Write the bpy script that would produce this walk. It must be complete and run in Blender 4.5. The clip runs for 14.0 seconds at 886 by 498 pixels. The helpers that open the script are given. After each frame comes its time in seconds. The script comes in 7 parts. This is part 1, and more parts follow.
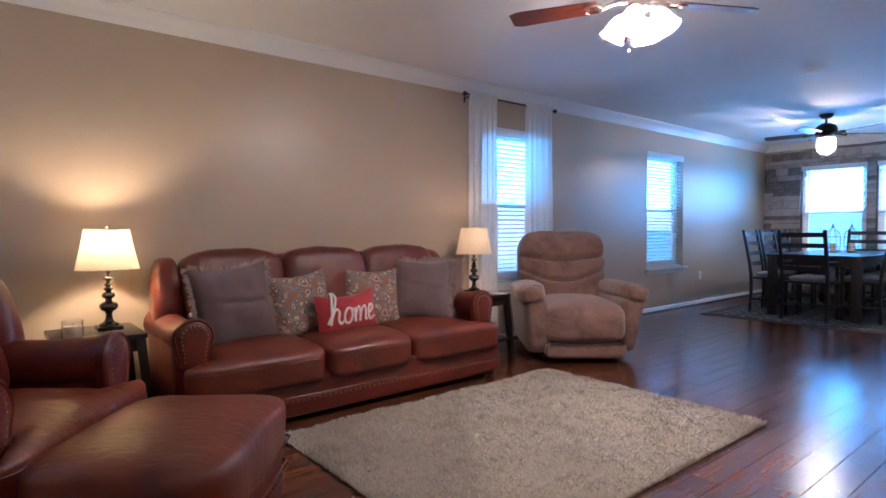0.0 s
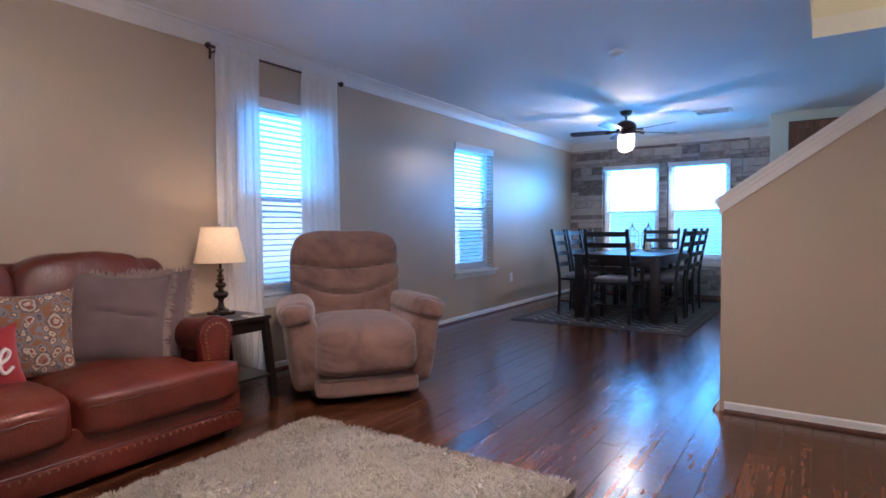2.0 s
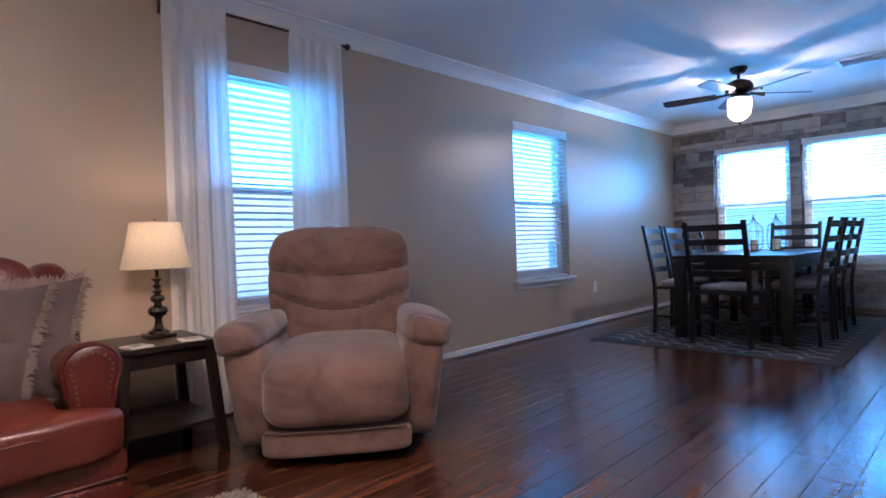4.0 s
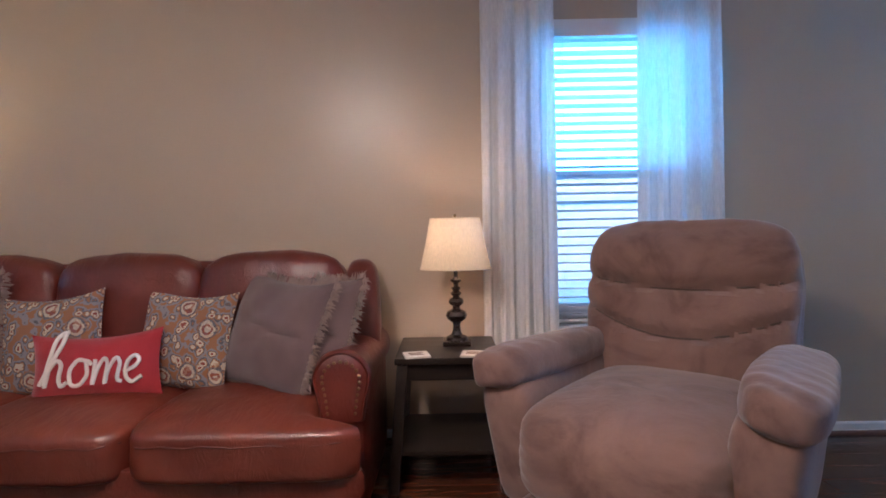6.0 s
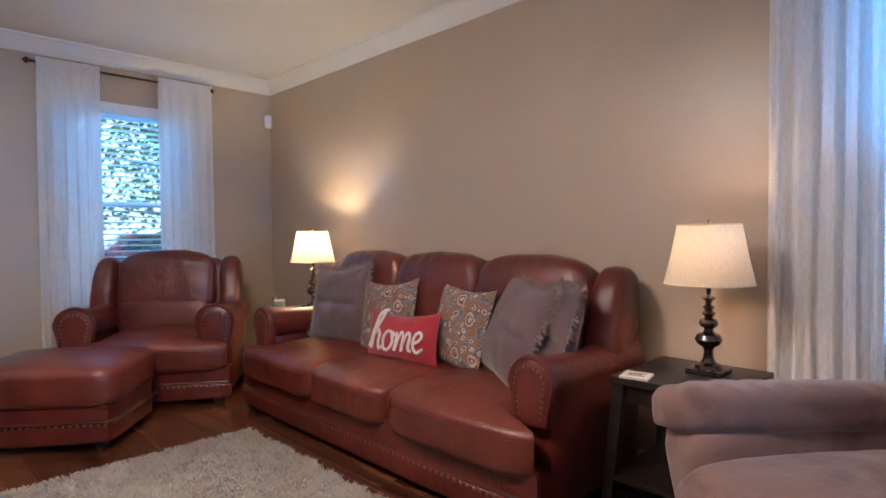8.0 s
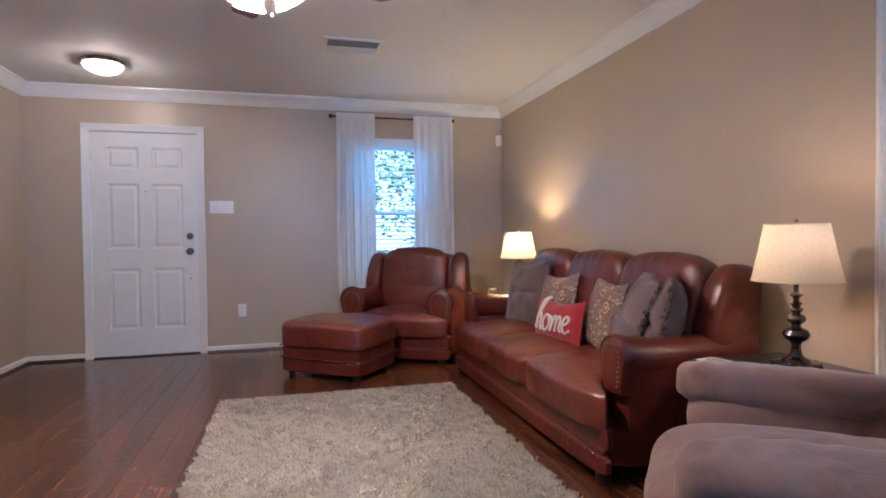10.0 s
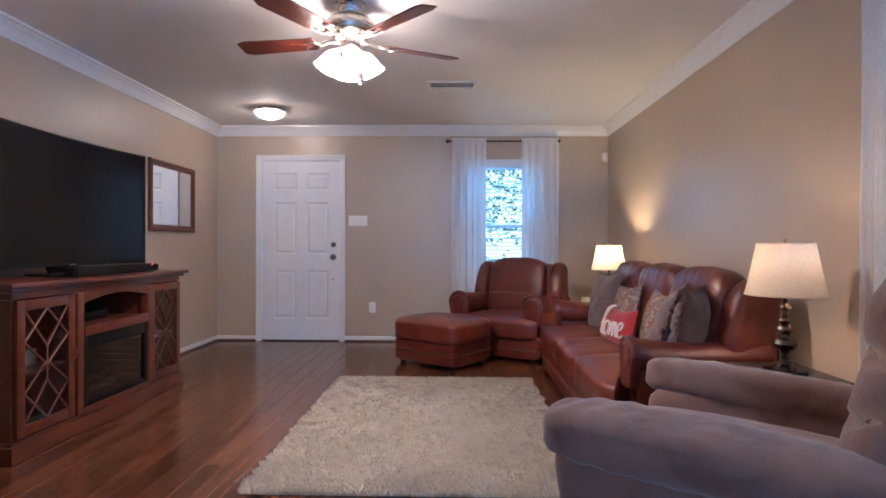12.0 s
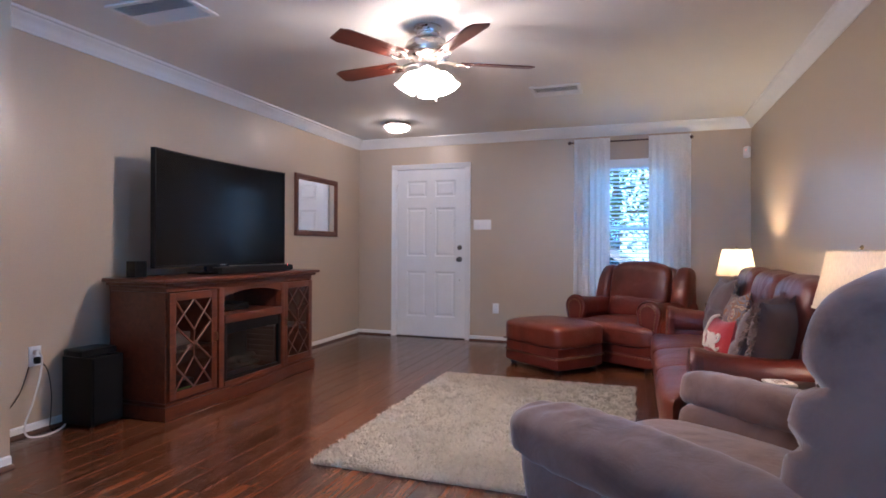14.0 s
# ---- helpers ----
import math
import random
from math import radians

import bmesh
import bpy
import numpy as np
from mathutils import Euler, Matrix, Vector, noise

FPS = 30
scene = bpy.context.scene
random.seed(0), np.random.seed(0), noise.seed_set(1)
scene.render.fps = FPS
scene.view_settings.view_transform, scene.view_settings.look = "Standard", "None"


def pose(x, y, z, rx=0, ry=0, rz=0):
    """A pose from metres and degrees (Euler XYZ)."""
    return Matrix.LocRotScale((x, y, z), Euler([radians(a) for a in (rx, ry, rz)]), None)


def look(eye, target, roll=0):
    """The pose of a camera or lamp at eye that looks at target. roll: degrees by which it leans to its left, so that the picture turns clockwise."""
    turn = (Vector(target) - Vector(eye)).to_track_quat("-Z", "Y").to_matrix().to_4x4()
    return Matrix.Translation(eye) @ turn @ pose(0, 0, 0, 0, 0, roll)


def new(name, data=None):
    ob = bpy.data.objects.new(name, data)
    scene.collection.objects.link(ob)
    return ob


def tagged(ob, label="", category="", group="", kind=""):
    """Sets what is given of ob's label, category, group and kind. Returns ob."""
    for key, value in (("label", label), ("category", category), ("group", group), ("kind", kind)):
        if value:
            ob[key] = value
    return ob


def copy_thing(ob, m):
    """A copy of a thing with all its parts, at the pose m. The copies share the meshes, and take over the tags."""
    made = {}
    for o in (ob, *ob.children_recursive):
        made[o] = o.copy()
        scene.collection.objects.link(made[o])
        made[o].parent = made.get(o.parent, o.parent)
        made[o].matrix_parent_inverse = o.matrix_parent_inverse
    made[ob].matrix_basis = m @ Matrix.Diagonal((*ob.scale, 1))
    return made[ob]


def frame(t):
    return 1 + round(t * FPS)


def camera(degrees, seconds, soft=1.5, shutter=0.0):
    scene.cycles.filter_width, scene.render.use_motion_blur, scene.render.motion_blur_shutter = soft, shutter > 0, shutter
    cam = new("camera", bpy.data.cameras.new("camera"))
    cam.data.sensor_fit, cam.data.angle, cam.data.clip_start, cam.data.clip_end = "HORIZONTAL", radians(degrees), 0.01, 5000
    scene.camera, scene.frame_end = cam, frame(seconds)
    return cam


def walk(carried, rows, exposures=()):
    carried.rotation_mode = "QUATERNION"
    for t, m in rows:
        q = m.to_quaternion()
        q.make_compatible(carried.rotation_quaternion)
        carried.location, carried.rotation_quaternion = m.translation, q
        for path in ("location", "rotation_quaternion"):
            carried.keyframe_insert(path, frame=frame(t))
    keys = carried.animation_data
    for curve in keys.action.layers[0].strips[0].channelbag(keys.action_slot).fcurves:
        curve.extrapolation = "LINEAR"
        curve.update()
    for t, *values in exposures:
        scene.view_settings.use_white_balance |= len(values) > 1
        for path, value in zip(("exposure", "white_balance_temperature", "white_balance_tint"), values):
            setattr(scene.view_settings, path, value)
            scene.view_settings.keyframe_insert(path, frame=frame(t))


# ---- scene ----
cam = camera(76.5, 14.0, soft=1.7)
PATH = [
    (0, (0.646, -3.863, 1.076), (1.911, -2.316, 1.007), -0.3),
    (0.5, (0.875, -3.719, 1.063), (2.309, -2.327, 0.994), -0.1),
    (1, (1.13, -3.623, 1.062), (2.672, -2.35, 0.993), -0.3),
    (1.5, (1.412, -3.543, 1.077), (3.013, -2.347, 1.005), -0.4),
    (2, (1.742, -3.447, 1.073), (3.402, -2.333, 0.999), -0.4),
    (2.2, (1.856, -3.433, 1.087), (3.523, -2.332, 1.009), -0.5),
    (4.5, (3.207, -3.116, 0.922), (4.423, -1.529, 0.912), -1.7),
    (5, (3.405, -3.032, 0.933), (4.345, -1.267, 0.914), -0.9),
    (5.5, (3.622, -2.892, 0.987), (4.201, -0.978, 0.949), -0.5),
    (6, (3.863, -2.767, 1.02), (3.851, -0.767, 0.968), -1.1),
    (6.5, (4.064, -2.628, 1.045), (3.544, -0.698, 0.979), -0.9),
    (7, (4.299, -2.541, 0.995), (3.361, -0.775, 0.959), -0.3),
    (7.5, (4.476, -2.514, 0.998), (3.274, -0.916, 0.974), 0.1),
    (8, (4.696, -2.456, 1.063), (3.269, -1.056, 1.009), -0.5),
    (8.5, (4.919, -2.432, 1.048), (3.332, -1.214, 1.004), -0.1),
    (9, (5.143, -2.345, 1.046), (3.424, -1.324, 1.001), -0.2),
    (9.2, (5.254, -2.308, 1.047), (3.477, -1.391, 1.0), -0.4),
    (11.3, (6.1, -1.908, 1.067), (4.101, -1.831, 1.049), 0.2),
    (11.5, (6.169, -1.855, 1.076), (4.169, -1.816, 1.06), 0.3),
    (12, (6.318, -1.699, 1.068), (4.319, -1.744, 1.061), 0.2),
    (12.5, (6.423, -1.556, 1.066), (4.438, -1.797, 1.058), 0.2),
    (13, (6.481, -1.41, 1.08), (4.518, -1.791, 1.071), 0.3),
    (13.5, (6.484, -1.267, 1.1), (4.551, -1.783, 1.093), 0.3),
    (14, (6.379, -1.091, 1.092), (4.488, -1.742, 1.086), 0.3),
]
KELVIN = 5620
EXPOSURES = [(0.0, 0.88, 20), (2.0, 0.85, 20), (4.5, 0.72, 20), (6.0, 0.90, 19), (8.0, 1.02, 16), (9.0, 1.04, 17), (11.5, 1.06, 19), (14.0, 1.05, 19)]  # seconds, stops, tint
walk(cam, [(t, look(eye, target, roll)) for t, eye, target, roll in PATH], exposures=[(t, e, KELVIN, tint) for t, e, tint in EXPOSURES])

# ---- light ----
SUN_EL, SUN_ROT = radians(30), radians(150)
world = bpy.data.worlds.new("world")
scene.world = world
world.use_nodes = True
wn = world.node_tree
wn.nodes.clear()
sky = wn.nodes.new("ShaderNodeTexSky")
sky.sky_type, sky.sun_disc, sky.sun_elevation, sky.sun_rotation = "NISHITA", False, SUN_EL, SUN_ROT
sky.air_density, sky.dust_density, sky.ozone_density = 1.0, 0.6, 2.5
wbg = wn.nodes.new("ShaderNodeBackground")
wbg.inputs["Strength"].default_value = 0.15
wout = wn.nodes.new("ShaderNodeOutputWorld")
wn.links.new(sky.outputs[0], wbg.inputs["Color"])
wn.links.new(wbg.outputs[0], wout.inputs["Surface"])


def lamp(name, kind, m, power, colour, **more):
    data = bpy.data.lights.new(name, kind)
    data.energy, data.color = power, colour
    if kind == "AREA":
        data.shape, data.size, data.size_y = "RECTANGLE", more["size"][0], more["size"][1]
    if "radius" in more:
        data.shadow_soft_size = more["radius"]
    ob = new(name, data)
    ob.matrix_world = m
    return ob


sun = lamp("sun", "SUN", look((12, -22, 14), (0, 0, 0)), 4.0, (1.0, 0.9, 0.78))
sun.data.angle = radians(6)
BLUE = (0.09, 0.46, 1.0)
# sky light standing in the window openings, just outside the glass: bright open sky above, the screened lower sash dim
SKY_LAMPS = [  # x, y, turn, upper watts
    (4.73, 0.19, 0, 16),
    (7.58, 0.19, 0, 17),
    (10.90, -0.97, -90, 34),
    (10.90, -1.947, -90, 34),
]
for sx, sy, turn, watts in SKY_LAMPS:
    for sz, share in ((1.69, 1.0), (0.935, 0.11)):
        lamp("sky_light", "AREA", pose(sx, sy, sz, 0, 0, turn) @ pose(0, 0, 0, -90, 0, 0), watts * share, BLUE, size=(0.90, 0.75))
lamp("sky_light", "AREA", pose(-1.15, -1.18, 3.05, 0, 0, 90) @ pose(0, 0, 0, -35, 0, 0), 90, BLUE, size=(1.3, 1.3))
FAN1, FAN2 = (3.20, -2.29), (8.42, -1.55)
lamp("upstairs_light", "POINT", pose(6.1, -4.6, 4.5), 28, (1.0, 0.85, 0.66), radius=0.12)

# ---- materials ----
def nodes_of(name):
    m = bpy.data.materials.new(name)
    m.use_nodes = True
    t = m.node_tree
    return m, t, t.nodes["Principled BSDF"]


def put(t, kind, **values):
    n = t.nodes.new(kind)
    for key, value in values.items():
        n.inputs[key].default_value = value
    return n


def ramp(t, source, stops):
    r = t.nodes.new("ShaderNodeValToRGB")
    e = r.color_ramp.elements
    while len(e) < len(stops):
        e.new(0.5)
    for el, (p, c) in zip(e, stops):
        el.position, el.color = p, (*c, 1) if len(c) == 3 else c
    t.links.new(source, r.inputs[0])
    return r


def place_vector(t, scale=(1, 1, 1)):
    c = t.nodes.new("ShaderNodeTexCoord")
    mp = t.nodes.new("ShaderNodeMapping")
    mp.inputs["Scale"].default_value = scale
    t.links.new(c.outputs["Object"], mp.inputs["Vector"])
    return mp.outputs[0]


def surface(name, dark, light, rough=0.5, scale=6.0, grain=80.0, bump=0.1, metal=0.0, stretch=(1, 1, 1), rough_var=0.1, sheen=0.0, coat=0.0, spec=0.5, island=0.0, depth=0.002):
    """A plain surface: two-scale colour variation between dark and light, fine relief."""
    m, t, b = nodes_of(name)
    v = place_vector(t, stretch)
    big, fine = put(t, "ShaderNodeTexNoise", Scale=scale, Detail=4.0, Roughness=0.6), put(t, "ShaderNodeTexNoise", Scale=grain, Detail=3.0, Roughness=0.6)
    for n in (big, fine):
        t.links.new(v, n.inputs["Vector"])
    mix = t.nodes.new("ShaderNodeMath")
    mix.operation = "MULTIPLY_ADD"
    mix.inputs[1].default_value, mix.inputs[2].default_value = 0.4, 0.0
    t.links.new(fine.outputs["Fac"], mix.inputs[0])
    add = t.nodes.new("ShaderNodeMath")
    add.operation = "MULTIPLY_ADD"
    add.inputs[1].default_value = 0.6
    t.links.new(big.outputs["Fac"], add.inputs[0])
    t.links.new(mix.outputs[0], add.inputs[2])
    source = add.outputs[0]
    if island:
        info = t.nodes.new("ShaderNodeObjectInfo")
        spread = t.nodes.new("ShaderNodeMath")
        spread.operation = "MULTIPLY_ADD"
        spread.inputs[1].default_value = island
        t.links.new(info.outputs["Random"], spread.inputs[0])
        less = t.nodes.new("ShaderNodeMath")
        less.operation = "SUBTRACT"
        less.inputs[1].default_value = island / 2
        t.links.new(source, less.inputs[0])
        t.links.new(less.outputs[0], spread.inputs[2])
        source = spread.outputs[0]
    r = ramp(t, source, [(0.3, dark), (0.7, light)])
    t.links.new(r.outputs[0], b.inputs["Base Color"])
    rr = t.nodes.new("ShaderNodeMapRange")
    rr.inputs["To Min"].default_value, rr.inputs["To Max"].default_value = max(rough - rough_var, 0.02), min(rough + rough_var, 1)
    t.links.new(big.outputs["Fac"], rr.inputs["Value"])
    t.links.new(rr.outputs[0], b.inputs["Roughness"])
    b.inputs["Metallic"].default_value = metal
    b.inputs["Specular IOR Level"].default_value = spec
    if sheen:
        b.inputs["Sheen Weight"].default_value, b.inputs["Sheen Roughness"].default_value = sheen, 0.4
    if coat:
        b.inputs["Coat Weight"].default_value, b.inputs["Coat Roughness"].default_value = coat, 0.12
    if bump:
        bp = put(t, "ShaderNodeBump", Strength=bump, Distance=depth)
        t.links.new(fine.outputs["Fac"], bp.inputs["Height"])
        t.links.new(bp.outputs[0], b.inputs["Normal"])
    return m


def wood(name, dark, mid, light, rough=0.3, length=(1.2, 14, 14), grain=9.0, coat=0.0, island=0.35, bump=0.15, stops=(0.28, 0.5, 0.75), ripple=0.0):
    """Wood with grain along local x; each piece takes its own tone."""
    m, t, b = nodes_of(name)
    info = t.nodes.new("ShaderNodeObjectInfo")
    c = t.nodes.new("ShaderNodeTexCoord")
    shift = t.nodes.new("ShaderNodeVectorMath")
    shift.operation = "SCALE"
    t.links.new(info.outputs["Location"], shift.inputs[0])
    shift.inputs["Scale"].default_value = 3.17
    addv = t.nodes.new("ShaderNodeVectorMath")
    t.links.new(c.outputs["Object"], addv.inputs[0])
    t.links.new(shift.outputs[0], addv.inputs[1])
    mp = t.nodes.new("ShaderNodeMapping")
    mp.inputs["Scale"].default_value = length
    t.links.new(addv.outputs[0], mp.inputs["Vector"])
    n1 = put(t, "ShaderNodeTexNoise", Scale=1.3, Detail=5.0, Roughness=0.62, Distortion=0.9)
    n2 = put(t, "ShaderNodeTexNoise", Scale=grain, Detail=4.0, Roughness=0.6)
    for n in (n1, n2):
        t.links.new(mp.outputs[0], n.inputs["Vector"])
    a = t.nodes.new("ShaderNodeMath")
    a.operation = "MULTIPLY_ADD"
    a.inputs[1].default_value = 0.3
    t.links.new(n2.outputs["Fac"], a.inputs[0])
    a2 = t.nodes.new("ShaderNodeMath")
    a2.operation = "MULTIPLY"
    a2.inputs[1].default_value = 0.7
    t.links.new(n1.outputs["Fac"], a2.inputs[0])
    t.links.new(a2.outputs[0], a.inputs[2])
    s2 = t.nodes.new("ShaderNodeMath")
    s2.operation = "MULTIPLY_ADD"
    s2.inputs[1].default_value, = (island,)
    t.links.new(info.outputs["Random"], s2.inputs[0])
    s3 = t.nodes.new("ShaderNodeMath")
    s3.operation = "SUBTRACT"
    s3.inputs[1].default_value = island / 2
    t.links.new(a.outputs[0], s3.inputs[0])
    t.links.new(s3.outputs[0], s2.inputs[2])
    r = ramp(t, s2.outputs[0], list(zip(stops, (dark, mid, light))))
    t.links.new(r.outputs[0], b.inputs["Base Color"])
    rr = t.nodes.new("ShaderNodeMapRange")
    rr.inputs["To Min"].default_value, rr.inputs["To Max"].default_value = max(rough - 0.08, 0.03), rough + 0.12
    t.links.new(n1.outputs["Fac"], rr.inputs["Value"])
    t.links.new(rr.outputs[0], b.inputs["Roughness"])
    if coat:
        b.inputs["Coat Weight"].default_value, b.inputs["Coat Roughness"].default_value = coat, 0.2
    bp = put(t, "ShaderNodeBump", Strength=bump, Distance=0.002)
    t.links.new(a.outputs[0], bp.inputs["Height"])
    if ripple:
        wide = t.nodes.new("ShaderNodeMapping")
        wide.inputs["Scale"].default_value = (22.0, 9.0, 1.0)
        t.links.new(addv.outputs[0], wide.inputs["Vector"])
        scrape = put(t, "ShaderNodeTexNoise", Scale=1.0, Detail=1.5, Roughness=0.5)
        t.links.new(wide.outputs[0], scrape.inputs["Vector"])
        b0 = put(t, "ShaderNodeBump", Strength=ripple, Distance=0.004)
        t.links.new(scrape.outputs["Fac"], b0.inputs["Height"])
        t.links.new(b0.outputs[0], bp.inputs["Normal"])
        if coat:
            t.links.new(b0.outputs[0], b.inputs["Coat Normal"])
    t.links.new(bp.outputs[0], b.inputs["Normal"])
    return m


def leather_material(name, dark, light, rough=0.34):
    """Supple leather: cloudy tone, fine pores and shallow pulled creases."""
    m, t, b = nodes_of(name)
    v = place_vector(t)
    big = put(t, "ShaderNodeTexNoise", Scale=3.5, Detail=4.0, Roughness=0.55)
    pull = put(t, "ShaderNodeTexNoise", Scale=13.0, Detail=5.0, Roughness=0.62, Distortion=1.8)
    pore = put(t, "ShaderNodeTexNoise", Scale=190.0, Detail=2.0)
    for n in (big, pore):
        t.links.new(v, n.inputs["Vector"])
    t.links.new(place_vector(t, (1.7, 0.55, 1.0)), pull.inputs["Vector"])
    r = ramp(t, big.outputs["Fac"], [(0.3, dark), (0.7, light)])
    t.links.new(r.outputs[0], b.inputs["Base Color"])
    rr = t.nodes.new("ShaderNodeMapRange")
    rr.inputs["To Min"].default_value, rr.inputs["To Max"].default_value = rough - 0.06, rough + 0.16
    t.links.new(pull.outputs["Fac"], rr.inputs["Value"])
    t.links.new(rr.outputs[0], b.inputs["Roughness"])
    b1 = put(t, "ShaderNodeBump", Strength=0.6, Distance=0.007)
    b2 = put(t, "ShaderNodeBump", Strength=0.12, Distance=0.0006)
    t.links.new(pull.outputs["Fac"], b1.inputs["Height"])
    t.links.new(pore.outputs["Fac"], b2.inputs["Height"])
    t.links.new(b1.outputs[0], b2.inputs["Normal"])
    t.links.new(b2.outputs[0], b.inputs["Normal"])
    b.inputs["Specular IOR Level"].default_value = 0.6
    return m


def nap_material(name, dark, light):
    """Brushed microfibre with darker patches where the nap lies the other way."""
    m, t, b = nodes_of(name)
    v = place_vector(t)
    patch = put(t, "ShaderNodeTexNoise", Scale=4.0, Detail=5.0, Roughness=0.6, Distortion=0.8)
    fine = put(t, "ShaderNodeTexNoise", Scale=160.0, Detail=3.0)
    fold = put(t, "ShaderNodeTexNoise", Scale=13.0, Detail=4.0, Roughness=0.55, Distortion=1.6)
    for n in (patch, fine, fold):
        t.links.new(v, n.inputs["Vector"])
    r = ramp(t, patch.outputs["Fac"], [(0.33, dark), (0.47, [0.35 * a + 0.65 * c for a, c in zip(dark, light)]), (0.66, light)])
    t.links.new(r.outputs[0], b.inputs["Base Color"])
    b.inputs["Roughness"].default_value = 0.92
    b.inputs["Sheen Weight"].default_value, b.inputs["Sheen Roughness"].default_value = 0.45, 0.45
    b.inputs["Specular IOR Level"].default_value = 0.15
    b1 = put(t, "ShaderNodeBump", Strength=0.3, Distance=0.008)
    b2 = put(t, "ShaderNodeBump", Strength=0.2, Distance=0.001)
    t.links.new(fold.outputs["Fac"], b1.inputs["Height"])
    t.links.new(fine.outputs["Fac"], b2.inputs["Height"])
    t.links.new(b1.outputs[0], b2.inputs["Normal"])
    t.links.new(b2.outputs[0], b.inputs["Normal"])
    return m


def weave_material(name, dark, light, scale=220.0, rough=0.9):
    m, t, b = nodes_of(name)
    v = place_vector(t)
    w1, w2 = put(t, "ShaderNodeTexWave", Scale=scale, Distortion=1.5), put(t, "ShaderNodeTexWave", Scale=scale, Distortion=1.5)
    w1.bands_direction, w2.bands_direction = "X", "Z"
    big = put(t, "ShaderNodeTexNoise", Scale=7.0, Detail=5.0)
    for n in (w1, w2, big):
        t.links.new(v, n.inputs["Vector"])
    mul = t.nodes.new("ShaderNodeMath")
    mul.operation = "MULTIPLY"
    t.links.new(w1.outputs["Fac"], mul.inputs[0])
    t.links.new(w2.outputs["Fac"], mul.inputs[1])
    half = t.nodes.new("ShaderNodeMath")
    half.operation = "MULTIPLY_ADD"
    half.inputs[1].default_value = 0.35
    t.links.new(mul.outputs[0], half.inputs[0])
    h2 = t.nodes.new("ShaderNodeMath")
    h2.operation = "MULTIPLY"
    h2.inputs[1].default_value = 0.75
    t.links.new(big.outputs["Fac"], h2.inputs[0])
    t.links.new(h2.outputs[0], half.inputs[2])
    r = ramp(t, half.outputs[0], [(0.25, dark), (0.7, light)])
    t.links.new(r.outputs[0], b.inputs["Base Color"])
    b.inputs["Roughness"].default_value, b.inputs["Sheen Weight"].default_value = rough, 0.3
    bp = put(t, "ShaderNodeBump", Strength=0.3, Distance=0.001)
    t.links.new(mul.outputs[0], bp.inputs["Height"])
    t.links.new(bp.outputs[0], b.inputs["Normal"])
    return m


def glow_material(name, colour, strength):
    m, t, b = nodes_of(name)
    b.inputs["Base Color"].default_value = (0.9, 0.88, 0.82, 1)
    b.inputs["Emission Color"].default_value = (*colour, 1)
    b.inputs["Emission Strength"].default_value = strength
    b.inputs["Roughness"].default_value = 0.5
    return m


def cloth_shade(name, colour, trans, see=0.0, weave=260.0):
    """Thin cloth that lets light through: diffuse, translucent and a little see-through."""
    m, t, b = nodes_of(name)
    out = t.nodes["Material Output"]
    v = place_vector(t, (1, 1, 0.12))
    n = put(t, "ShaderNodeTexNoise", Scale=weave, Detail=2.0)
    t.links.new(v, n.inputs["Vector"])
    r = ramp(t, n.outputs["Fac"], [(0.3, [c * 0.86 for c in colour]), (0.7, colour)])
    d, tr = t.nodes.new("ShaderNodeBsdfDiffuse"), t.nodes.new("ShaderNodeBsdfTranslucent")
    t.links.new(r.outputs[0], d.inputs["Color"])
    t.links.new(r.outputs[0], tr.inputs["Color"])
    mx = put(t, "ShaderNodeMixShader", Fac=trans)
    t.links.new(d.outputs[0], mx.inputs[1])
    t.links.new(tr.outputs[0], mx.inputs[2])
    last = mx
    if see:
        tp = t.nodes.new("ShaderNodeBsdfTransparent")
        m2 = put(t, "ShaderNodeMixShader", Fac=see)
        t.links.new(mx.outputs[0], m2.inputs[1])
        t.links.new(tp.outputs[0], m2.inputs[2])
        last = m2
    t.links.new(last.outputs[0], out.inputs["Surface"])
    t.nodes.remove(b)
    return m


def glass_material(name, tint=(1, 1, 1), rough=0.0):
    m, t, b = nodes_of(name)
    b.inputs["Base Color"].default_value = (*tint, 1)
    b.inputs["Transmission Weight"].default_value, b.inputs["Roughness"].default_value, b.inputs["IOR"].default_value = 1.0, rough, 1.45
    return m


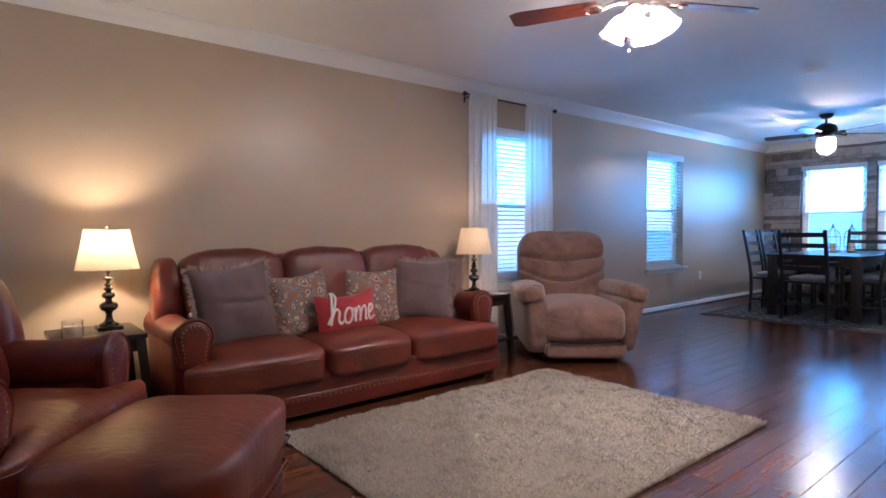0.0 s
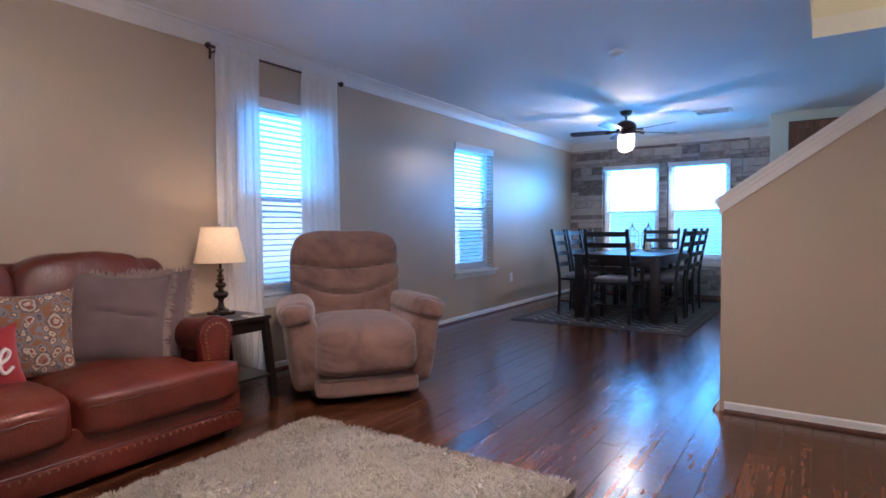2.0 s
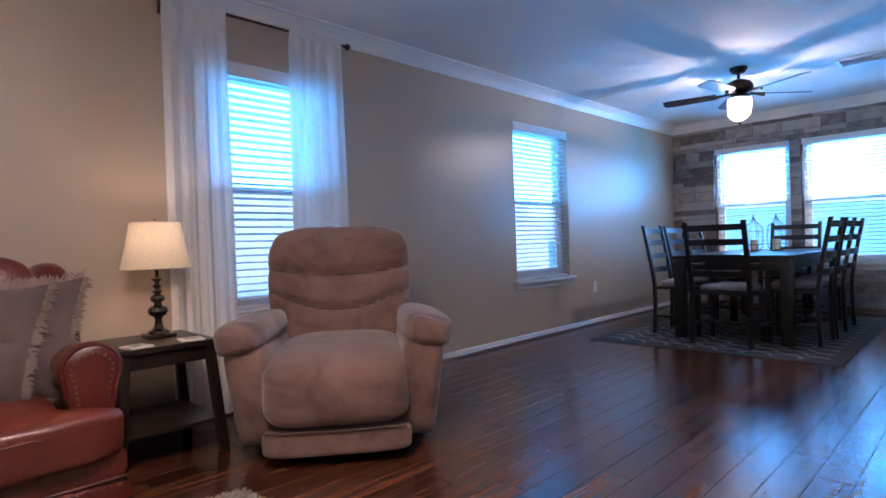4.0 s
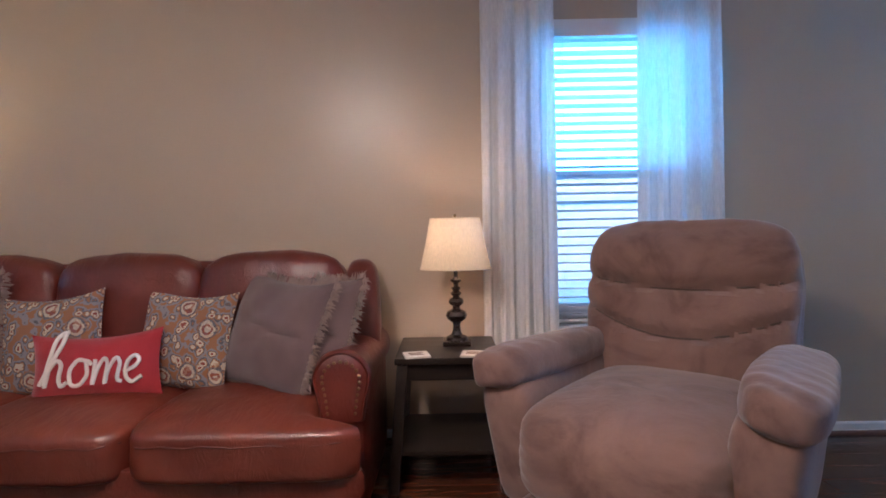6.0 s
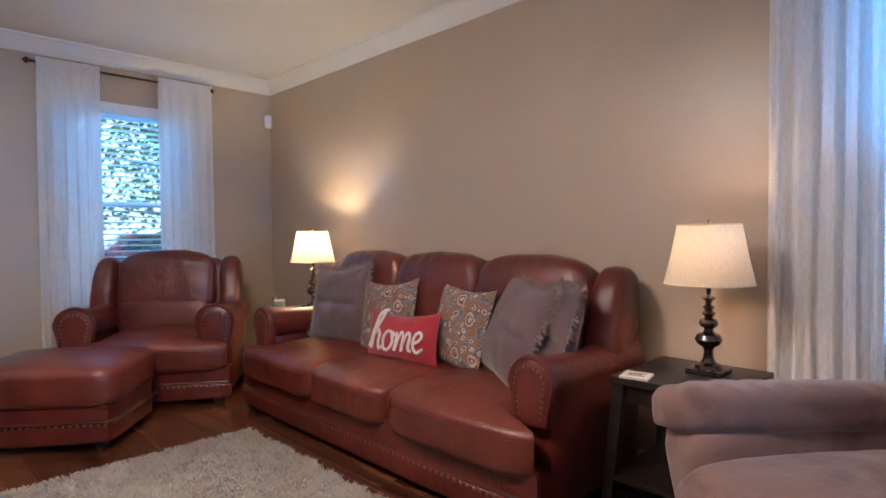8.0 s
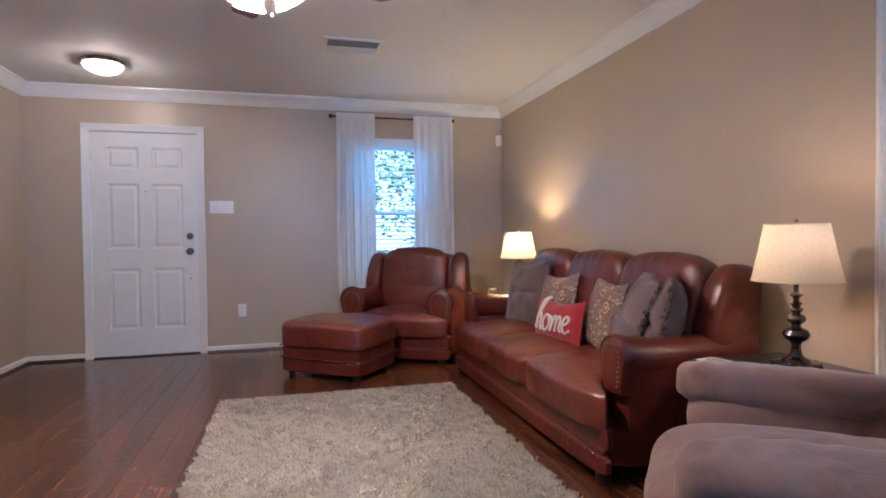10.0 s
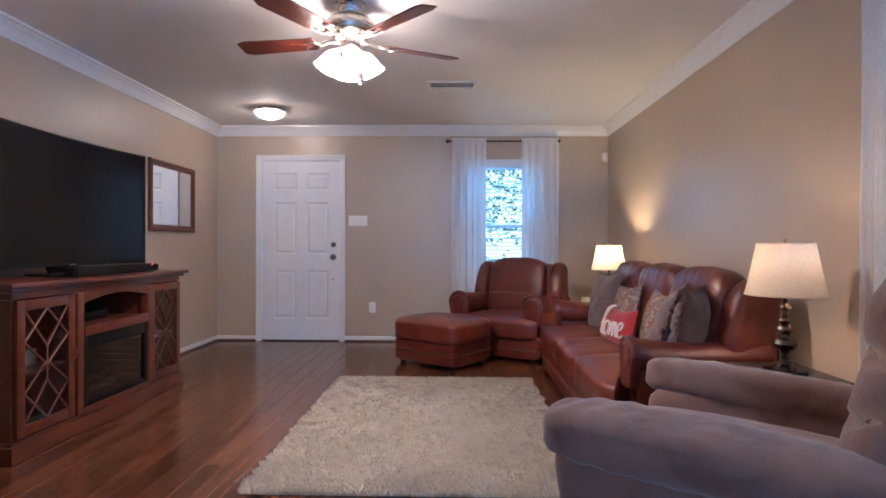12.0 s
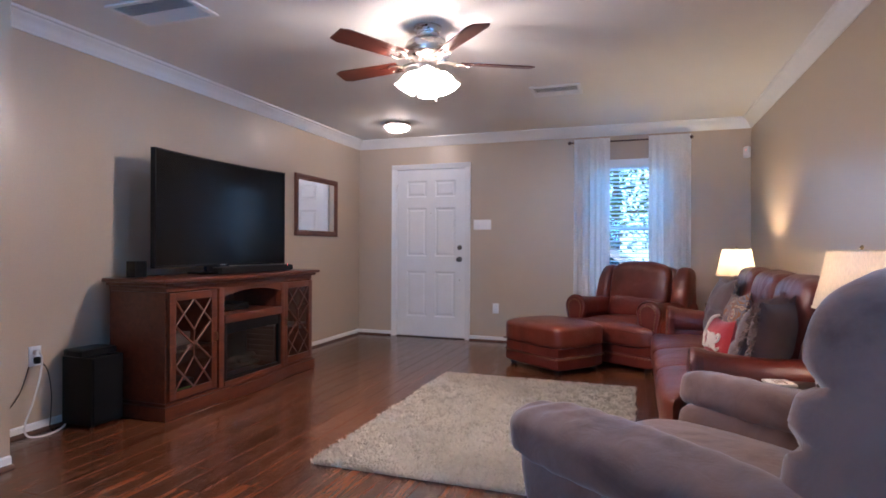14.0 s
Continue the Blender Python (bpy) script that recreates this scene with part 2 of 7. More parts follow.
def floral_material(name):
    """Tapestry blossoms: large ringed medallions in reds and creams over small leaves on grey-blue."""
    m, t, b = nodes_of(name)
    v = place_vector(t)
    warp = put(t, "ShaderNodeTexNoise", Scale=26.0, Detail=3.0)
    wadd = t.nodes.new("ShaderNodeVectorMath")
    wadd.operation = "MULTIPLY_ADD"
    wadd.inputs[1].default_value = (0.035, 0.035, 0.035)
    t.links.new(v, warp.inputs["Vector"])
    t.links.new(warp.outputs["Color"], wadd.inputs[0])
    t.links.new(v, wadd.inputs[2])
    cream, red, navy, rust, ground = (0.52, 0.44, 0.34), (0.23, 0.045, 0.025), (0.085, 0.085, 0.105), (0.28, 0.12, 0.05), (0.22, 0.21, 0.23)
    layers = []
    for size, stops in ((7.5, [(0.0, cream), (0.10, red), (0.17, cream), (0.24, navy), (0.29, rust), (0.36, ground)]), (27.0, [(0.0, red), (0.18, cream), (0.34, rust), (0.42, navy), (0.50, ground), (0.66, rust)])):
        vo = put(t, "ShaderNodeTexVoronoi", Scale=size)
        t.links.new(wadd.outputs[0], vo.inputs["Vector"])
        r = ramp(t, vo.outputs["Distance"], stops)
        r.color_ramp.interpolation = "CONSTANT"
        layers.append((vo, r))
    far = t.nodes.new("ShaderNodeMapRange")
    far.inputs["From Min"].default_value, far.inputs["From Max"].default_value = 0.31, 0.35
    t.links.new(layers[0][0].outputs["Distance"], far.inputs["Value"])
    half = t.nodes.new("ShaderNodeMath")
    half.operation = "MULTIPLY_ADD"
    half.inputs[1].default_value, half.inputs[2].default_value = 0.62, 0.30
    t.links.new(far.outputs[0], half.inputs[0])
    mx = t.nodes.new("ShaderNodeMix")
    mx.data_type = "RGBA"
    t.links.new(half.outputs[0], mx.inputs["Factor"])
    t.links.new(layers[0][1].outputs[0], mx.inputs[6])
    t.links.new(layers[1][1].outputs[0], mx.inputs[7])
    t.links.new(mx.outputs[2], b.inputs["Base Color"])
    b.inputs["Roughness"].default_value = 0.9
    fine = put(t, "ShaderNodeTexNoise", Scale=300.0)
    bp = put(t, "ShaderNodeBump", Strength=0.3, Distance=0.001)
    t.links.new(fine.outputs["Fac"], bp.inputs["Height"])
    t.links.new(bp.outputs[0], b.inputs["Normal"])
    return m


M_WALL = surface("wall_paint", (0.48, 0.385, 0.285), (0.53, 0.425, 0.32), rough=0.34, scale=1.6, grain=130, bump=0.2, spec=0.5)
M_CEIL = surface("ceiling_paint", (0.78, 0.765, 0.735), (0.83, 0.815, 0.785), rough=0.75, scale=2.0, grain=110, bump=0.2)
M_TRIM = surface("white_trim", (0.76, 0.75, 0.73), (0.83, 0.82, 0.80), rough=0.32, scale=5, grain=60, bump=0.03)
M_CREAM = surface("cream_paint", (0.72, 0.68, 0.54), (0.78, 0.74, 0.60), rough=0.6, scale=2, grain=120, bump=0.15)
M_GREEN = surface("pale_green_paint", (0.50, 0.56, 0.46), (0.56, 0.62, 0.52), rough=0.6, scale=2, grain=120, bump=0.15)
M_VINYL = surface("white_vinyl", (0.80, 0.80, 0.80), (0.86, 0.86, 0.86), rough=0.35, scale=4, grain=50, bump=0.02)
M_SLAT = surface("blind_slat", (0.78, 0.79, 0.80), (0.84, 0.85, 0.86), rough=0.38, scale=3, grain=40, bump=0.02)
M_FLOOR = wood("floor_wood", (0.022, 0.007, 0.004), (0.088, 0.028, 0.013), (0.175, 0.062, 0.027), rough=0.20, length=(0.9, 13, 13), coat=0.25, island=0.12, bump=0.3, stops=(0.38, 0.49, 0.63), ripple=0.35)
M_GAP = surface("floor_gap", (0.012, 0.006, 0.004), (0.02, 0.01, 0.006), rough=0.7)
M_STONE = surface("ledge_stone", (0.15, 0.13, 0.125), (0.42, 0.385, 0.36), rough=0.85, scale=9, grain=70, bump=0.9, island=0.5, depth=0.006)
M_MORTAR = surface("dark_joint", (0.05, 0.045, 0.04), (0.09, 0.08, 0.07), rough=0.95, scale=8, grain=90, bump=0.5)
M_LEATHER = leather_material("oxblood_leather", (0.070, 0.0095, 0.0070), (0.150, 0.024, 0.0145), rough=0.28)
# slightly lighter, more orange leather for the seat and ottoman cushions
M_LEATHER2 = leather_material("cushion_leather", (0.085, 0.0135, 0.0085), (0.185, 0.037, 0.020), rough=0.28)
M_WELT = surface("dark_welt", (0.07, 0.014, 0.009), (0.10, 0.02, 0.012), rough=0.4, grain=200)
M_BRASS = surface("aged_brass", (0.20, 0.14, 0.075), (0.40, 0.29, 0.16), rough=0.3, metal=1.0, scale=30, grain=200, bump=0.05)
M_NAP = nap_material("taupe_microfibre", (0.158, 0.088, 0.072), (0.275, 0.166, 0.135))
# shade in the recliner's seam grooves, painted as a darker cloth tone
M_SEAM = surface("seam_shadow", (0.11, 0.075, 0.06), (0.14, 0.10, 0.08), rough=0.95)
M_ESP = wood("espresso_wood", (0.008, 0.005, 0.004), (0.016, 0.010, 0.008), (0.028, 0.018, 0.014), rough=0.34, island=0.15, bump=0.06)
M_BLACKWOOD = wood("black_brown_wood", (0.006, 0.005, 0.005), (0.012, 0.010, 0.010), (0.022, 0.018, 0.017), rough=0.3, island=0.15, bump=0.06)
M_CHERRY = wood("cherry_wood", (0.055, 0.014, 0.008), (0.11, 0.028, 0.014), (0.18, 0.05, 0.024), rough=0.3, island=0.12, bump=0.08, coat=0.2)
M_BLADE = wood("blade_wood", (0.06, 0.012, 0.008), (0.12, 0.026, 0.016), (0.17, 0.045, 0.026), rough=0.28, island=0.1, bump=0.05, coat=0.3)
M_DOORWOOD = wood("brown_door_wood", (0.10, 0.05, 0.028), (0.17, 0.085, 0.045), (0.24, 0.12, 0.065), rough=0.4, length=(14, 14, 1.2))
M_SHOE = wood("shoe_wood", (0.030, 0.010, 0.006), (0.075, 0.026, 0.013), (0.13, 0.05, 0.024), rough=0.35, island=0.1)
M_NICKEL = surface("brushed_nickel", (0.42, 0.38, 0.34), (0.58, 0.53, 0.48), rough=0.28, metal=1.0, scale=12, grain=240, bump=0.04, stretch=(1, 1, 6))
M_DARKNICKEL = surface("dark_satin_nickel", (0.10, 0.09, 0.08), (0.22, 0.20, 0.18), rough=0.3, metal=1.0, scale=12, grain=240, bump=0.04)
M_BRONZE = surface("oil_bronze", (0.018, 0.012, 0.010), (0.05, 0.03, 0.022), rough=0.35, metal=0.6, scale=18, grain=160)
M_LAMPWOOD = surface("dark_turned_wood", (0.010, 0.006, 0.005), (0.035, 0.018, 0.012), rough=0.25, scale=20, grain=150, coat=0.4)
M_ROD = surface("rod_bronze", (0.05, 0.022, 0.016), (0.09, 0.04, 0.03), rough=0.4, metal=0.5, scale=20)
M_BLACK = surface("black_plastic", (0.004, 0.004, 0.005), (0.008, 0.008, 0.009), rough=0.42, scale=9, grain=300, bump=0.04, spec=0.2)
M_CLOTHBLACK = surface("speaker_cloth", (0.006, 0.006, 0.007), (0.012, 0.012, 0.013), rough=0.9, grain=500, bump=0.2, spec=0.1)
M_SCREEN = surface("tv_screen", (0.004, 0.004, 0.005), (0.006, 0.006, 0.007), rough=0.13, rough_var=0.02, scale=2, grain=10, bump=0.0, spec=0.22)
M_MIRROR = surface("mirror_glass", (0.86, 0.87, 0.88), (0.90, 0.91, 0.92), rough=0.02, rough_var=0.01, metal=1.0, scale=2, bump=0.0)
M_GLASS = glass_material("window_glass", (0.93, 0.98, 1.0))
M_CLEAR = glass_material("clear_glass")
M_SCREENMESH = cloth_shade("insect_screen", (0.25, 0.27, 0.29), 0.3, see=0.80)
M_SHEER = cloth_shade("sheer_curtain", (0.95, 0.94, 0.92), 0.38, see=0.06)
M_SHADE = cloth_shade("lamp_shade_linen", (0.74, 0.62, 0.44), 0.12)
M_RUG = cloth_shade("shag_wool", (0.64, 0.59, 0.52), 0.48, weave=40)
M_RUGBASE = surface("rug_backing", (0.56, 0.51, 0.45), (0.66, 0.61, 0.54), rough=0.95, grain=90, bump=0.4)
M_DRUG = surface("charcoal_rug", (0.040, 0.042, 0.048), (0.075, 0.078, 0.086), rough=0.95, grain=200, bump=0.5)
M_DRUGLINE = surface("pale_rug_lattice", (0.28, 0.27, 0.25), (0.40, 0.39, 0.36), rough=0.95, grain=200, bump=0.5)
M_GREYWEAVE = weave_material("grey_brown_weave", (0.095, 0.060, 0.060), (0.168, 0.108, 0.107))
M_FRINGE = surface("pillow_fringe", (0.20, 0.14, 0.125), (0.36, 0.27, 0.24), rough=0.95, grain=120)
M_RED = weave_material("red_cotton", (0.28, 0.014, 0.020), (0.42, 0.026, 0.034), scale=180)
M_LETTER = surface("white_letters", (0.70, 0.66, 0.60), (0.80, 0.77, 0.72), rough=0.9, grain=150, bump=0.3)
M_FLORAL = floral_material("floral_tapestry")
M_CUSHION = weave_material("seat_pad_weave", (0.12, 0.11, 0.12), (0.30, 0.28, 0.29), scale=120)
M_CANDLE = surface("ivory_wax", (0.72, 0.62, 0.48), (0.80, 0.70, 0.56), rough=0.5, grain=40, bump=0.05)
M_PLATE = surface("switch_plate", (0.80, 0.80, 0.79), (0.85, 0.85, 0.84), rough=0.3)
M_DARK = surface("dark_slot", (0.01, 0.01, 0.01), (0.02, 0.02, 0.02), rough=0.6)
M_GRASS = surface("lawn", (0.035, 0.06, 0.02), (0.09, 0.12, 0.045), rough=0.95, scale=0.7, grain=30, bump=0.5)
M_FENCE = surface("weathered_fence", (0.56, 0.55, 0.53), (0.68, 0.67, 0.65), rough=0.9, scale=4, grain=40, bump=0.2, stretch=(6, 6, 1), island=0.1)
M_LEAF = cloth_shade("leaf", (0.15, 0.24, 0.09), 0.5, weave=9)
M_BARK = surface("bark", (0.06, 0.045, 0.035), (0.14, 0.11, 0.085), rough=0.95, scale=12, grain=60, bump=0.8, depth=0.01)
M_CARPAINT = surface("white_car_paint", (0.70, 0.70, 0.72), (0.76, 0.76, 0.78), rough=0.2, coat=0.6, bump=0.0)
M_CARRED = surface("red_car_paint", (0.35, 0.02, 0.02), (0.42, 0.03, 0.03), rough=0.2, coat=0.6, bump=0.0)
M_TYRE = surface("tyre_rubber", (0.012, 0.012, 0.012), (0.02, 0.02, 0.02), rough=0.8)
M_ASPHALT = surface("asphalt", (0.045, 0.045, 0.046), (0.07, 0.07, 0.07), rough=0.9, grain=90, bump=0.4)
M_CORD = surface("white_cord", (0.70, 0.69, 0.66), (0.76, 0.75, 0.72), rough=0.4)
M_COASTER = surface("coaster_stone", (0.62, 0.58, 0.52), (0.72, 0.68, 0.62), rough=0.6, grain=90)
M_PRINT = surface("coaster_print", (0.12, 0.07, 0.05), (0.22, 0.13, 0.09), rough=0.6, grain=60)
M_FIREBRICK = surface("fire_surround", (0.10, 0.06, 0.05), (0.22, 0.14, 0.11), rough=0.9, grain=60, bump=0.4)
M_LOG = surface("charred_log", (0.02, 0.015, 0.012), (0.10, 0.07, 0.05), rough=0.95, grain=40, bump=0.8)
M_PAPER = surface("white_boxes", (0.60, 0.58, 0.55), (0.72, 0.70, 0.66), rough=0.7)
M_GREENBOX = surface("green_card", (0.10, 0.30, 0.05), (0.16, 0.40, 0.08), rough=0.6)
M_LED = glow_material("red_standby", (1.0, 0.02, 0.02), 6.0)
M_HAZE = glow_material("bright_sky_haze", (0.25, 0.62, 1.0), 1.9)


# ---- mesh helpers ----
def empty(name, m=None, **tags):
    ob = new(name)
    ob.empty_display_size = 0.1
    if m is not None:
        ob.matrix_world = m
    return tagged(ob, **tags)


def mesh_of(name, bm, material, smooth=None):
    me = bpy.data.meshes.new(name)
    bm.normal_update()
    bm.to_mesh(me)
    bm.free()
    me.materials.append(material)
    if smooth is not None:
        for p in me.polygons:
            p.use_smooth = True
        me.set_sharp_from_angle(angle=radians(smooth))
    return me


def part(name, bm, material, parent, label="", m=None, smooth=35):
    ob = new(name, bm if isinstance(bm, bpy.types.Mesh) else mesh_of(name, bm, material, smooth))
    ob.parent = parent
    if m is not None:
        ob.matrix_local = m
    return tagged(ob, label=label)


def thing(name, bm, material, label, category, m=None, group="", kind="", smooth=35):
    ob = new(name, bm if isinstance(bm, bpy.types.Mesh) else mesh_of(name, bm, material, smooth))
    if m is not None:
        ob.matrix_world = m
    return tagged(ob, label=label, category=category, group=group, kind=kind)


def box(x0, x1, y0, y1, z0, z1, bevel=0.0, bm=None, seg=2):
    own = bm is None or bevel > 0
    b = bmesh.new() if own else bm
    made = bmesh.ops.create_cube(b, size=1.0, matrix=Matrix.Translation(((x0 + x1) / 2, (y0 + y1) / 2, (z0 + z1) / 2)) @ Matrix.Diagonal((x1 - x0, y1 - y0, z1 - z0, 1)))
    if bevel:
        bmesh.ops.bevel(b, geom=list(b.edges), offset=bevel, segments=seg, affect="EDGES", profile=0.6)
    if own and bm is not None:
        return join(bm, b)
    return b


def join(bm, other, m=None):
    """Adds other's mesh, moved by m, to bm and frees it."""
    if m is not None:
        bmesh.ops.transform(other, matrix=m, verts=other.verts)
    made = [bm.verts.new(v.co) for v in other.verts]
    other.verts.index_update()
    for f in other.faces:
        try:
            bm.faces.new([made[v.index] for v in f.verts])
        except ValueError:
            pass
    other.free()
    return bm


def rounded(w, d, h, k=5.0, n=8, crown=0.0, wrinkle=0.0, seed=0.0):
    """A soft block w x d x h about the origin: a cube grid drawn in towards a superellipsoid; crown lifts its top."""
    bm = bmesh.new()
    bmesh.ops.create_cube(bm, size=2.0)
    bmesh.ops.subdivide_edges(bm, edges=bm.edges[:], cuts=n, use_grid_fill=True)
    for v in bm.verts:
        p = v.co
        far = max(abs(p.x), abs(p.y), abs(p.z))
        q = p * (far / (abs(p.x) ** k + abs(p.y) ** k + abs(p.z) ** k) ** (1 / k))
        lift = crown * (1 - q.x * q.x) * (1 - q.y * q.y) if q.z > 0 else 0
        v.co = (q.x * w / 2, q.y * d / 2, q.z * h / 2 + lift)
        if wrinkle:
            s = noise.noise(Vector((v.co.x * 9 + seed, v.co.y * 9, v.co.z * 9))) + 0.5 * noise.noise(Vector((v.co.x * 23 + seed, v.co.y * 23, v.co.z * 23)))
            v.co += v.co.normalized() * (s * wrinkle)
    return bm


def lathe(profile, seg=24, flute=0.0, flutes=0):
    """Turns (radius, height) pairs about z."""
    bm = bmesh.new()
    rings = []
    for r, z in profile:
        ring = []
        for i in range(seg):
            a = 2 * math.pi * i / seg
            rr = r * (1 + flute * math.cos(a * flutes)) if flutes else r
            ring.append(bm.verts.new((rr * math.cos(a), rr * math.sin(a), z)))
        rings.append(ring)
    for lo, hi in zip(rings, rings[1:]):
        for i in range(seg):
            bm.faces.new((lo[i], lo[(i + 1) % seg], hi[(i + 1) % seg], hi[i]))
    return bm


def capped(bm):
    bmesh.ops.holes_fill(bm, edges=[e for e in bm.edges if e.is_boundary], sides=0)
    bmesh.ops.recalc_face_normals(bm, faces=bm.faces)
    return bm


def tube(points, radius, seg=8, closed=False, bm=None):
    """A round bar along points; radius is one number or one for each point."""
    bm = bm or bmesh.new()
    pts = [Vector(p) for p in points]
    radii = radius if isinstance(radius, (list, tuple)) else [radius] * len(pts)
    rings, side = [], None
    for i, p in enumerate(pts):
        before, after = pts[i - 1] if i or closed else p, pts[(i + 1) % len(pts)] if i + 1 < len(pts) or closed else p
        way = (after - before).normalized()
        if side is None:
            side = way.cross(Vector((0, 0, 1)) if abs(way.z) < 0.9 else Vector((1, 0, 0))).normalized()
        side = (side - way * side.dot(way)).normalized()
        up = way.cross(side)
        rings.append([bm.verts.new(p + (side * math.cos(2 * math.pi * j / seg) + up * math.sin(2 * math.pi * j / seg)) * radii[i]) for j in range(seg)])
    pairs = list(zip(rings, rings[1:])) + ([(rings[-1], rings[0])] if closed else [])
    for a, b in pairs:
        for j in range(seg):
            bm.faces.new((a[j], a[(j + 1) % seg], b[(j + 1) % seg], b[j]))
    if not closed:
        bm.faces.new(rings[0][::-1])
        bm.faces.new(rings[-1])
    return bm


def prism(outline, x0, x1, bm=None):
    """A profile of (y, z) drawn out along x."""
    bm = bm or bmesh.new()
    a, b = [bm.verts.new((x0, y, z)) for y, z in outline], [bm.verts.new((x1, y, z)) for y, z in outline]
    n = len(outline)
    for i in range(n):
        bm.faces.new((a[i], a[(i + 1) % n], b[(i + 1) % n], b[i]))
    bm.faces.new(a[::-1])
    bm.faces.new(b)
    bmesh.ops.recalc_face_normals(bm, faces=bm.faces)
    return bm


def ball(r, seg=10, rings=6, squash=1.0):
    bm = bmesh.new()
    bmesh.ops.create_uvsphere(bm, u_segments=seg, v_segments=rings, radius=r, matrix=Matrix.Diagonal((1, 1, squash, 1)))
    return bm


def wall_with_holes(a0, a1, z0, z1, d0, d1, holes, along="x"):
    """A wall from a0 to a1 along an axis, d0 to d1 thick, with rectangular openings (a, b, bottom, top) right through it."""
    cuts_a = sorted({a0, a1, *(v for hole in holes for v in hole[:2])})
    cuts_z = sorted({z0, z1, *(v for hole in holes for v in hole[2:])})
    bm = bmesh.new()
    na, nz = len(cuts_a) - 1, len(cuts_z) - 1

    def solid(i, j):
        if not (0 <= i < na and 0 <= j < nz):
            return False
        a, z = (cuts_a[i] + cuts_a[i + 1]) / 2, (cuts_z[j] + cuts_z[j + 1]) / 2
        return not any(h[0] < a < h[1] and h[2] < z < h[3] for h in holes)

    made = {}

    def vert(a, d, z):
        key = (round(a, 4), round(d, 4), round(z, 4))
        if key not in made:
            made[key] = bm.verts.new((a, d, z) if along == "x" else (d, a, z))
        return made[key]

    for i in range(na):
        for j in range(nz):
            if not solid(i, j):
                continue
            a, b, z, y = cuts_a[i], cuts_a[i + 1], cuts_z[j], cuts_z[j + 1]
            bm.faces.new([vert(a, d0, z), vert(b, d0, z), vert(b, d0, y), vert(a, d0, y)])
            bm.faces.new([vert(a, d1, z), vert(a, d1, y), vert(b, d1, y), vert(b, d1, z)])
            for there, q in (((i - 1, j), [(a, z), (a, y)]), ((i + 1, j), [(b, y), (b, z)]), ((i, j - 1), [(b, z), (a, z)]), ((i, j + 1), [(a, y), (b, y)])):
                if not solid(*there):
                    (p, pz), (r, rz) = q
                    bm.faces.new([vert(p, d0, pz), vert(p, d0, rz), vert(p if p == r else r, d1, rz), vert(p, d1, pz)] if p == r else [vert(p, d0, pz), vert(r, d0, rz), vert(r, d1, rz), vert(p, d1, pz)])
    bmesh.ops.recalc_face_normals(bm, faces=bm.faces)
    return bm


# ---- the shell ----
EAST, SOUTH, CEIL = 10.71, -4.41, 2.42
WALL_T = 0.16
W_TOP, W_BOT = 2.055, 0.565
WIN_N1, WIN_N2 = (4.28, 5.18), (7.13, 8.03)
WIN_W = (-1.63, -0.73)
WIN_E1, WIN_E2 = (-1.40, -0.54), (-2.375, -1.52)
DOOR = (-3.900, -3.000)
STAIR_X, STAIR_END = 5.33, -2.975
KITCHEN_X, KITCHEN_Y = 9.60, -2.93


def setting(name, bm, material, label, category="wall"):
    return thing(name, bm, material, label, category, kind="structure", smooth=30)


setting("wall_north", wall_with_holes(-WALL_T, EAST + WALL_T, 0, CEIL, 0, WALL_T, [(*WIN_N1, W_BOT, W_TOP), (*WIN_N2, W_BOT, W_TOP)]), M_WALL, "tan painted drywall wall with two windows")
setting("wall_west", wall_with_holes(SOUTH - WALL_T, 0, 0, CEIL, -WALL_T, 0, [(*WIN_W, W_BOT, W_TOP), (DOOR[0], DOOR[1], 0, 2.045)], "y"), M_WALL, "tan painted front wall with door and window")
setting("wall_east", wall_with_holes(-3.3, 0, 0, CEIL, EAST, EAST + WALL_T, [(*WIN_E1, W_BOT, W_TOP), (*WIN_E2, W_BOT, W_TOP)], "y"), M_MORTAR, "dark jointed wall carrying grey ledge stone")
setting("wall_south", box(-WALL_T, 4.46, SOUTH - WALL_T, SOUTH, 0, CEIL), M_WALL, "tan painted wall behind the television")
setting("wall_hall", wall_with_holes(4.46, STAIR_X, 0, CEIL, -4.60, -4.0, []), M_WALL, "tan painted wall projecting beside the stairs")
setting("wall_stair_west", box(STAIR_X - 0.12, STAIR_X, -7.0, -4.605, 0, 5.2), M_CREAM, "cream stairwell wall")
setting("wall_stair_east", box(6.64, 6.76, -7.0, -3.81, 0, CEIL), M_CREAM, "cream wall along the far side of the stairs")
up = bmesh.new()
box(6.64, 6.76, -7.0, -3.265, CEIL + 0.14, 5.2, bm=up)
box(STAIR_X - 0.12, 6.64, -3.38, -3.26, CEIL + 0.14, 5.2, bm=up)
box(STAIR_X - 0.12, STAIR_X, -4.6, -3.385, CEIL + 0.14, 5.2, bm=up)
setting("wall_upstairs", up, M_CREAM, "cream upper stairwell walls")
setting("wall_stair_south", box(STAIR_X - 0.12, 6.76, -7.12, -7.0, 0, 5.2), M_CREAM, "cream end wall of the stairwell")
setting("wall_kitchen", box(KITCHEN_X, EAST, -4.6, KITCHEN_Y, 0, CEIL), M_GREEN, "pale green painted wall by the kitchen")
setting("wall_back", box(6.765, KITCHEN_X, -4.72, -4.6, 0, CEIL), M_GREEN, "pale green wall at the end of the passage")

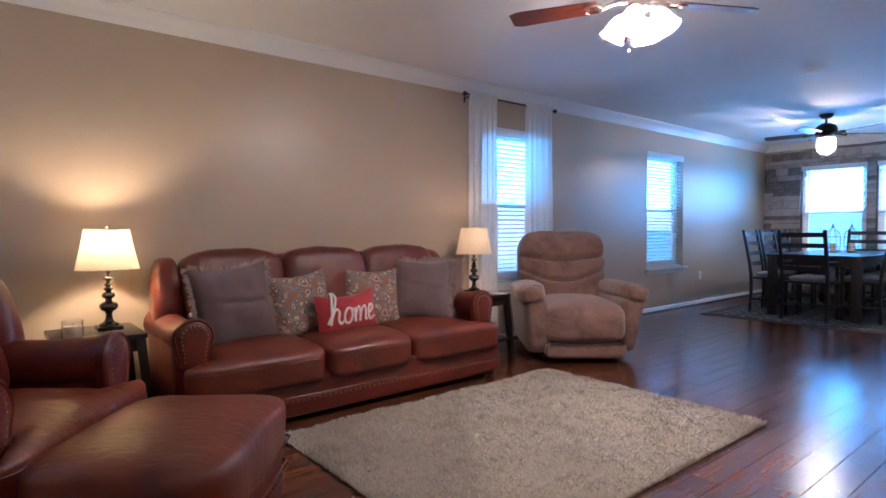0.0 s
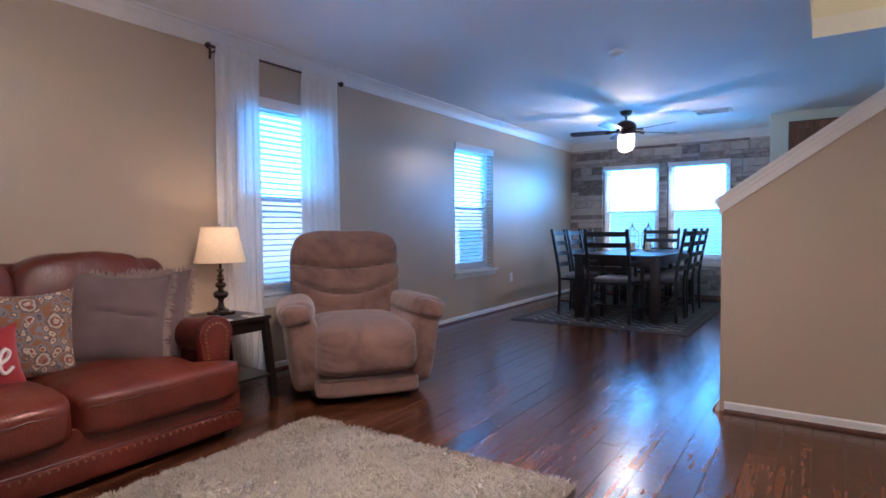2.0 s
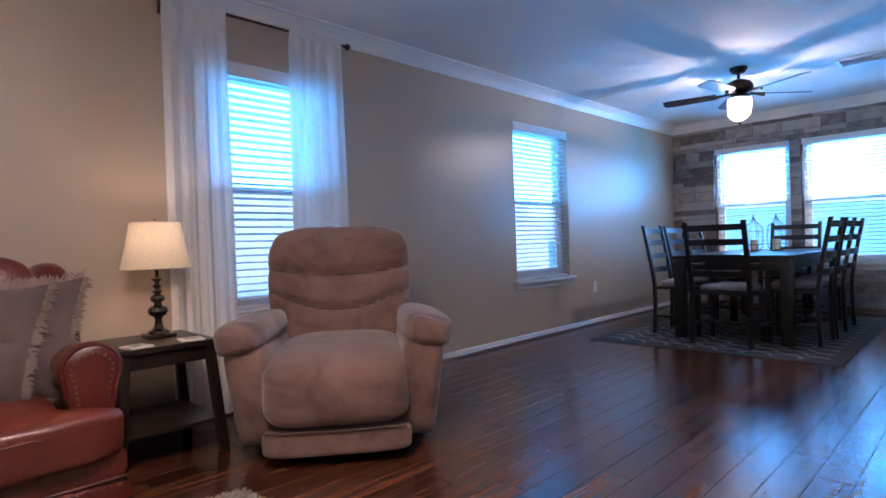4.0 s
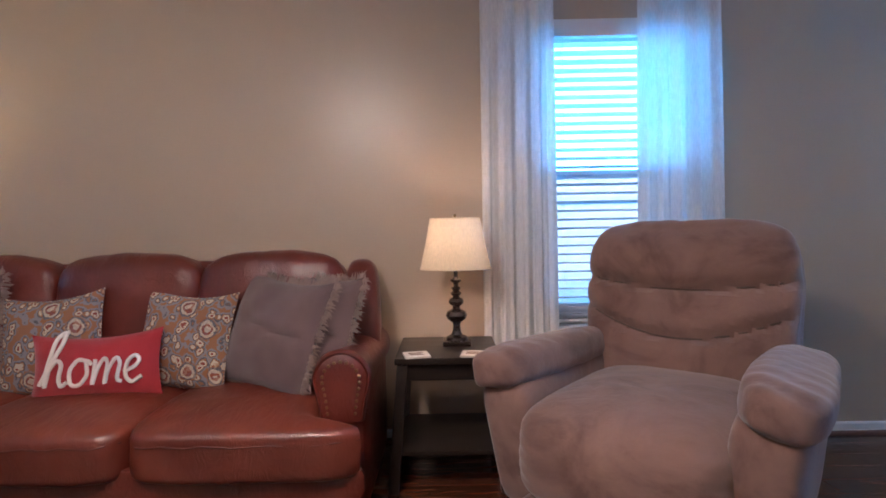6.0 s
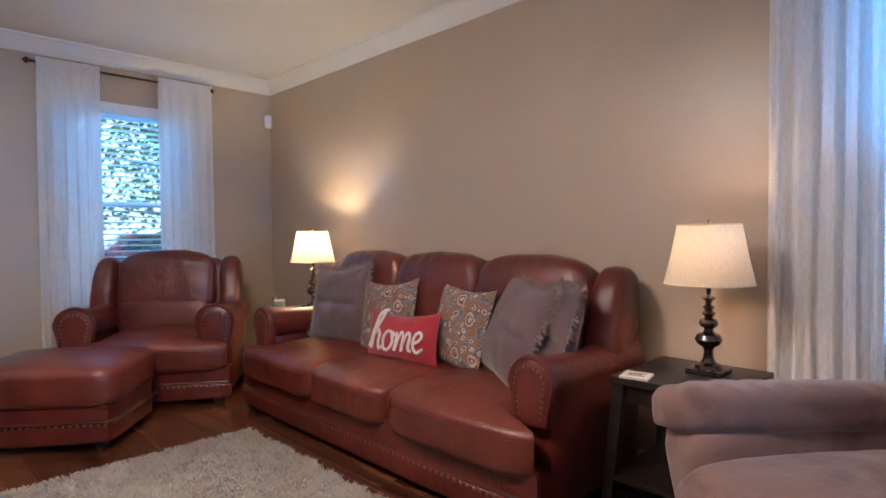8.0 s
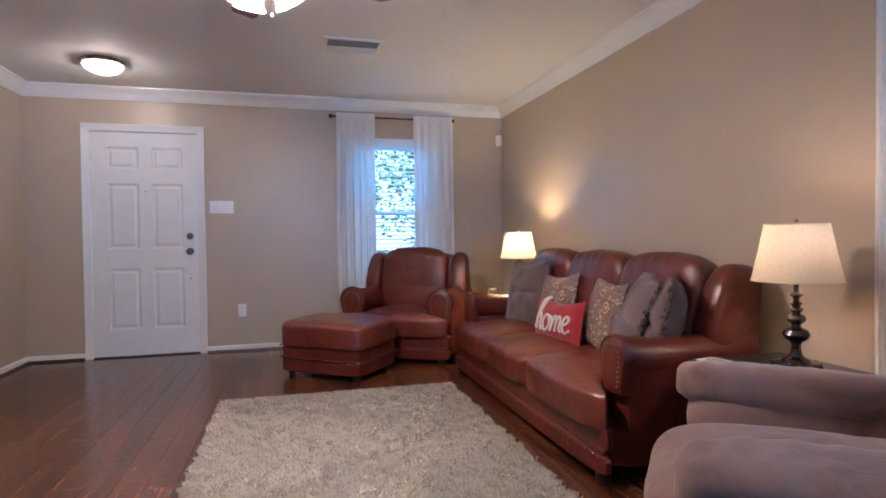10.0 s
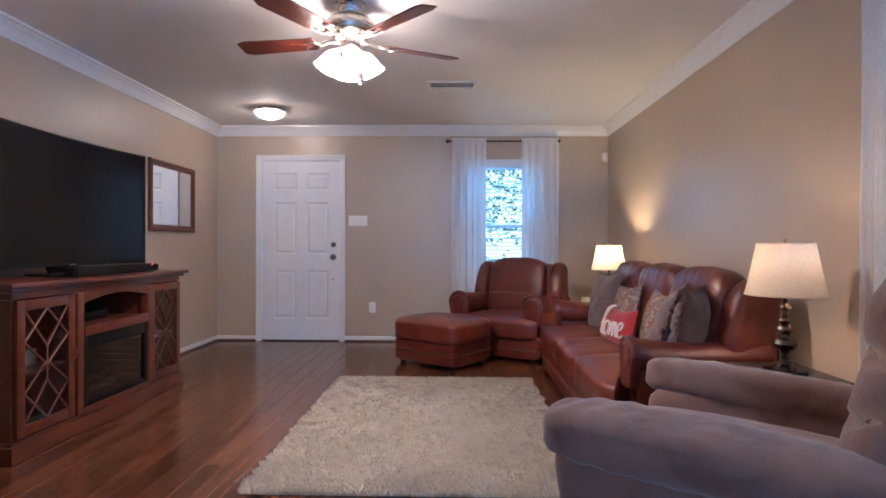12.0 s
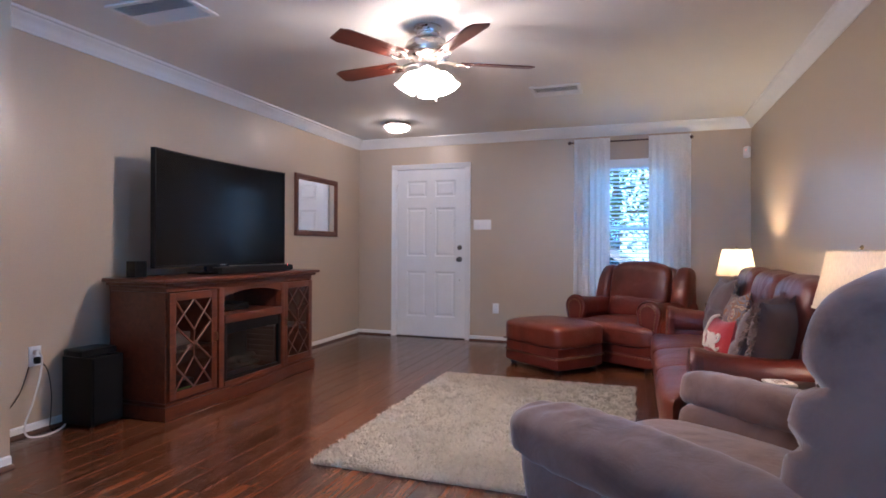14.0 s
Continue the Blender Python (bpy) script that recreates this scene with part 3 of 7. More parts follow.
ceil = bmesh.new()
box(-WALL_T, STAIR_X, -7.12, WALL_T, CEIL, CEIL + 0.14, bm=ceil)
box(6.64, EAST + WALL_T, -7.12, WALL_T, CEIL, CEIL + 0.14, bm=ceil)
box(STAIR_X, 6.64, -3.38, WALL_T, CEIL, CEIL + 0.14, bm=ceil)
setting("ceiling", ceil, M_CEIL, "white textured drywall ceiling with a stairwell opening", "ceiling")
setting("ceiling_upstairs", box(STAIR_X - 0.12, 6.76, -7.12, -3.26, 5.2, 5.3), M_CEIL, "white ceiling above the stairs", "ceiling")
setting("floor", box(-WALL_T, EAST + WALL_T, -7.12, WALL_T, -0.12, -0.014), M_GAP, "dark underlay beneath wooden floor boards", "floor")

# stair half wall with a sloping white cap
SLOPE = 0.71
sw = bmesh.new()
low = 1.185
outline = [(STAIR_END, 0), (STAIR_END, low), (-4.0, low + SLOPE * 1.0), (-4.0, 0)]
prism(outline, STAIR_X, STAIR_X + 0.115, sw)
stair_wall = setting("wall_stair_half", sw, M_WALL, "tan half wall beside the stairs with sloping top")
cap = bmesh.new()
for x0, x1, z0, z1, over in ((-0.030, 0.145, 0.040, 0.066, 0.035), (-0.020, 0.135, 0.012, 0.040, 0.022), (-0.012, 0.127, -0.035, 0.012, 0.012)):
    y0, y1 = STAIR_END + over, -4.0
    prism([(y0, low + z0 - SLOPE * over), (y0, low + z1 - SLOPE * over), (y1, low + z1 + SLOPE), (y1, low + z0 + SLOPE)], STAIR_X + x0, STAIR_X + x1, cap)
setting("trim_stair_cap", cap, M_TRIM, "white moulded wooden cap on the stair wall", "trim")


# crown moulding: profile from the wall (0, below the ceiling) out to the ceiling
CROWN = [(0, -0.106), (0.012, -0.106), (0.016, -0.094), (0.022, -0.088), (0.030, -0.070), (0.050, -0.040), (0.066, -0.030), (0.072, -0.020), (0.088, -0.014), (0.090, 0), (0, 0)]
SHOE = [(0.0204, 0), (0.036, 0), (0.035, 0.009), (0.030, 0.016), (0.0204, 0.020)]
BASE = [(0, 0), (0.020, 0), (0.020, 0.012), (0.013, 0.022), (0.013, 0.050), (0.008, 0.056), (0, 0.058)]


def run(name, profile, x0, x1, m, label, z=0.0, category="trim", material=None):
    """Moulding along a wall: m carries local x along the wall and local -y into the room."""
    bm = prism([(-d, z + h) for d, h in profile], x0, x1)
    bmesh.ops.transform(bm, matrix=m, verts=bm.verts)
    if category == "baseboard" and material is None:
        shoe = prism([(-d, h) for d, h in SHOE], x0, x1)
        bmesh.ops.transform(shoe, matrix=m, verts=shoe.verts)
        setting(name.replace("baseboard", "trim_shoe"), shoe, M_SHOE, "brown stained shoe moulding along the floor", "trim")
    return setting(name, bm, material or M_TRIM, label, category)


I4 = Matrix.Identity(4)
ROT_W, ROT_E, ROT_S = pose(0, 0, 0, 0, 0, 90), pose(EAST, 0, 0, 0, 0, -90), pose(0, SOUTH, 0, 0, 0, 180)
Z = CEIL - 0.001
run("trim_crown_north", CROWN, 0, EAST, I4, "white crown moulding", Z)
run("trim_crown_west", CROWN, SOUTH, 0, ROT_W, "white crown moulding", Z)
run("trim_crown_east", CROWN, 0, -KITCHEN_Y, ROT_E, "white crown moulding", Z)
run("trim_crown_south", CROWN, -4.46, 0, ROT_S, "white crown moulding", Z)
run("baseboard_north", BASE, 0, EAST, I4, "white painted baseboard", category="baseboard")
run("baseboard_west", BASE, DOOR[1] + 0.055, 0, ROT_W, "white painted baseboard", category="baseboard")
run("baseboard_west_corner", BASE, SOUTH, DOOR[0] - 0.055, ROT_W, "white painted baseboard", category="baseboard")
run("baseboard_south", BASE, -4.46, 0, ROT_S, "white painted baseboard", category="baseboard")
run("baseboard_east", BASE, 0, -KITCHEN_Y, ROT_E, "brown stained baseboard under the stone", category="baseboard", material=M_DOORWOOD)
run("baseboard_hall", BASE, -STAIR_X, -4.46, pose(0, -4.0, 0, 0, 0, 180), "white painted baseboard", category="baseboard")
run("baseboard_stair", BASE, 3.0, 4.0, pose(STAIR_X, 0, 0, 0, 0, -90), "white painted baseboard", category="baseboard")
run("baseboard_stair_end", BASE, STAIR_X - 0.02, STAIR_X + 0.115, pose(0, STAIR_END, 0) @ Matrix.Diagonal((1, -1, 1, 1)), "white painted baseboard", category="baseboard")


# ---- windows with blinds ----
def window(name, m, width, sill=True):
    """Origin: middle of the opening's foot on the inner wall face; +y is outside."""
    w, h = width / 2, W_TOP - W_BOT
    win = empty(name, m @ pose(0, 0, W_BOT), label="white vinyl single hung window with horizontal blinds", category="window", kind="structure")
    fr = bmesh.new()
    for x0, x1, z0, z1 in ((-w, -w + 0.045, 0, h), (w - 0.045, w, 0, h), (-w + 0.045, w - 0.045, 0, 0.05), (-w + 0.045, w - 0.045, h - 0.045, h)):
        box(x0, x1, 0.09, 0.155, z0, z1, bm=fr)
    part("window_frame", fr, M_VINYL, win)
    for nm, z0, z1, y0 in (("upper_sash", h / 2 - 0.02, h - 0.045, 0.125), ("lower_sash", 0.05, h / 2 + 0.02, 0.098)):
        sash = bmesh.new()
        a = w - 0.045
        for x0, x1, q0, q1 in ((-a, -a + 0.035, z0, z1), (a - 0.035, a, z0, z1), (-a + 0.035, a - 0.035, z0, z0 + 0.04), (-a + 0.035, a - 0.035, z1 - 0.04, z1)):
            box(x0, x1, y0, y0 + 0.025, q0, q1, bm=sash)
        s = part(nm, sash, M_VINYL, win)
        pane = part("pane", box(-a + 0.034, a - 0.034, y0 + 0.010, y0 + 0.014, z0 + 0.039, z1 - 0.039), M_GLASS, s, "clear window glass", smooth=None)
        pane.visible_shadow = False
    part("insect_screen", box(-w + 0.05, w - 0.05, 0.146, 0.147, 0.05, h / 2), M_SCREENMESH, win, "dark mesh insect screen", smooth=None)
    # stool and apron
    part("window_sill", box(-w - 0.05, w + 0.05, -0.055, 0.088, -0.026, 0.0, 0.006), M_TRIM, win)
    ap = bmesh.new()
    box(-w - 0.035, w + 0.035, -0.020, -0.001, -0.062, -0.027, 0.004, ap)
    box(-w - 0.025, w + 0.025, -0.013, -0.001, -0.080, -0.062, 0.003, ap)
    part("apron", ap, M_TRIM, win)
    # blind
    blind = part("headrail", box(-w + 0.012, w - 0.012, 0.012, 0.072, h - 0.052, h - 0.004, 0.003), M_SLAT, win)
    val = bmesh.new()
    box(-w + 0.003, w - 0.003, -0.010, 0.004, h - 0.085, h - 0.002, 0.004, val)
    part("valance", val, M_SLAT, blind, "white blind valance")
    slat_bm = bmesh.new()
    n = 6
    rows = [[slat_bm.verts.new((sx * (w - 0.016), -0.025 + 0.05 * i / n, 0.0035 * (1 - (2 * i / n - 1) ** 2) + dz)) for i in range(n + 1)] for sx in (-1, 1) for dz in (0, 0.0026)]
    lo_l, hi_l, lo_r, hi_r = rows
    for i in range(n):
        slat_bm.faces.new((hi_l[i], hi_r[i], hi_r[i + 1], hi_l[i + 1]))
        slat_bm.faces.new((lo_l[i], lo_l[i + 1], lo_r[i + 1], lo_r[i]))
    slat_bm.faces.new((lo_l[0], lo_r[0], hi_r[0], hi_l[0]))
    slat_bm.faces.new((lo_l[n], hi_l[n], hi_r[n], lo_r[n]))
    slat = mesh_of("slat", slat_bm, M_SLAT, 40)
    z, k = 0.040, 0
    while z < h - 0.06:
        part("slat", slat, None, win, m=pose(0, 0.042, z, -9 + 1.5 * math.sin(k * 2.3), 0, 0.0))
        z += 0.0432
        k += 1
    part("bottom_rail", box(-w + 0.016, w - 0.016, 0.018, 0.066, 0.004, 0.022, 0.003), M_SLAT, win)
    for sx in (-w * 0.62, w * 0.62):
        for y in (0.0165, 0.0675):
            part("ladder_cord", tube([(sx, y, 0.02), (sx, y, h - 0.05)], 0.0011, 5), M_CORD, win)
    return win


for name, m, span in (("window_1", I4, WIN_N1), ("window_2", I4, WIN_N2), ("window_3", ROT_E, [-v for v in WIN_E1[::-1]]), ("window_4", ROT_E, [-v for v in WIN_E2[::-1]]), ("window_5", ROT_W, WIN_W)):
    window(name, m @ pose((span[0] + span[1]) / 2, 0, 0), span[1] - span[0])


# ---- curtains ----
def curtain_pair(m, rod0, rod1, panels, rod_z, label_rod, bottom=0.03):
    """Local x along the wall, -y into the room."""
    rod = empty("curtain_rod", m, label=label_rod, category="curtain rod")
    part("rod", tube([(rod0, -0.09, rod_z), (rod1, -0.09, rod_z)], 0.0085, 12), M_ROD, rod)
    for end, way in ((rod0, -1), (rod1, 1)):
        fin = lathe([(0.0, -0.002), (0.010, 0), (0.012, 0.008), (0.008, 0.012), (0.021, 0.024), (0.021, 0.034), (0.007, 0.05), (0.0, 0.054)], 14)
        part("finial", fin, M_ROD, rod, m=pose(end, -0.09, rod_z, 0, 90 * way, 0))
    for x in (rod0 + 0.04, rod1 - 0.04):
        br = tube([(x, 0.0, rod_z - 0.02), (x, -0.05, rod_z - 0.018), (x, -0.09, rod_z - 0.010)], 0.006, 8)
        join(br, tube([(x, -0.001, rod_z - 0.05), (x, -0.007, rod_z - 0.05), (x, -0.008, rod_z + 0.02), (x, -0.002, rod_z + 0.02)], 0.008, 8))
        part("bracket", br, M_ROD, rod)
    for i, (x0, x1, spread, seed) in enumerate(panels):
        cols, rows = 110, 42
        bm = bmesh.new()
        grid = []
        for r in range(rows + 1):
            f = r / rows
            z = rod_z + 0.035 - f * (rod_z + 0.035 - bottom)
            line = []
            for c in range(cols + 1):
                u = c / cols
                grow = 1 + spread * f
                mid = (x0 + x1) / 2
                x = mid + (u - 0.5) * (x1 - x0) * grow
                deep = 0.004 + 0.009 * min(1, f * 2.5)
                ph = u * 2 * math.pi * 4.6 + seed + 0.7 * math.sin(f * 2.1 + seed) + 0.9 * math.sin(u * 7 + seed * 2)
                y = -0.088 + deep * math.sin(ph) + 0.008 * math.sin(ph * 2.3 + 1) * f - 0.004
                if f < 0.03:
                    y = -0.1005 + 0.003 * math.sin(ph)
                x += 0.006 * math.sin(ph * 1.7) * f
                line.append(bm.verts.new((x, y, z)))
            grid.append(line)
        for a, b in zip(grid, grid[1:]):
            for c in range(cols):
                bm.faces.new((a[c], a[c + 1], b[c + 1], b[c]))
        ob = thing("curtain", bm, M_SHEER, "sheer white curtain panel hanging in soft folds", "curtain", m, group="sheer curtains", smooth=180)
        hem = bmesh.new()
        prism([(-0.1015, rod_z + 0.02), (-0.1015, rod_z - 0.025), (-0.0990, rod_z - 0.025), (-0.0990, rod_z + 0.02)], x0 + 0.004, x1 - 0.004, hem)
        pk = part("rod_pocket", hem, M_SHEER, ob, smooth=None)


curtain_pair(I4, 4.02, 5.20, [(4.04, 4.385, 0.04, 0.3), (4.785, 5.17, 0.10, 1.9)], 2.285, "slim dark bronze curtain rod above the side window")
curtain_pair(ROT_W, -1.76, -0.595, [(-1.74, -1.365, 0.0, 0.9), (-0.975, -0.565, 0.0, 2.6)], 2.24, "slim dark bronze curtain rod above the front window")


# ---- front door ----
def front_door():
    y0, y1 = DOOR
    mid, w = (y0 + y1) / 2, y1 - y0
    door = empty("door_1", ROT_W @ pose(mid, 0, 0), label="closed white six panel front door", category="door", kind="structure")
    h, a = 2.035, w / 2 - 0.012
    leaf = bmesh.new()
    ys = (0.012, 0.055)
    panels = []
    st, gap = 0.125, 0.105
    px = ((-a + st, -gap / 2), (gap / 2, a - st))
    for z0, z1 in ((0.25, 0.80), (0.98, 1.57), (1.70, 1.90)):
        for x0, x1 in px:
            panels.append((x0, x1, z0, z1))
    slab = wall_with_holes(-a, a, 0.012, h, ys[0], ys[1], panels)
    dl = part("leaf", slab, M_TRIM, door)
    for x0, x1, z0, z1 in panels:
        pb = bmesh.new()
        # sloping sides down to a field, raised centre
        levels = ((0.0, 0.0125), (0.014, 0.024), (0.026, 0.024), (0.045, 0.015))
        rings = [[pb.verts.new((x, y, z)) for x, z in ((x0 + i, z0 + i), (x1 - i, z0 + i), (x1 - i, z1 - i), (x0 + i, z1 - i))] for i, y in levels]
        for a_, b_ in zip(rings, rings[1:]):
            for k in range(4):
                pb.faces.new((a_[k], a_[(k + 1) % 4], b_[(k + 1) % 4], b_[k]))
        pb.faces.new(rings[-1])
        bmesh.ops.recalc_face_normals(pb, faces=pb.faces)
        part("panel", pb, M_TRIM, dl, smooth=20)
    cas = bmesh.new()
    c = w / 2
    prof = [(0, 0), (0.010, 0), (0.014, 0.012), (0.014, 0.04), (0.020, 0.05), (0.020, 0.062), (0, 0.062)]
    for sx in (-1, 1):
        o = [(-d, e) for d, e in prof]
        b = prism([(y, e) for y, e in o], 0, 2.045 + 0.0)
        m = Matrix(((0, 0, sx, sx * (c - 0.008)), (0, 1, 0, 0), (1, 0, 0, 0), (0, 0, 0, 1)))
        bmesh.ops.transform(b, matrix=m, verts=b.verts)
        bmesh.ops.recalc_face_normals(b, faces=b.faces)
        join(cas, b)
    b = prism([(-d, e + 2.037) for d, e in prof], -c - 0.054, c + 0.054)
    join(cas, b)
    part("casing", cas, M_TRIM, door)
    jamb = bmesh.new()
    for sx in (-1, 1):
        box(min(sx * c, sx * (c - 0.011)), max(sx * c, sx * (c - 0.011)), 0.001, 0.15, 0, 2.045, bm=jamb)
    box(-c + 0.011, c - 0.011, 0.001, 0.15, 2.036, 2.045, bm=jamb)
    part("jamb", jamb, M_TRIM, door)
    part("threshold", box(-c + 0.011, c - 0.011, -0.02, 0.14, 0.0, 0.010, 0.003), M_BRONZE, door, "dark metal threshold")
    part("outer_panel", box(-c, c, 0.056, 0.075, 0, 2.04), M_TRIM, door)
    kx = a - 0.07
    for z, r in ((0.95, 0.029), (1.09, 0.024)):
        knob = lathe([(0.0, 0.062), (r * 0.8, 0.060), (r, 0.050), (r * 0.9, 0.036), (0.011, 0.030), (0.011, 0.010), (0.031, 0.008), (0.033, 0.0), (0.0, 0.0)] if z < 1 else [(0.0, 0.030), (r * 0.8, 0.029), (r, 0.020), (r * 1.15, 0.008), (0.031, 0.0), (0.0, 0.0)], 20)
        part("door_knob" if z < 1 else "deadbolt", knob, M_DARKNICKEL, door, "dark satin nickel", m=pose(kx, 0.0118, z, 90, 0, 0))
    part("peephole", lathe([(0, 0.004), (0.006, 0.004), (0.008, 0), (0, 0)], 12), M_NICKEL, door, m=pose(0.0, 0.0118, 1.50, 90, 0, 0))
    part("floor_lock", lathe([(0, 0.004), (0.008, 0.004), (0.010, 0), (0, 0)], 12), M_NICKEL, door, m=pose(kx, 0.0118, 0.70, 90, 0, 0))
    for z in (0.25, 1.05, 1.82):
        part("hinge", tube([(-a - 0.006, 0.006, z - 0.045), (-a - 0.006, 0.006, z + 0.045)], 0.006, 8), M_NICKEL, door)


front_door()


# ---- seating ----
def smooth_path(points, per=6):
    out, p = [], [Vector(q) for q in points]
    for i in range(len(p) - 1):
        a, b, c, d = p[max(i - 1, 0)], p[i], p[i + 1], p[min(i + 2, len(p) - 1)]
        for k in range(per):
            t = k / per
            out.append(0.5 * ((2 * b) + (c - a) * t + (2 * a - 5 * b + 4 * c - d) * t * t + (3 * b - a - 3 * c + d) * t ** 3))
    return out + [p[-1]]


STUD = mesh_of("stud", ball(0.0075, 8, 5, 0.6), M_BRASS, 60)


def scroll_arm(seat, x, side, front, back, top, r, studs=21):
    """A rolled arm along y over an upright panel; its front is an arched pad, narrower below, with a horseshoe of studs."""
    arm_bm = bmesh.new()
    seg, rows = 24, 18
    rings = []
    for j in range(rows + 1):
        f = j / rows
        y = front + (back - front) * f
        ring = []
        for i in range(seg):
            a = 2 * math.pi * i / seg
            grow = 1 - 0.10 * math.sin(f * math.pi) + 0.10 * max(0, f - 0.7)
            sag = 0.016 * math.sin(f * math.pi)
            wob = 0.004 * noise.noise(Vector((x * 7 + math.cos(a) * 2, y * 7, math.sin(a) * 2)))
            ring.append(arm_bm.verts.new((x + (r * grow + wob) * math.cos(a), y, top - r - sag + (r * grow + wob) * math.sin(a))))
        rings.append(ring)
    for a, b in zip(rings, rings[1:]):
        for i in range(seg):
            arm_bm.faces.new((a[i], a[(i + 1) % seg], b[(i + 1) % seg], b[i]))
    capped(arm_bm)
    arm = part("arm", arm_bm, M_LEATHER, seat)

    def arch(size, n=22, drop=1.45):
        """Half circle over legs that draw in towards the seat."""
        pts = [(-r * size * 0.72, -r * drop), (-r * size * 0.80, -r * drop * 0.6)]
        pts += [(-r * size * math.cos(math.pi * (0.08 + 1.0 * k / n) - 0.25), r * size * math.sin(math.pi * (0.08 + 1.0 * k / n) - 0.25)) for k in range(n + 1)]
        return pts + [(r * size * 0.80, -r * drop * 0.6), (r * size * 0.72, -r * drop)]

    pad_bm = bmesh.new()
    loops = [[pad_bm.verts.new((px, y, pz)) for px, pz in arch(size)] for size, y in ((1.02, 0.03), (1.07, 0.004), (1.06, -0.012), (0.98, -0.022), (0.90, -0.016), (0.82, -0.020), (0.45, -0.030))]
    for a, b in zip(loops, loops[1:]):
        for k in range(len(a)):
            q = (k + 1) % len(a)
            pad_bm.faces.new((a[k], a[q], b[q], b[k]))
    pad_bm.faces.new(loops[-1])
    bmesh.ops.recalc_face_normals(pad_bm, faces=pad_bm.faces)
    part("arm_front", pad_bm, M_LEATHER, arm, m=pose(x, front, top - r))
    shoe = smooth_path([(px, 0, pz) for px, pz in arch(0.66, 12, 1.15)], 4)
    ends = [0.0]
    for a, b in zip(shoe, shoe[1:]):
        ends.append(ends[-1] + (b - a).length)
    for k in range(studs):
        want = ends[-1] * k / (studs - 1)
        i = min(next(n for n in range(1, len(ends)) if ends[n] >= want - 1e-6), len(shoe) - 1)
        p = shoe[i - 1].lerp(shoe[i], (want - ends[i - 1]) / max(ends[i] - ends[i - 1], 1e-6))
        part("stud", STUD, None, arm, m=pose(x + p.x, front - 0.0235, top - r + p.z, 90, 0, 0))
    part("arm_side", rounded(r * 1.5, (back - front) * 0.98, top - r - 0.06, 9, 6), M_LEATHER, arm, m=pose(x + side * 0.014, (front + back) / 2 + 0.01, (top - r + 0.07) / 2))
    return arm


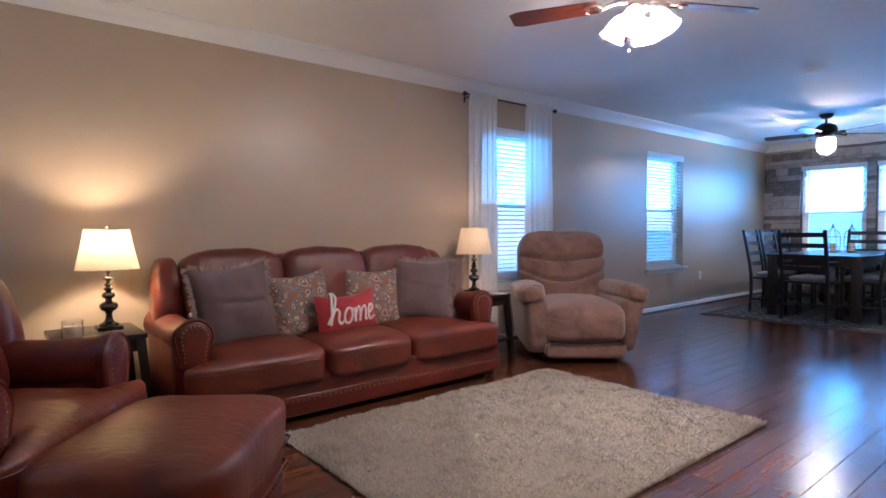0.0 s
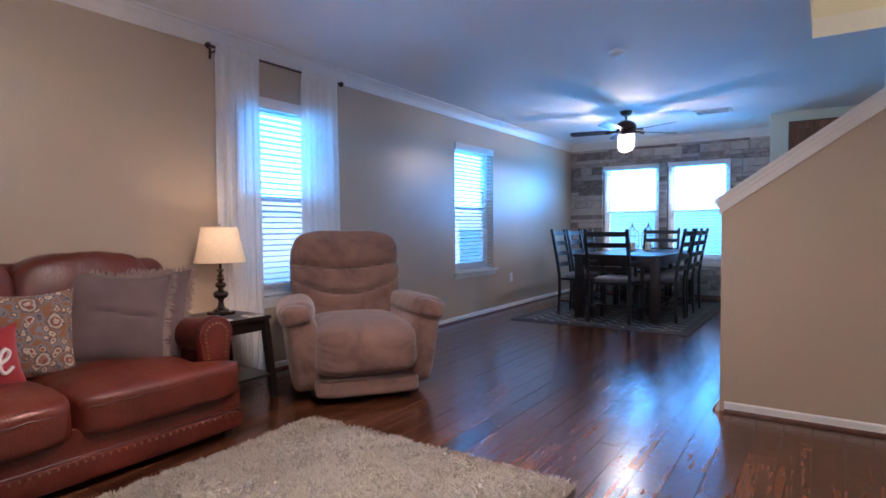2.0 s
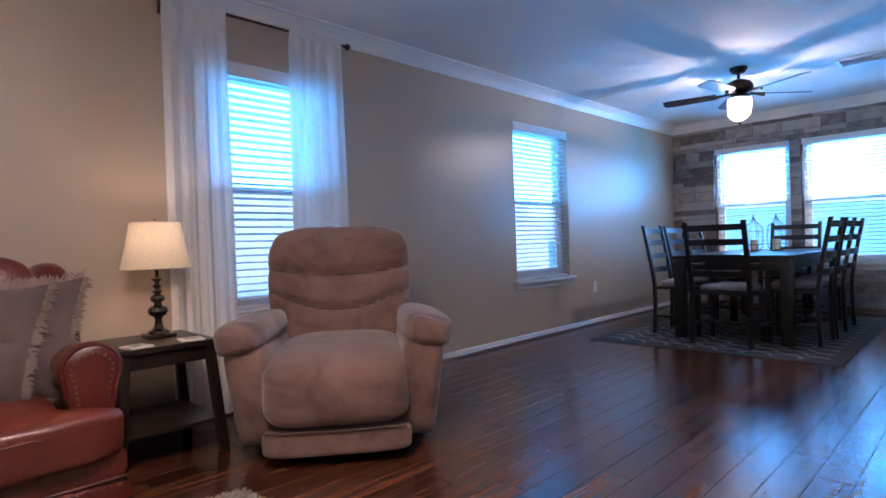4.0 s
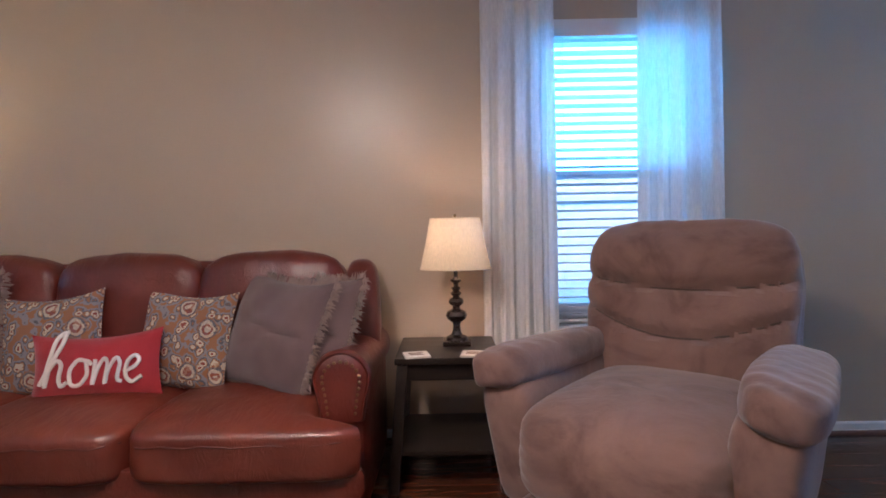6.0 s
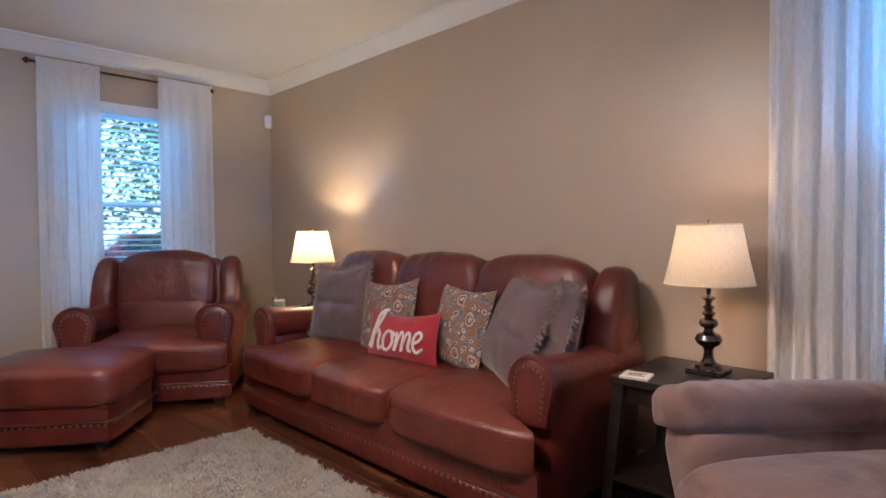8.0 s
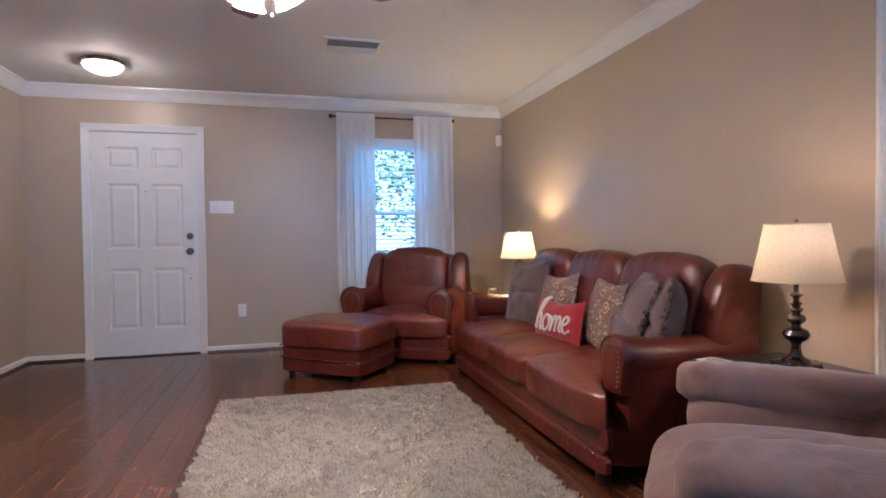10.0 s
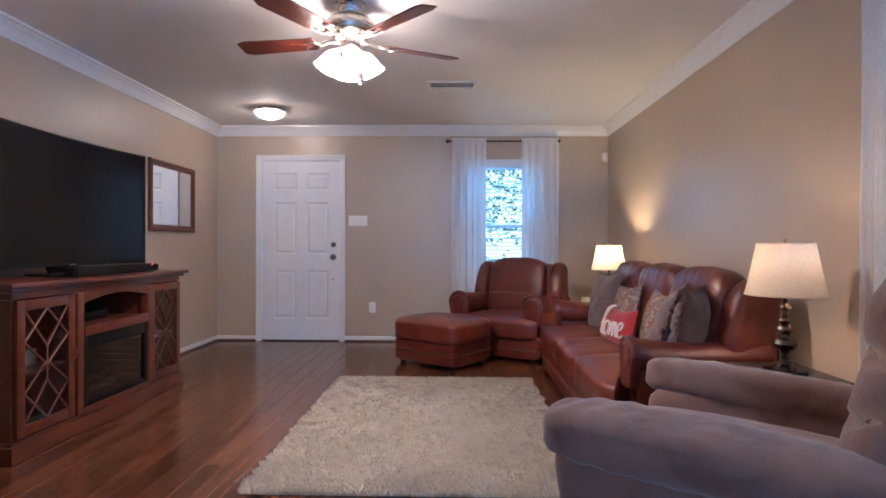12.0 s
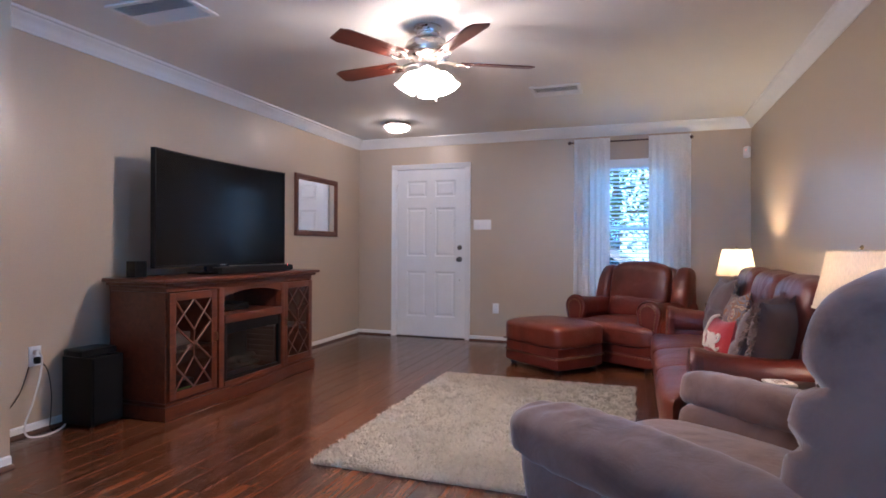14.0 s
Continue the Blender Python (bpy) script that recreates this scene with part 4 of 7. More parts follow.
def leather_seat(name, m, width, seats, label, category, lobe_top, back_y=-0.06, front_y=-0.79, r=0.098):
    """A leather sofa or chair with rolled studded arms: back along local +y, front towards -y; origin on the floor at the back's middle."""
    s = empty(name, m, label=label, category=category)
    w, top = width / 2, 0.622
    inner = w - 2 * r + 0.005
    part("base", rounded(width - 0.03, 0.82, 0.20, 12, 6), M_LEATHER, s, m=pose(0, -0.46, 0.145))
    part("front_rail", rounded(width - 0.01, 0.06, 0.10, 6, 6), M_LEATHER, s, m=pose(0, -0.880, 0.088))
    part("front_band", rounded(width - 0.03, 0.05, 0.125, 8, 6), M_LEATHER, s, m=pose(0, -0.868, 0.195))
    part("welt", tube([(-w + 0.02, -0.892, 0.142), (w - 0.02, -0.892, 0.142)], 0.006, 6), M_WELT, s)
    n = int(width / 0.034)
    for i in range(n):
        part("stud", STUD, None, s, m=pose(-w + 0.05 + (width - 0.10) * i / (n - 1), -0.9080, 0.124, 90, 0, 0))
    for sx in (-1, 1):
        for fy in (-0.86, -0.12):
            part("foot", lathe([(0, 0), (0.026, 0), (0.036, 0.02), (0.034, 0.05), (0.0, 0.05)], 14), M_ESP, s, m=pose(sx * (w - 0.08), fy, 0))
        scroll_arm(s, sx * (w - r), sx, front_y, -0.13, top, r)
    # seat cushions, the outer ones reaching round in front of the arms
    cw = 2 * inner / seats
    for i in range(seats):
        x = -inner + cw * (i + 0.5)
        hw, out = cw / 2, 2 * r - 0.008
        bm = rounded(cw * 1.02, 0.79, 0.20, 7.0, 24, crown=0.024, wrinkle=0.006, seed=i * 5.1 + width)

        def reach(x, y):
            f = min(1, max(0, (-y - 0.262) / 0.133) * 1.9)
            if (i == 0 and x < 0) or (i == seats - 1 and x > 0):
                return x + f * out * x / hw
            return x

        for v in bm.verts:
            v.co.x = reach(v.co.x, v.co.y)
            v.co.z -= 0.014 * max(0, (-v.co.y - 0.15) / 0.24)
        c = part("seat_cushion", bm, M_LEATHER2, s, m=pose(x, -0.545, 0.318))
        line = []
        for k in range(15):
            sx = hw * (k / 7 - 1) * 0.955
            sy = -0.395 * (1 - abs(sx / (hw * 1.02)) ** 7 - 0.005) ** (1 / 7)
            line.append((reach(sx, sy), sy - 0.0005, 0.030 + 0.004 * math.sin(k * 1.9 + i)))
        part("seam", tube(line, 0.0032, 6), M_WELT, c)
    # back frame with rounded shoulders
    fb = rounded(width - 0.06, 0.22, 0.80, 5, 10)
    for v in fb.verts:
        if v.co.z > 0:
            v.co.z -= 0.075 * (abs(v.co.x) / w) ** 3
            v.co.y += 0.02 * v.co.z
    part("back_frame", fb, M_LEATHER, s, m=pose(0, back_y - 0.10, 0.52, -4, 0, 0))
    for sx in (-1, 1):
        wing = rounded(0.165, 0.27, 0.56, 3.6, 14, crown=0.015, wrinkle=0.005, seed=sx)
        for v in wing.verts:
            v.co.y += 0.05 * max(0, v.co.z) / 0.28
        part("wing", wing, M_LEATHER, s, m=pose(sx * (w - 0.108), -0.215, 0.625, -6, 0, sx * 6))
    lw = 2 * (inner + 0.015) / seats
    for i in range(seats):
        x = -inner - 0.015 + lw * (i + 0.5)
        hi = rounded(lw * 1.03, 0.24, 0.44, 4.6, 22, crown=0.030, wrinkle=0.007, seed=i * 3.3 + 11)
        for v in hi.verts:
            # gathered pleats along the upper edge
            pull = max(0, v.co.z / 0.22 - 0.35)
            v.co.y -= 0.006 * pull * math.sin(v.co.x * 58 + i + 1.5 * math.sin(v.co.x * 17))
        part("back_cushion", hi, M_LEATHER, s, m=pose(x, -0.245, lobe_top - 0.240, -10, 0, 0))
        lo = rounded(lw * 1.02, 0.22, 0.26, 4.5, 8, wrinkle=0.004, seed=i * 3.9 + 1)
        part("lumbar_cushion", lo, M_LEATHER, s, m=pose(x, -0.300, 0.50, -10, 0, 0))
    return s


sofa = leather_seat("sofa", pose(2.480, -0.040, 0), 2.22, 3, "three seat red-brown leather sofa with brass studded rolled arms", "sofa", 0.955)
leather_seat("armchair", pose(0.25, -0.91, 0, 0, 0, 56) @ Matrix.Diagonal((1, 0.93, 1, 1)), 1.05, 1, "red-brown leather armchair with studded rolled arms by the window", "armchair", 0.955, r=0.116)


def ottoman():
    o = empty("ottoman", pose(1.135, -1.815, 0, 0, 0, 52), label="red-brown leather ottoman with thick cushioned top", category="ottoman")
    top = rounded(0.76, 0.62, 0.215, 6.5, 16, crown=0.020, wrinkle=0.004, seed=4)
    part("cushion", top, M_LEATHER2, o, m=pose(0, 0, 0.318))
    part("seam", tube([(-0.345, -0.303, 0.245), (0.345, -0.303, 0.245), (0.370, -0.27, 0.245), (0.370, 0.27, 0.245), (0.345, 0.303, 0.245), (-0.345, 0.303, 0.245), (-0.370, 0.27, 0.245), (-0.370, -0.27, 0.245)], 0.004, 6, True), M_WELT, o)
    part("band", rounded(0.72, 0.58, 0.10, 12, 6), M_LEATHER, o, m=pose(0, 0, 0.19))
    part("base", rounded(0.73, 0.59, 0.115, 10, 6), M_LEATHER, o, m=pose(0, 0, 0.093))
    ring = []
    for cx, cy, a0 in ((0.325, -0.255, -90), (0.325, 0.255, 0), (-0.325, 0.255, 90), (-0.325, -0.255, 180)):
        ring += [(cx + 0.036 * math.cos(radians(a0 + k * 22.5)), cy + 0.036 * math.sin(radians(a0 + k * 22.5)), 0.150) for k in range(5)]
    part("welt", tube(ring, 0.006, 6, True), M_WELT, o)
    for i in range(22):
        part("stud", STUD, None, o, m=pose(-0.34 + 0.68 * i / 21, -0.2985, 0.139, 90, 0, 0))
    for i in range(17):
        part("stud", STUD, None, o, m=pose(0.3685, -0.27 + 0.54 * i / 16, 0.139, 0, 90, 0))
    for sx in (-0.29, 0.29):
        for sy in (-0.22, 0.22):
            part("foot", lathe([(0, 0), (0.024, 0), (0.034, 0.018), (0.03, 0.04), (0, 0.04)], 12), M_ESP, o, m=pose(sx, sy, 0))


ottoman()


def recliner():
    """Overstuffed recliner: local -y is its front."""
    r = empty("recliner", pose(4.60, -0.805, 0, 0, 0, -38), label="taupe microfibre recliner with padded back and arms", category="recliner")
    part("base", rounded(0.66, 0.66, 0.10, 12, 5), M_BLACK, r, "black metal base", m=pose(0, 0.02, 0.055))
    # seat and leg rest
    seat = rounded(0.660, 0.88, 0.315, 5.0, 34, crown=0.030, wrinkle=0.004, seed=2)
    for v in seat.verts:
        if v.co.y < 0:
            # the padded front swells over the leg rest and creases at its corners
            f = -v.co.y / 0.44
            v.co.y -= 0.018 * f * math.sin(max(0, min(1, (v.co.z + 0.157) / 0.315)) * math.pi)
            edge = abs(v.co.x) / 0.327
            v.co.y += 0.006 * f * max(0, edge - 0.45) * math.sin(v.co.z * 150 + v.co.x * 30)
    part("seat", seat, M_NAP, r, "one padded cushion running down over the leg rest", m=pose(0, -0.075, 0.318))
    part("leg_rest_edge", rounded(0.640, 0.14, 0.115, 6, 8), M_NAP, r, m=pose(0, -0.402, 0.108))
    part("seam", tube([(-0.30, -0.474, 0.166), (0.0, -0.482, 0.163), (0.30, -0.474, 0.166)], 0.005, 6), M_SEAM, r)
    for sx in (-1, 1):
        # side panel, waisted towards the floor
        side = rounded(0.20, 0.94, 0.48, 7, 10)
        for v in side.verts:
            f = (v.co.z + 0.24) / 0.48
            v.co.x += -sx * 0.055 * (1 - f)
            if v.co.y < 0:
                v.co.y += 0.075 * (1 - f)
        arm = part("arm", side, M_NAP, r, m=pose(sx * 0.395, 0.03, 0.295))
        pad = rounded(0.225, 0.88, 0.150, 3.0, 26, wrinkle=0.006, seed=sx * 4)
        for v in pad.verts:
            f = max(0, -v.co.y / 0.465)
            v.co.x *= 1 + 0.16 * f
            v.co.x += sx * 0.020 * f
            v.co.z += (-0.030 if v.co.z < 0 else 0.012) * f ** 3
            # puckers where the cover is gathered over the roll
            v.co.z += 0.0035 * math.sin(v.co.y * 70 + 2 * math.sin(v.co.x * 25)) * (0.4 + 0.6 * f)
        part("arm_pad", pad, M_NAP, arm, m=pose(sx * 0.008, -0.045, 0.256, -2.0, sx * 10, 0))
    # back: one padded sheet drawn in along two sagging seams
    back = empty("backrest", None)
    back.parent = r
    back.matrix_local = pose(-0.012, 0.305, 0.348, -15, 0, 0)
    bw = 0.80

    def seam_low(u):
        return 0.232 + 0.125 * u * u

    def seam_high(u):
        return 0.425 + 0.052 * u * u

    bm = rounded(bw, 0.29, 0.87, 5.5, 40, wrinkle=0.006, seed=3)
    for v in bm.verts:
        u, z = 2 * v.co.x / bw, v.co.z + 0.285
        if v.co.y < 0:
            f = min(1, -v.co.y / 0.10)
            low, high = z - seam_low(u), z - seam_high(u)
            v.co.y += f * (0.040 * math.exp(-(low / 0.020) ** 2) + 0.040 * math.exp(-(high / 0.020) ** 2))
            if high > 0:
                v.co.y -= f * 0.030 * math.sin(min(1, high / 0.24) * math.pi) * (1 - 0.4 * u * u)
            elif low < 0:
                v.co.y += f * 0.020 * min(1, -low / 0.1)
                v.co.y += f * 0.007 * math.sin(u * 9 + low * 14) * math.exp(low / 0.12) * abs(u)
        v.co.x *= 1 - 0.07 * max(0, (0.40 - z) / 0.5)
    part("back_cushion", bm, M_NAP, back, m=pose(0, 0.005, 0.285))
    for fn in (seam_low, seam_high):
        us = [-0.87 + 1.74 * k / 16 for k in range(17)]
        part("seam", tube([(u * bw / 2 * (1 - 0.07 * max(0, (0.40 - fn(u)) / 0.5)), 0.005 - 0.145 * (1 - abs(u) ** 5.5) ** (1 / 5.5) + 0.036, fn(u)) for u in us], 0.005, 6), M_SEAM, back)
    return r


recliner()


# ---- pillows on the sofa ----
def cushion_mesh(w, h, thick, n=26, seed=0.0, dent=0.0):
    """A stuffed cushion in the local xz plane, front towards -y."""
    bm = bmesh.new()
    sheets = []
    for sgn in (-1, 1):
        grid = []
        for j in range(n + 1):
            v = 2 * j / n - 1
            line = []
            for i in range(n + 1):
                u = 2 * i / n - 1
                x = w / 2 * u * (1 - 0.07 * (1 - v * v))
                z = h / 2 * v * (1 - 0.07 * (1 - u * u))
                full = (max(0, 1 - abs(u) ** 2.6) * max(0, 1 - abs(v) ** 2.6)) ** 0.55
                ruck = 0.010 * noise.noise(Vector((u * 2.5 + seed, v * 2.5, sgn))) * full
                y = sgn * (thick / 2 * full) + ruck
                if dent and sgn < 0:
                    y += dent * math.exp(-((v + 0.1 * u - 0.05) / 0.07) ** 2) * full * (0.5 + 0.5 * u)
                z -= 0.02 * (1 - u * u) * (v + 1) / 2
                line.append(bm.verts.new((x, y, z)))
            grid.append(line)
        for a, b in zip(grid, grid[1:]):
            for i in range(n):
                bm.faces.new((a[i], a[i + 1], b[i + 1], b[i]) if sgn < 0 else (a[i], b[i], b[i + 1], a[i + 1]))
        sheets.append(grid)
    bmesh.ops.remove_doubles(bm, verts=bm.verts, dist=0.0008)
    return bm


def fringe_mesh(w, h, seed):
    rnd = random.Random(seed)
    verts, faces = [], []
    for k in range(900):
        u = rnd.uniform(-1, 1)
        side = k % 4
        q = 1 - 0.07 * (1 - u * u)
        p = [(w / 2 * u, h / 2 * q * (1), 0, 1), (w / 2 * u, -h / 2 * q, 0, -1), (w / 2 * q, h / 2 * u, 1, 0), (-w / 2 * q, h / 2 * u, -1, 0)][side]
        x, z, dx, dz = p
        if side == 0:
            z -= 0.02 * (1 - u * u)
        ln, y = rnd.uniform(0.018, 0.034), rnd.uniform(-0.010, 0.010)
        jx, jy, jz = (rnd.uniform(-0.014, 0.014) for _ in range(3))
        tx, tz = -dz * 0.0034, dx * 0.0034
        b = len(verts)
        verts += [(x - tx, y, z - tz), (x + tx, y, z + tz), (x + dx * ln * 0.6 + jx * 0.6 + tx, y + jy * 0.5, z + dz * ln * 0.6 + jz * 0.6 + tz), (x + dx * ln * 0.6 + jx * 0.6 - tx, y + jy * 0.5, z + dz * ln * 0.6 + jz * 0.6 - tz), (x + dx * ln + jx, y + jy, z + dz * ln + jz - 0.004)]
        faces += [(b, b + 1, b + 2, b + 3), (b + 3, b + 2, b + 4)]
    me = bpy.data.meshes.new("fringe")
    me.from_pydata(verts, [], faces)
    me.materials.append(M_FRINGE)
    return me


def grey_pillow(m, seed, label):
    p = thing("throw_pillow", cushion_mesh(0.48, 0.48, 0.17, seed=seed, dent=0.03), M_GREYWEAVE, label, "pillow", m, group="grey fringed pillows")
    part("fringe", fringe_mesh(0.48, 0.48, int(seed)), None, p, "shaggy grey-brown fringe")


grey_pillow(pose(1.79, -0.500, 0.640, -13, -4, 6), 3, "large grey-brown woven throw pillow with shaggy fringe")
grey_pillow(pose(3.16, -0.500, 0.640, -21, 6, -31), 8, "large grey-brown woven throw pillow with creased front")
grey_pillow(pose(3.31, -0.445, 0.640, -13, 4, -40), 15, "large grey-brown throw pillow leaning behind another")
for px, py, rz, ry, seed in ((2.235, -0.475, 4, -5, 1.0), (2.775, -0.455, -10, 3, 6.0)):
    thing("throw_pillow", cushion_mesh(0.42, 0.42, 0.13, seed=seed), M_FLORAL, "square floral tapestry throw pillow in red, cream and grey", "pillow", pose(px, py, 0.605, -15, ry, rz), group="floral pillows")


def home_pillow():
    m = pose(2.495, -0.595, 0.535, -12, -2, 7)
    p = thing("throw_pillow", cushion_mesh(0.49, 0.27, 0.13, seed=2.0), M_RED, "small red throw pillow lettered home in white", "pillow", m)
    strokes = [
        [(0.0, 0.1), (0.35, 0.9), (0.62, 1.7), (0.5, 2.1), (0.34, 1.8), (0.25, 0.9), (0.2, 0.0), (0.3, 0.6), (0.55, 0.98), (0.75, 0.8), (0.72, 0.3), (0.85, 0.02), (1.05, 0.15)],
        [(1.65, 0.9), (1.35, 0.95), (1.12, 0.55), (1.2, 0.08), (1.5, 0.02), (1.72, 0.4), (1.65, 0.9), (1.85, 0.75)],
        [(1.95, 0.95), (1.95, 0.0), (2.05, 0.6), (2.25, 0.95), (2.38, 0.75), (2.36, 0.0), (2.46, 0.6), (2.68, 0.95), (2.82, 0.75), (2.80, 0.15), (2.95, 0.05)],
        [(3.0, 0.4), (3.35, 0.6), (3.45, 0.85), (3.28, 1.0), (3.08, 0.75), (3.08, 0.25), (3.3, 0.0), (3.6, 0.2)],
    ]
    bm = bmesh.new()
    for stroke in strokes:
        path = []
        for sx, sz, _ in smooth_path([Vector((a, c, 0)) for a, c in stroke]):
            x, z = (sx - 1.85 + 0.12 * sz) * 0.102, (sz - 0.72) * 0.098
            u, q = 2 * x / 0.49, 2 * z / 0.27
            full = (max(0, 1 - abs(u) ** 2.6) * max(0, 1 - abs(q) ** 2.6)) ** 0.55
            ruck = 0.010 * noise.noise(Vector((u * 2.5 + 2.0, q * 2.5, -1))) * full
            path.append((x, -(0.13 / 2 * full) + ruck - 0.001, z))
        tube(path, 0.0078, 8, bm=bm)
    part("lettering", bm, M_LETTER, p, "white stitched word home", smooth=None)


home_pillow()


# ---- end tables and lamps ----
def end_table(m, label):
    t = empty("end_table", m, label=label, category="end table", group="end tables")
    w, d, h = 0.42, 0.46, 0.535
    part("tabletop", box(-w / 2, w / 2, -d / 2, d / 2, h - 0.026, h, 0.004), M_ESP, t)
    for y in (-d / 2 + 0.035, d / 2 - 0.035):
        part("apron", box(-w / 2 + 0.03, w / 2 - 0.03, y - 0.009, y + 0.009, h - 0.095, h - 0.026, 0.002), M_ESP, t)
    for x in (-w / 2 + 0.03, w / 2 - 0.03):
        part("apron", box(x - 0.009, x + 0.009, -d / 2 + 0.04, d / 2 - 0.04, h - 0.095, h - 0.026, 0.002), M_ESP, t)
    for sx in (-1, 1):
        for sy in (-1, 1):
            bm = box(-0.021, 0.021, -0.021, 0.021, 0, h - 0.027, 0.003)
            for v in bm.verts:
                f = 1 - v.co.z / h
                v.co.x += sx * (w / 2 - 0.032 + 0.045 * f)
                v.co.y += sy * (d / 2 - 0.032 + 0.030 * f)
            part("leg", bm, M_ESP, t)
    part("shelf", box(-w / 2 - 0.005, w / 2 + 0.005, -d / 2 - 0.005, d / 2 + 0.005, 0.15, 0.168, 0.003), M_ESP, t)


end_table(pose(3.86, -0.345, 0, 0, 0, 0), "espresso wood end table with splayed legs and low shelf")
end_table(pose(1.10, -0.34, 0), "espresso wood end table in the corner behind the armchair")


def table_lamp(m, power, colour, label):
    l = empty("table_lamp", m, label=label, category="lamp", group="table lamps")
    part("plinth", box(-0.062, 0.062, -0.062, 0.062, 0, 0.022, 0.005), M_LAMPWOOD, l)
    prof = [(0.0, 0.022), (0.050, 0.022), (0.046, 0.034), (0.026, 0.044), (0.019, 0.058), (0.016, 0.085), (0.020, 0.098), (0.040, 0.112), (0.048, 0.128), (0.040, 0.146), (0.018, 0.156), (0.016, 0.168), (0.030, 0.178), (0.034, 0.190), (0.028, 0.202), (0.013, 0.210), (0.022, 0.220), (0.025, 0.227), (0.013, 0.236), (0.019, 0.244), (0.021, 0.250), (0.010, 0.258), (0.012, 0.270), (0.023, 0.278), (0.025, 0.284), (0.016, 0.290), (0.009, 0.296), (0.009, 0.40), (0.0, 0.40)]
    part("stem", lathe(prof, 24), M_LAMPWOOD, l)
    part("socket", lathe([(0, 0.37), (0.016, 0.37), (0.016, 0.42), (0.012, 0.43), (0, 0.43)], 14), M_BRASS, l)
    z0, z1, r0, r1 = 0.335, 0.553, 0.153, 0.108
    sh = bmesh.new()
    seg = 96
    ring = {}
    for key, z, r in (("a", z0, r0), ("b", z0 + (z1 - z0) * 0.5, (r0 + r1) / 2 - 0.002), ("c", z1, r1)):
        ring[key] = [sh.verts.new(((r + 0.0020 * (i % 2)) * math.cos(2 * math.pi * i / seg), (r + 0.0020 * (i % 2)) * math.sin(2 * math.pi * i / seg), z)) for i in range(seg)]
    for a, b in (("a", "b"), ("b", "c")):
        for i in range(seg):
            sh.faces.new((ring[a][i], ring[a][(i + 1) % seg], ring[b][(i + 1) % seg], ring[b][i]))
    shade = part("shade", sh, M_SHADE, l, "off-white linen shade")
    for z, r in ((z0, r0), (z1, r1)):
        part("shade_rim", tube([((r + 0.001) * math.cos(2 * math.pi * i / 40), (r + 0.001) * math.sin(2 * math.pi * i / 40), z) for i in range(40)], 0.0032, 6, True), M_SHADE, shade)
    sp = bmesh.new()
    for k in range(3):
        a = 2 * math.pi * k / 3
        tube([(0, 0, z1 - 0.02), (r1 * math.cos(a), r1 * math.sin(a), z1 - 0.002)], 0.0016, 5, bm=sp)
    tube([(0, 0, 0.43), (0, 0, z1 + 0.002)], 0.002, 6, bm=sp)
    part("spider", sp, M_BRASS, l)
    part("finial", lathe([(0, 0.574), (0.005, 0.571), (0.008, 0.565), (0.004, 0.558), (0.006, 0.553), (0, 0.553)], 12), M_BRASS, l)
    bulb = lamp("lamp_bulb_light", "POINT", m @ pose(0, 0, 0.475), power, colour, radius=0.028)


table_lamp(pose(3.902, -0.30, 0.535), 2.3, (1.0, 0.72, 0.50), "turned dark wood table lamp with dim linen shade")
table_lamp(pose(1.172, -0.305, 0.535), 15.0, (1.0, 0.76, 0.42), "turned dark wood table lamp with bright yellow shade")

for cx, cy, rz in ((3.735, -0.53, 12), (3.965, -0.53, -8)):
    c = thing("coaster", box(-0.05, 0.05, -0.05, 0.05, 0, 0.009, 0.002), M_COASTER, "square pale stone coaster on the end table", "coaster", pose(cx, cy, 0.5352, 0, 0, rz), group="coasters")
    pr = bmesh.new()
    for i in range(3):
        box(-0.03, 0.03 - 0.012 * (i % 2), -0.022 + i * 0.017, -0.012 + i * 0.017, 0.0092, 0.0098, bm=pr)
    part("print", pr, M_PRINT, c, "dark printed bars", smooth=None)

jar = empty("candle_jar", pose(0.985, -0.47, 0.535), label="white candle in a clear glass jar", category="candle")
part("wax", capped(lathe([(0.042, 0.006), (0.042, 0.062)], 24)), M_CANDLE, jar)
g = part("glass", lathe([(0.0, 0.0), (0.046, 0.0), (0.047, 0.004), (0.047, 0.088), (0.044, 0.088), (0.0435, 0.006), (0.0, 0.005)], 28), M_CLEAR, jar, "clear glass jar")
part("wick", tube([(0, 0, 0.062), (0.001, 0, 0.074)], 0.0012, 5), M_DARK, jar)


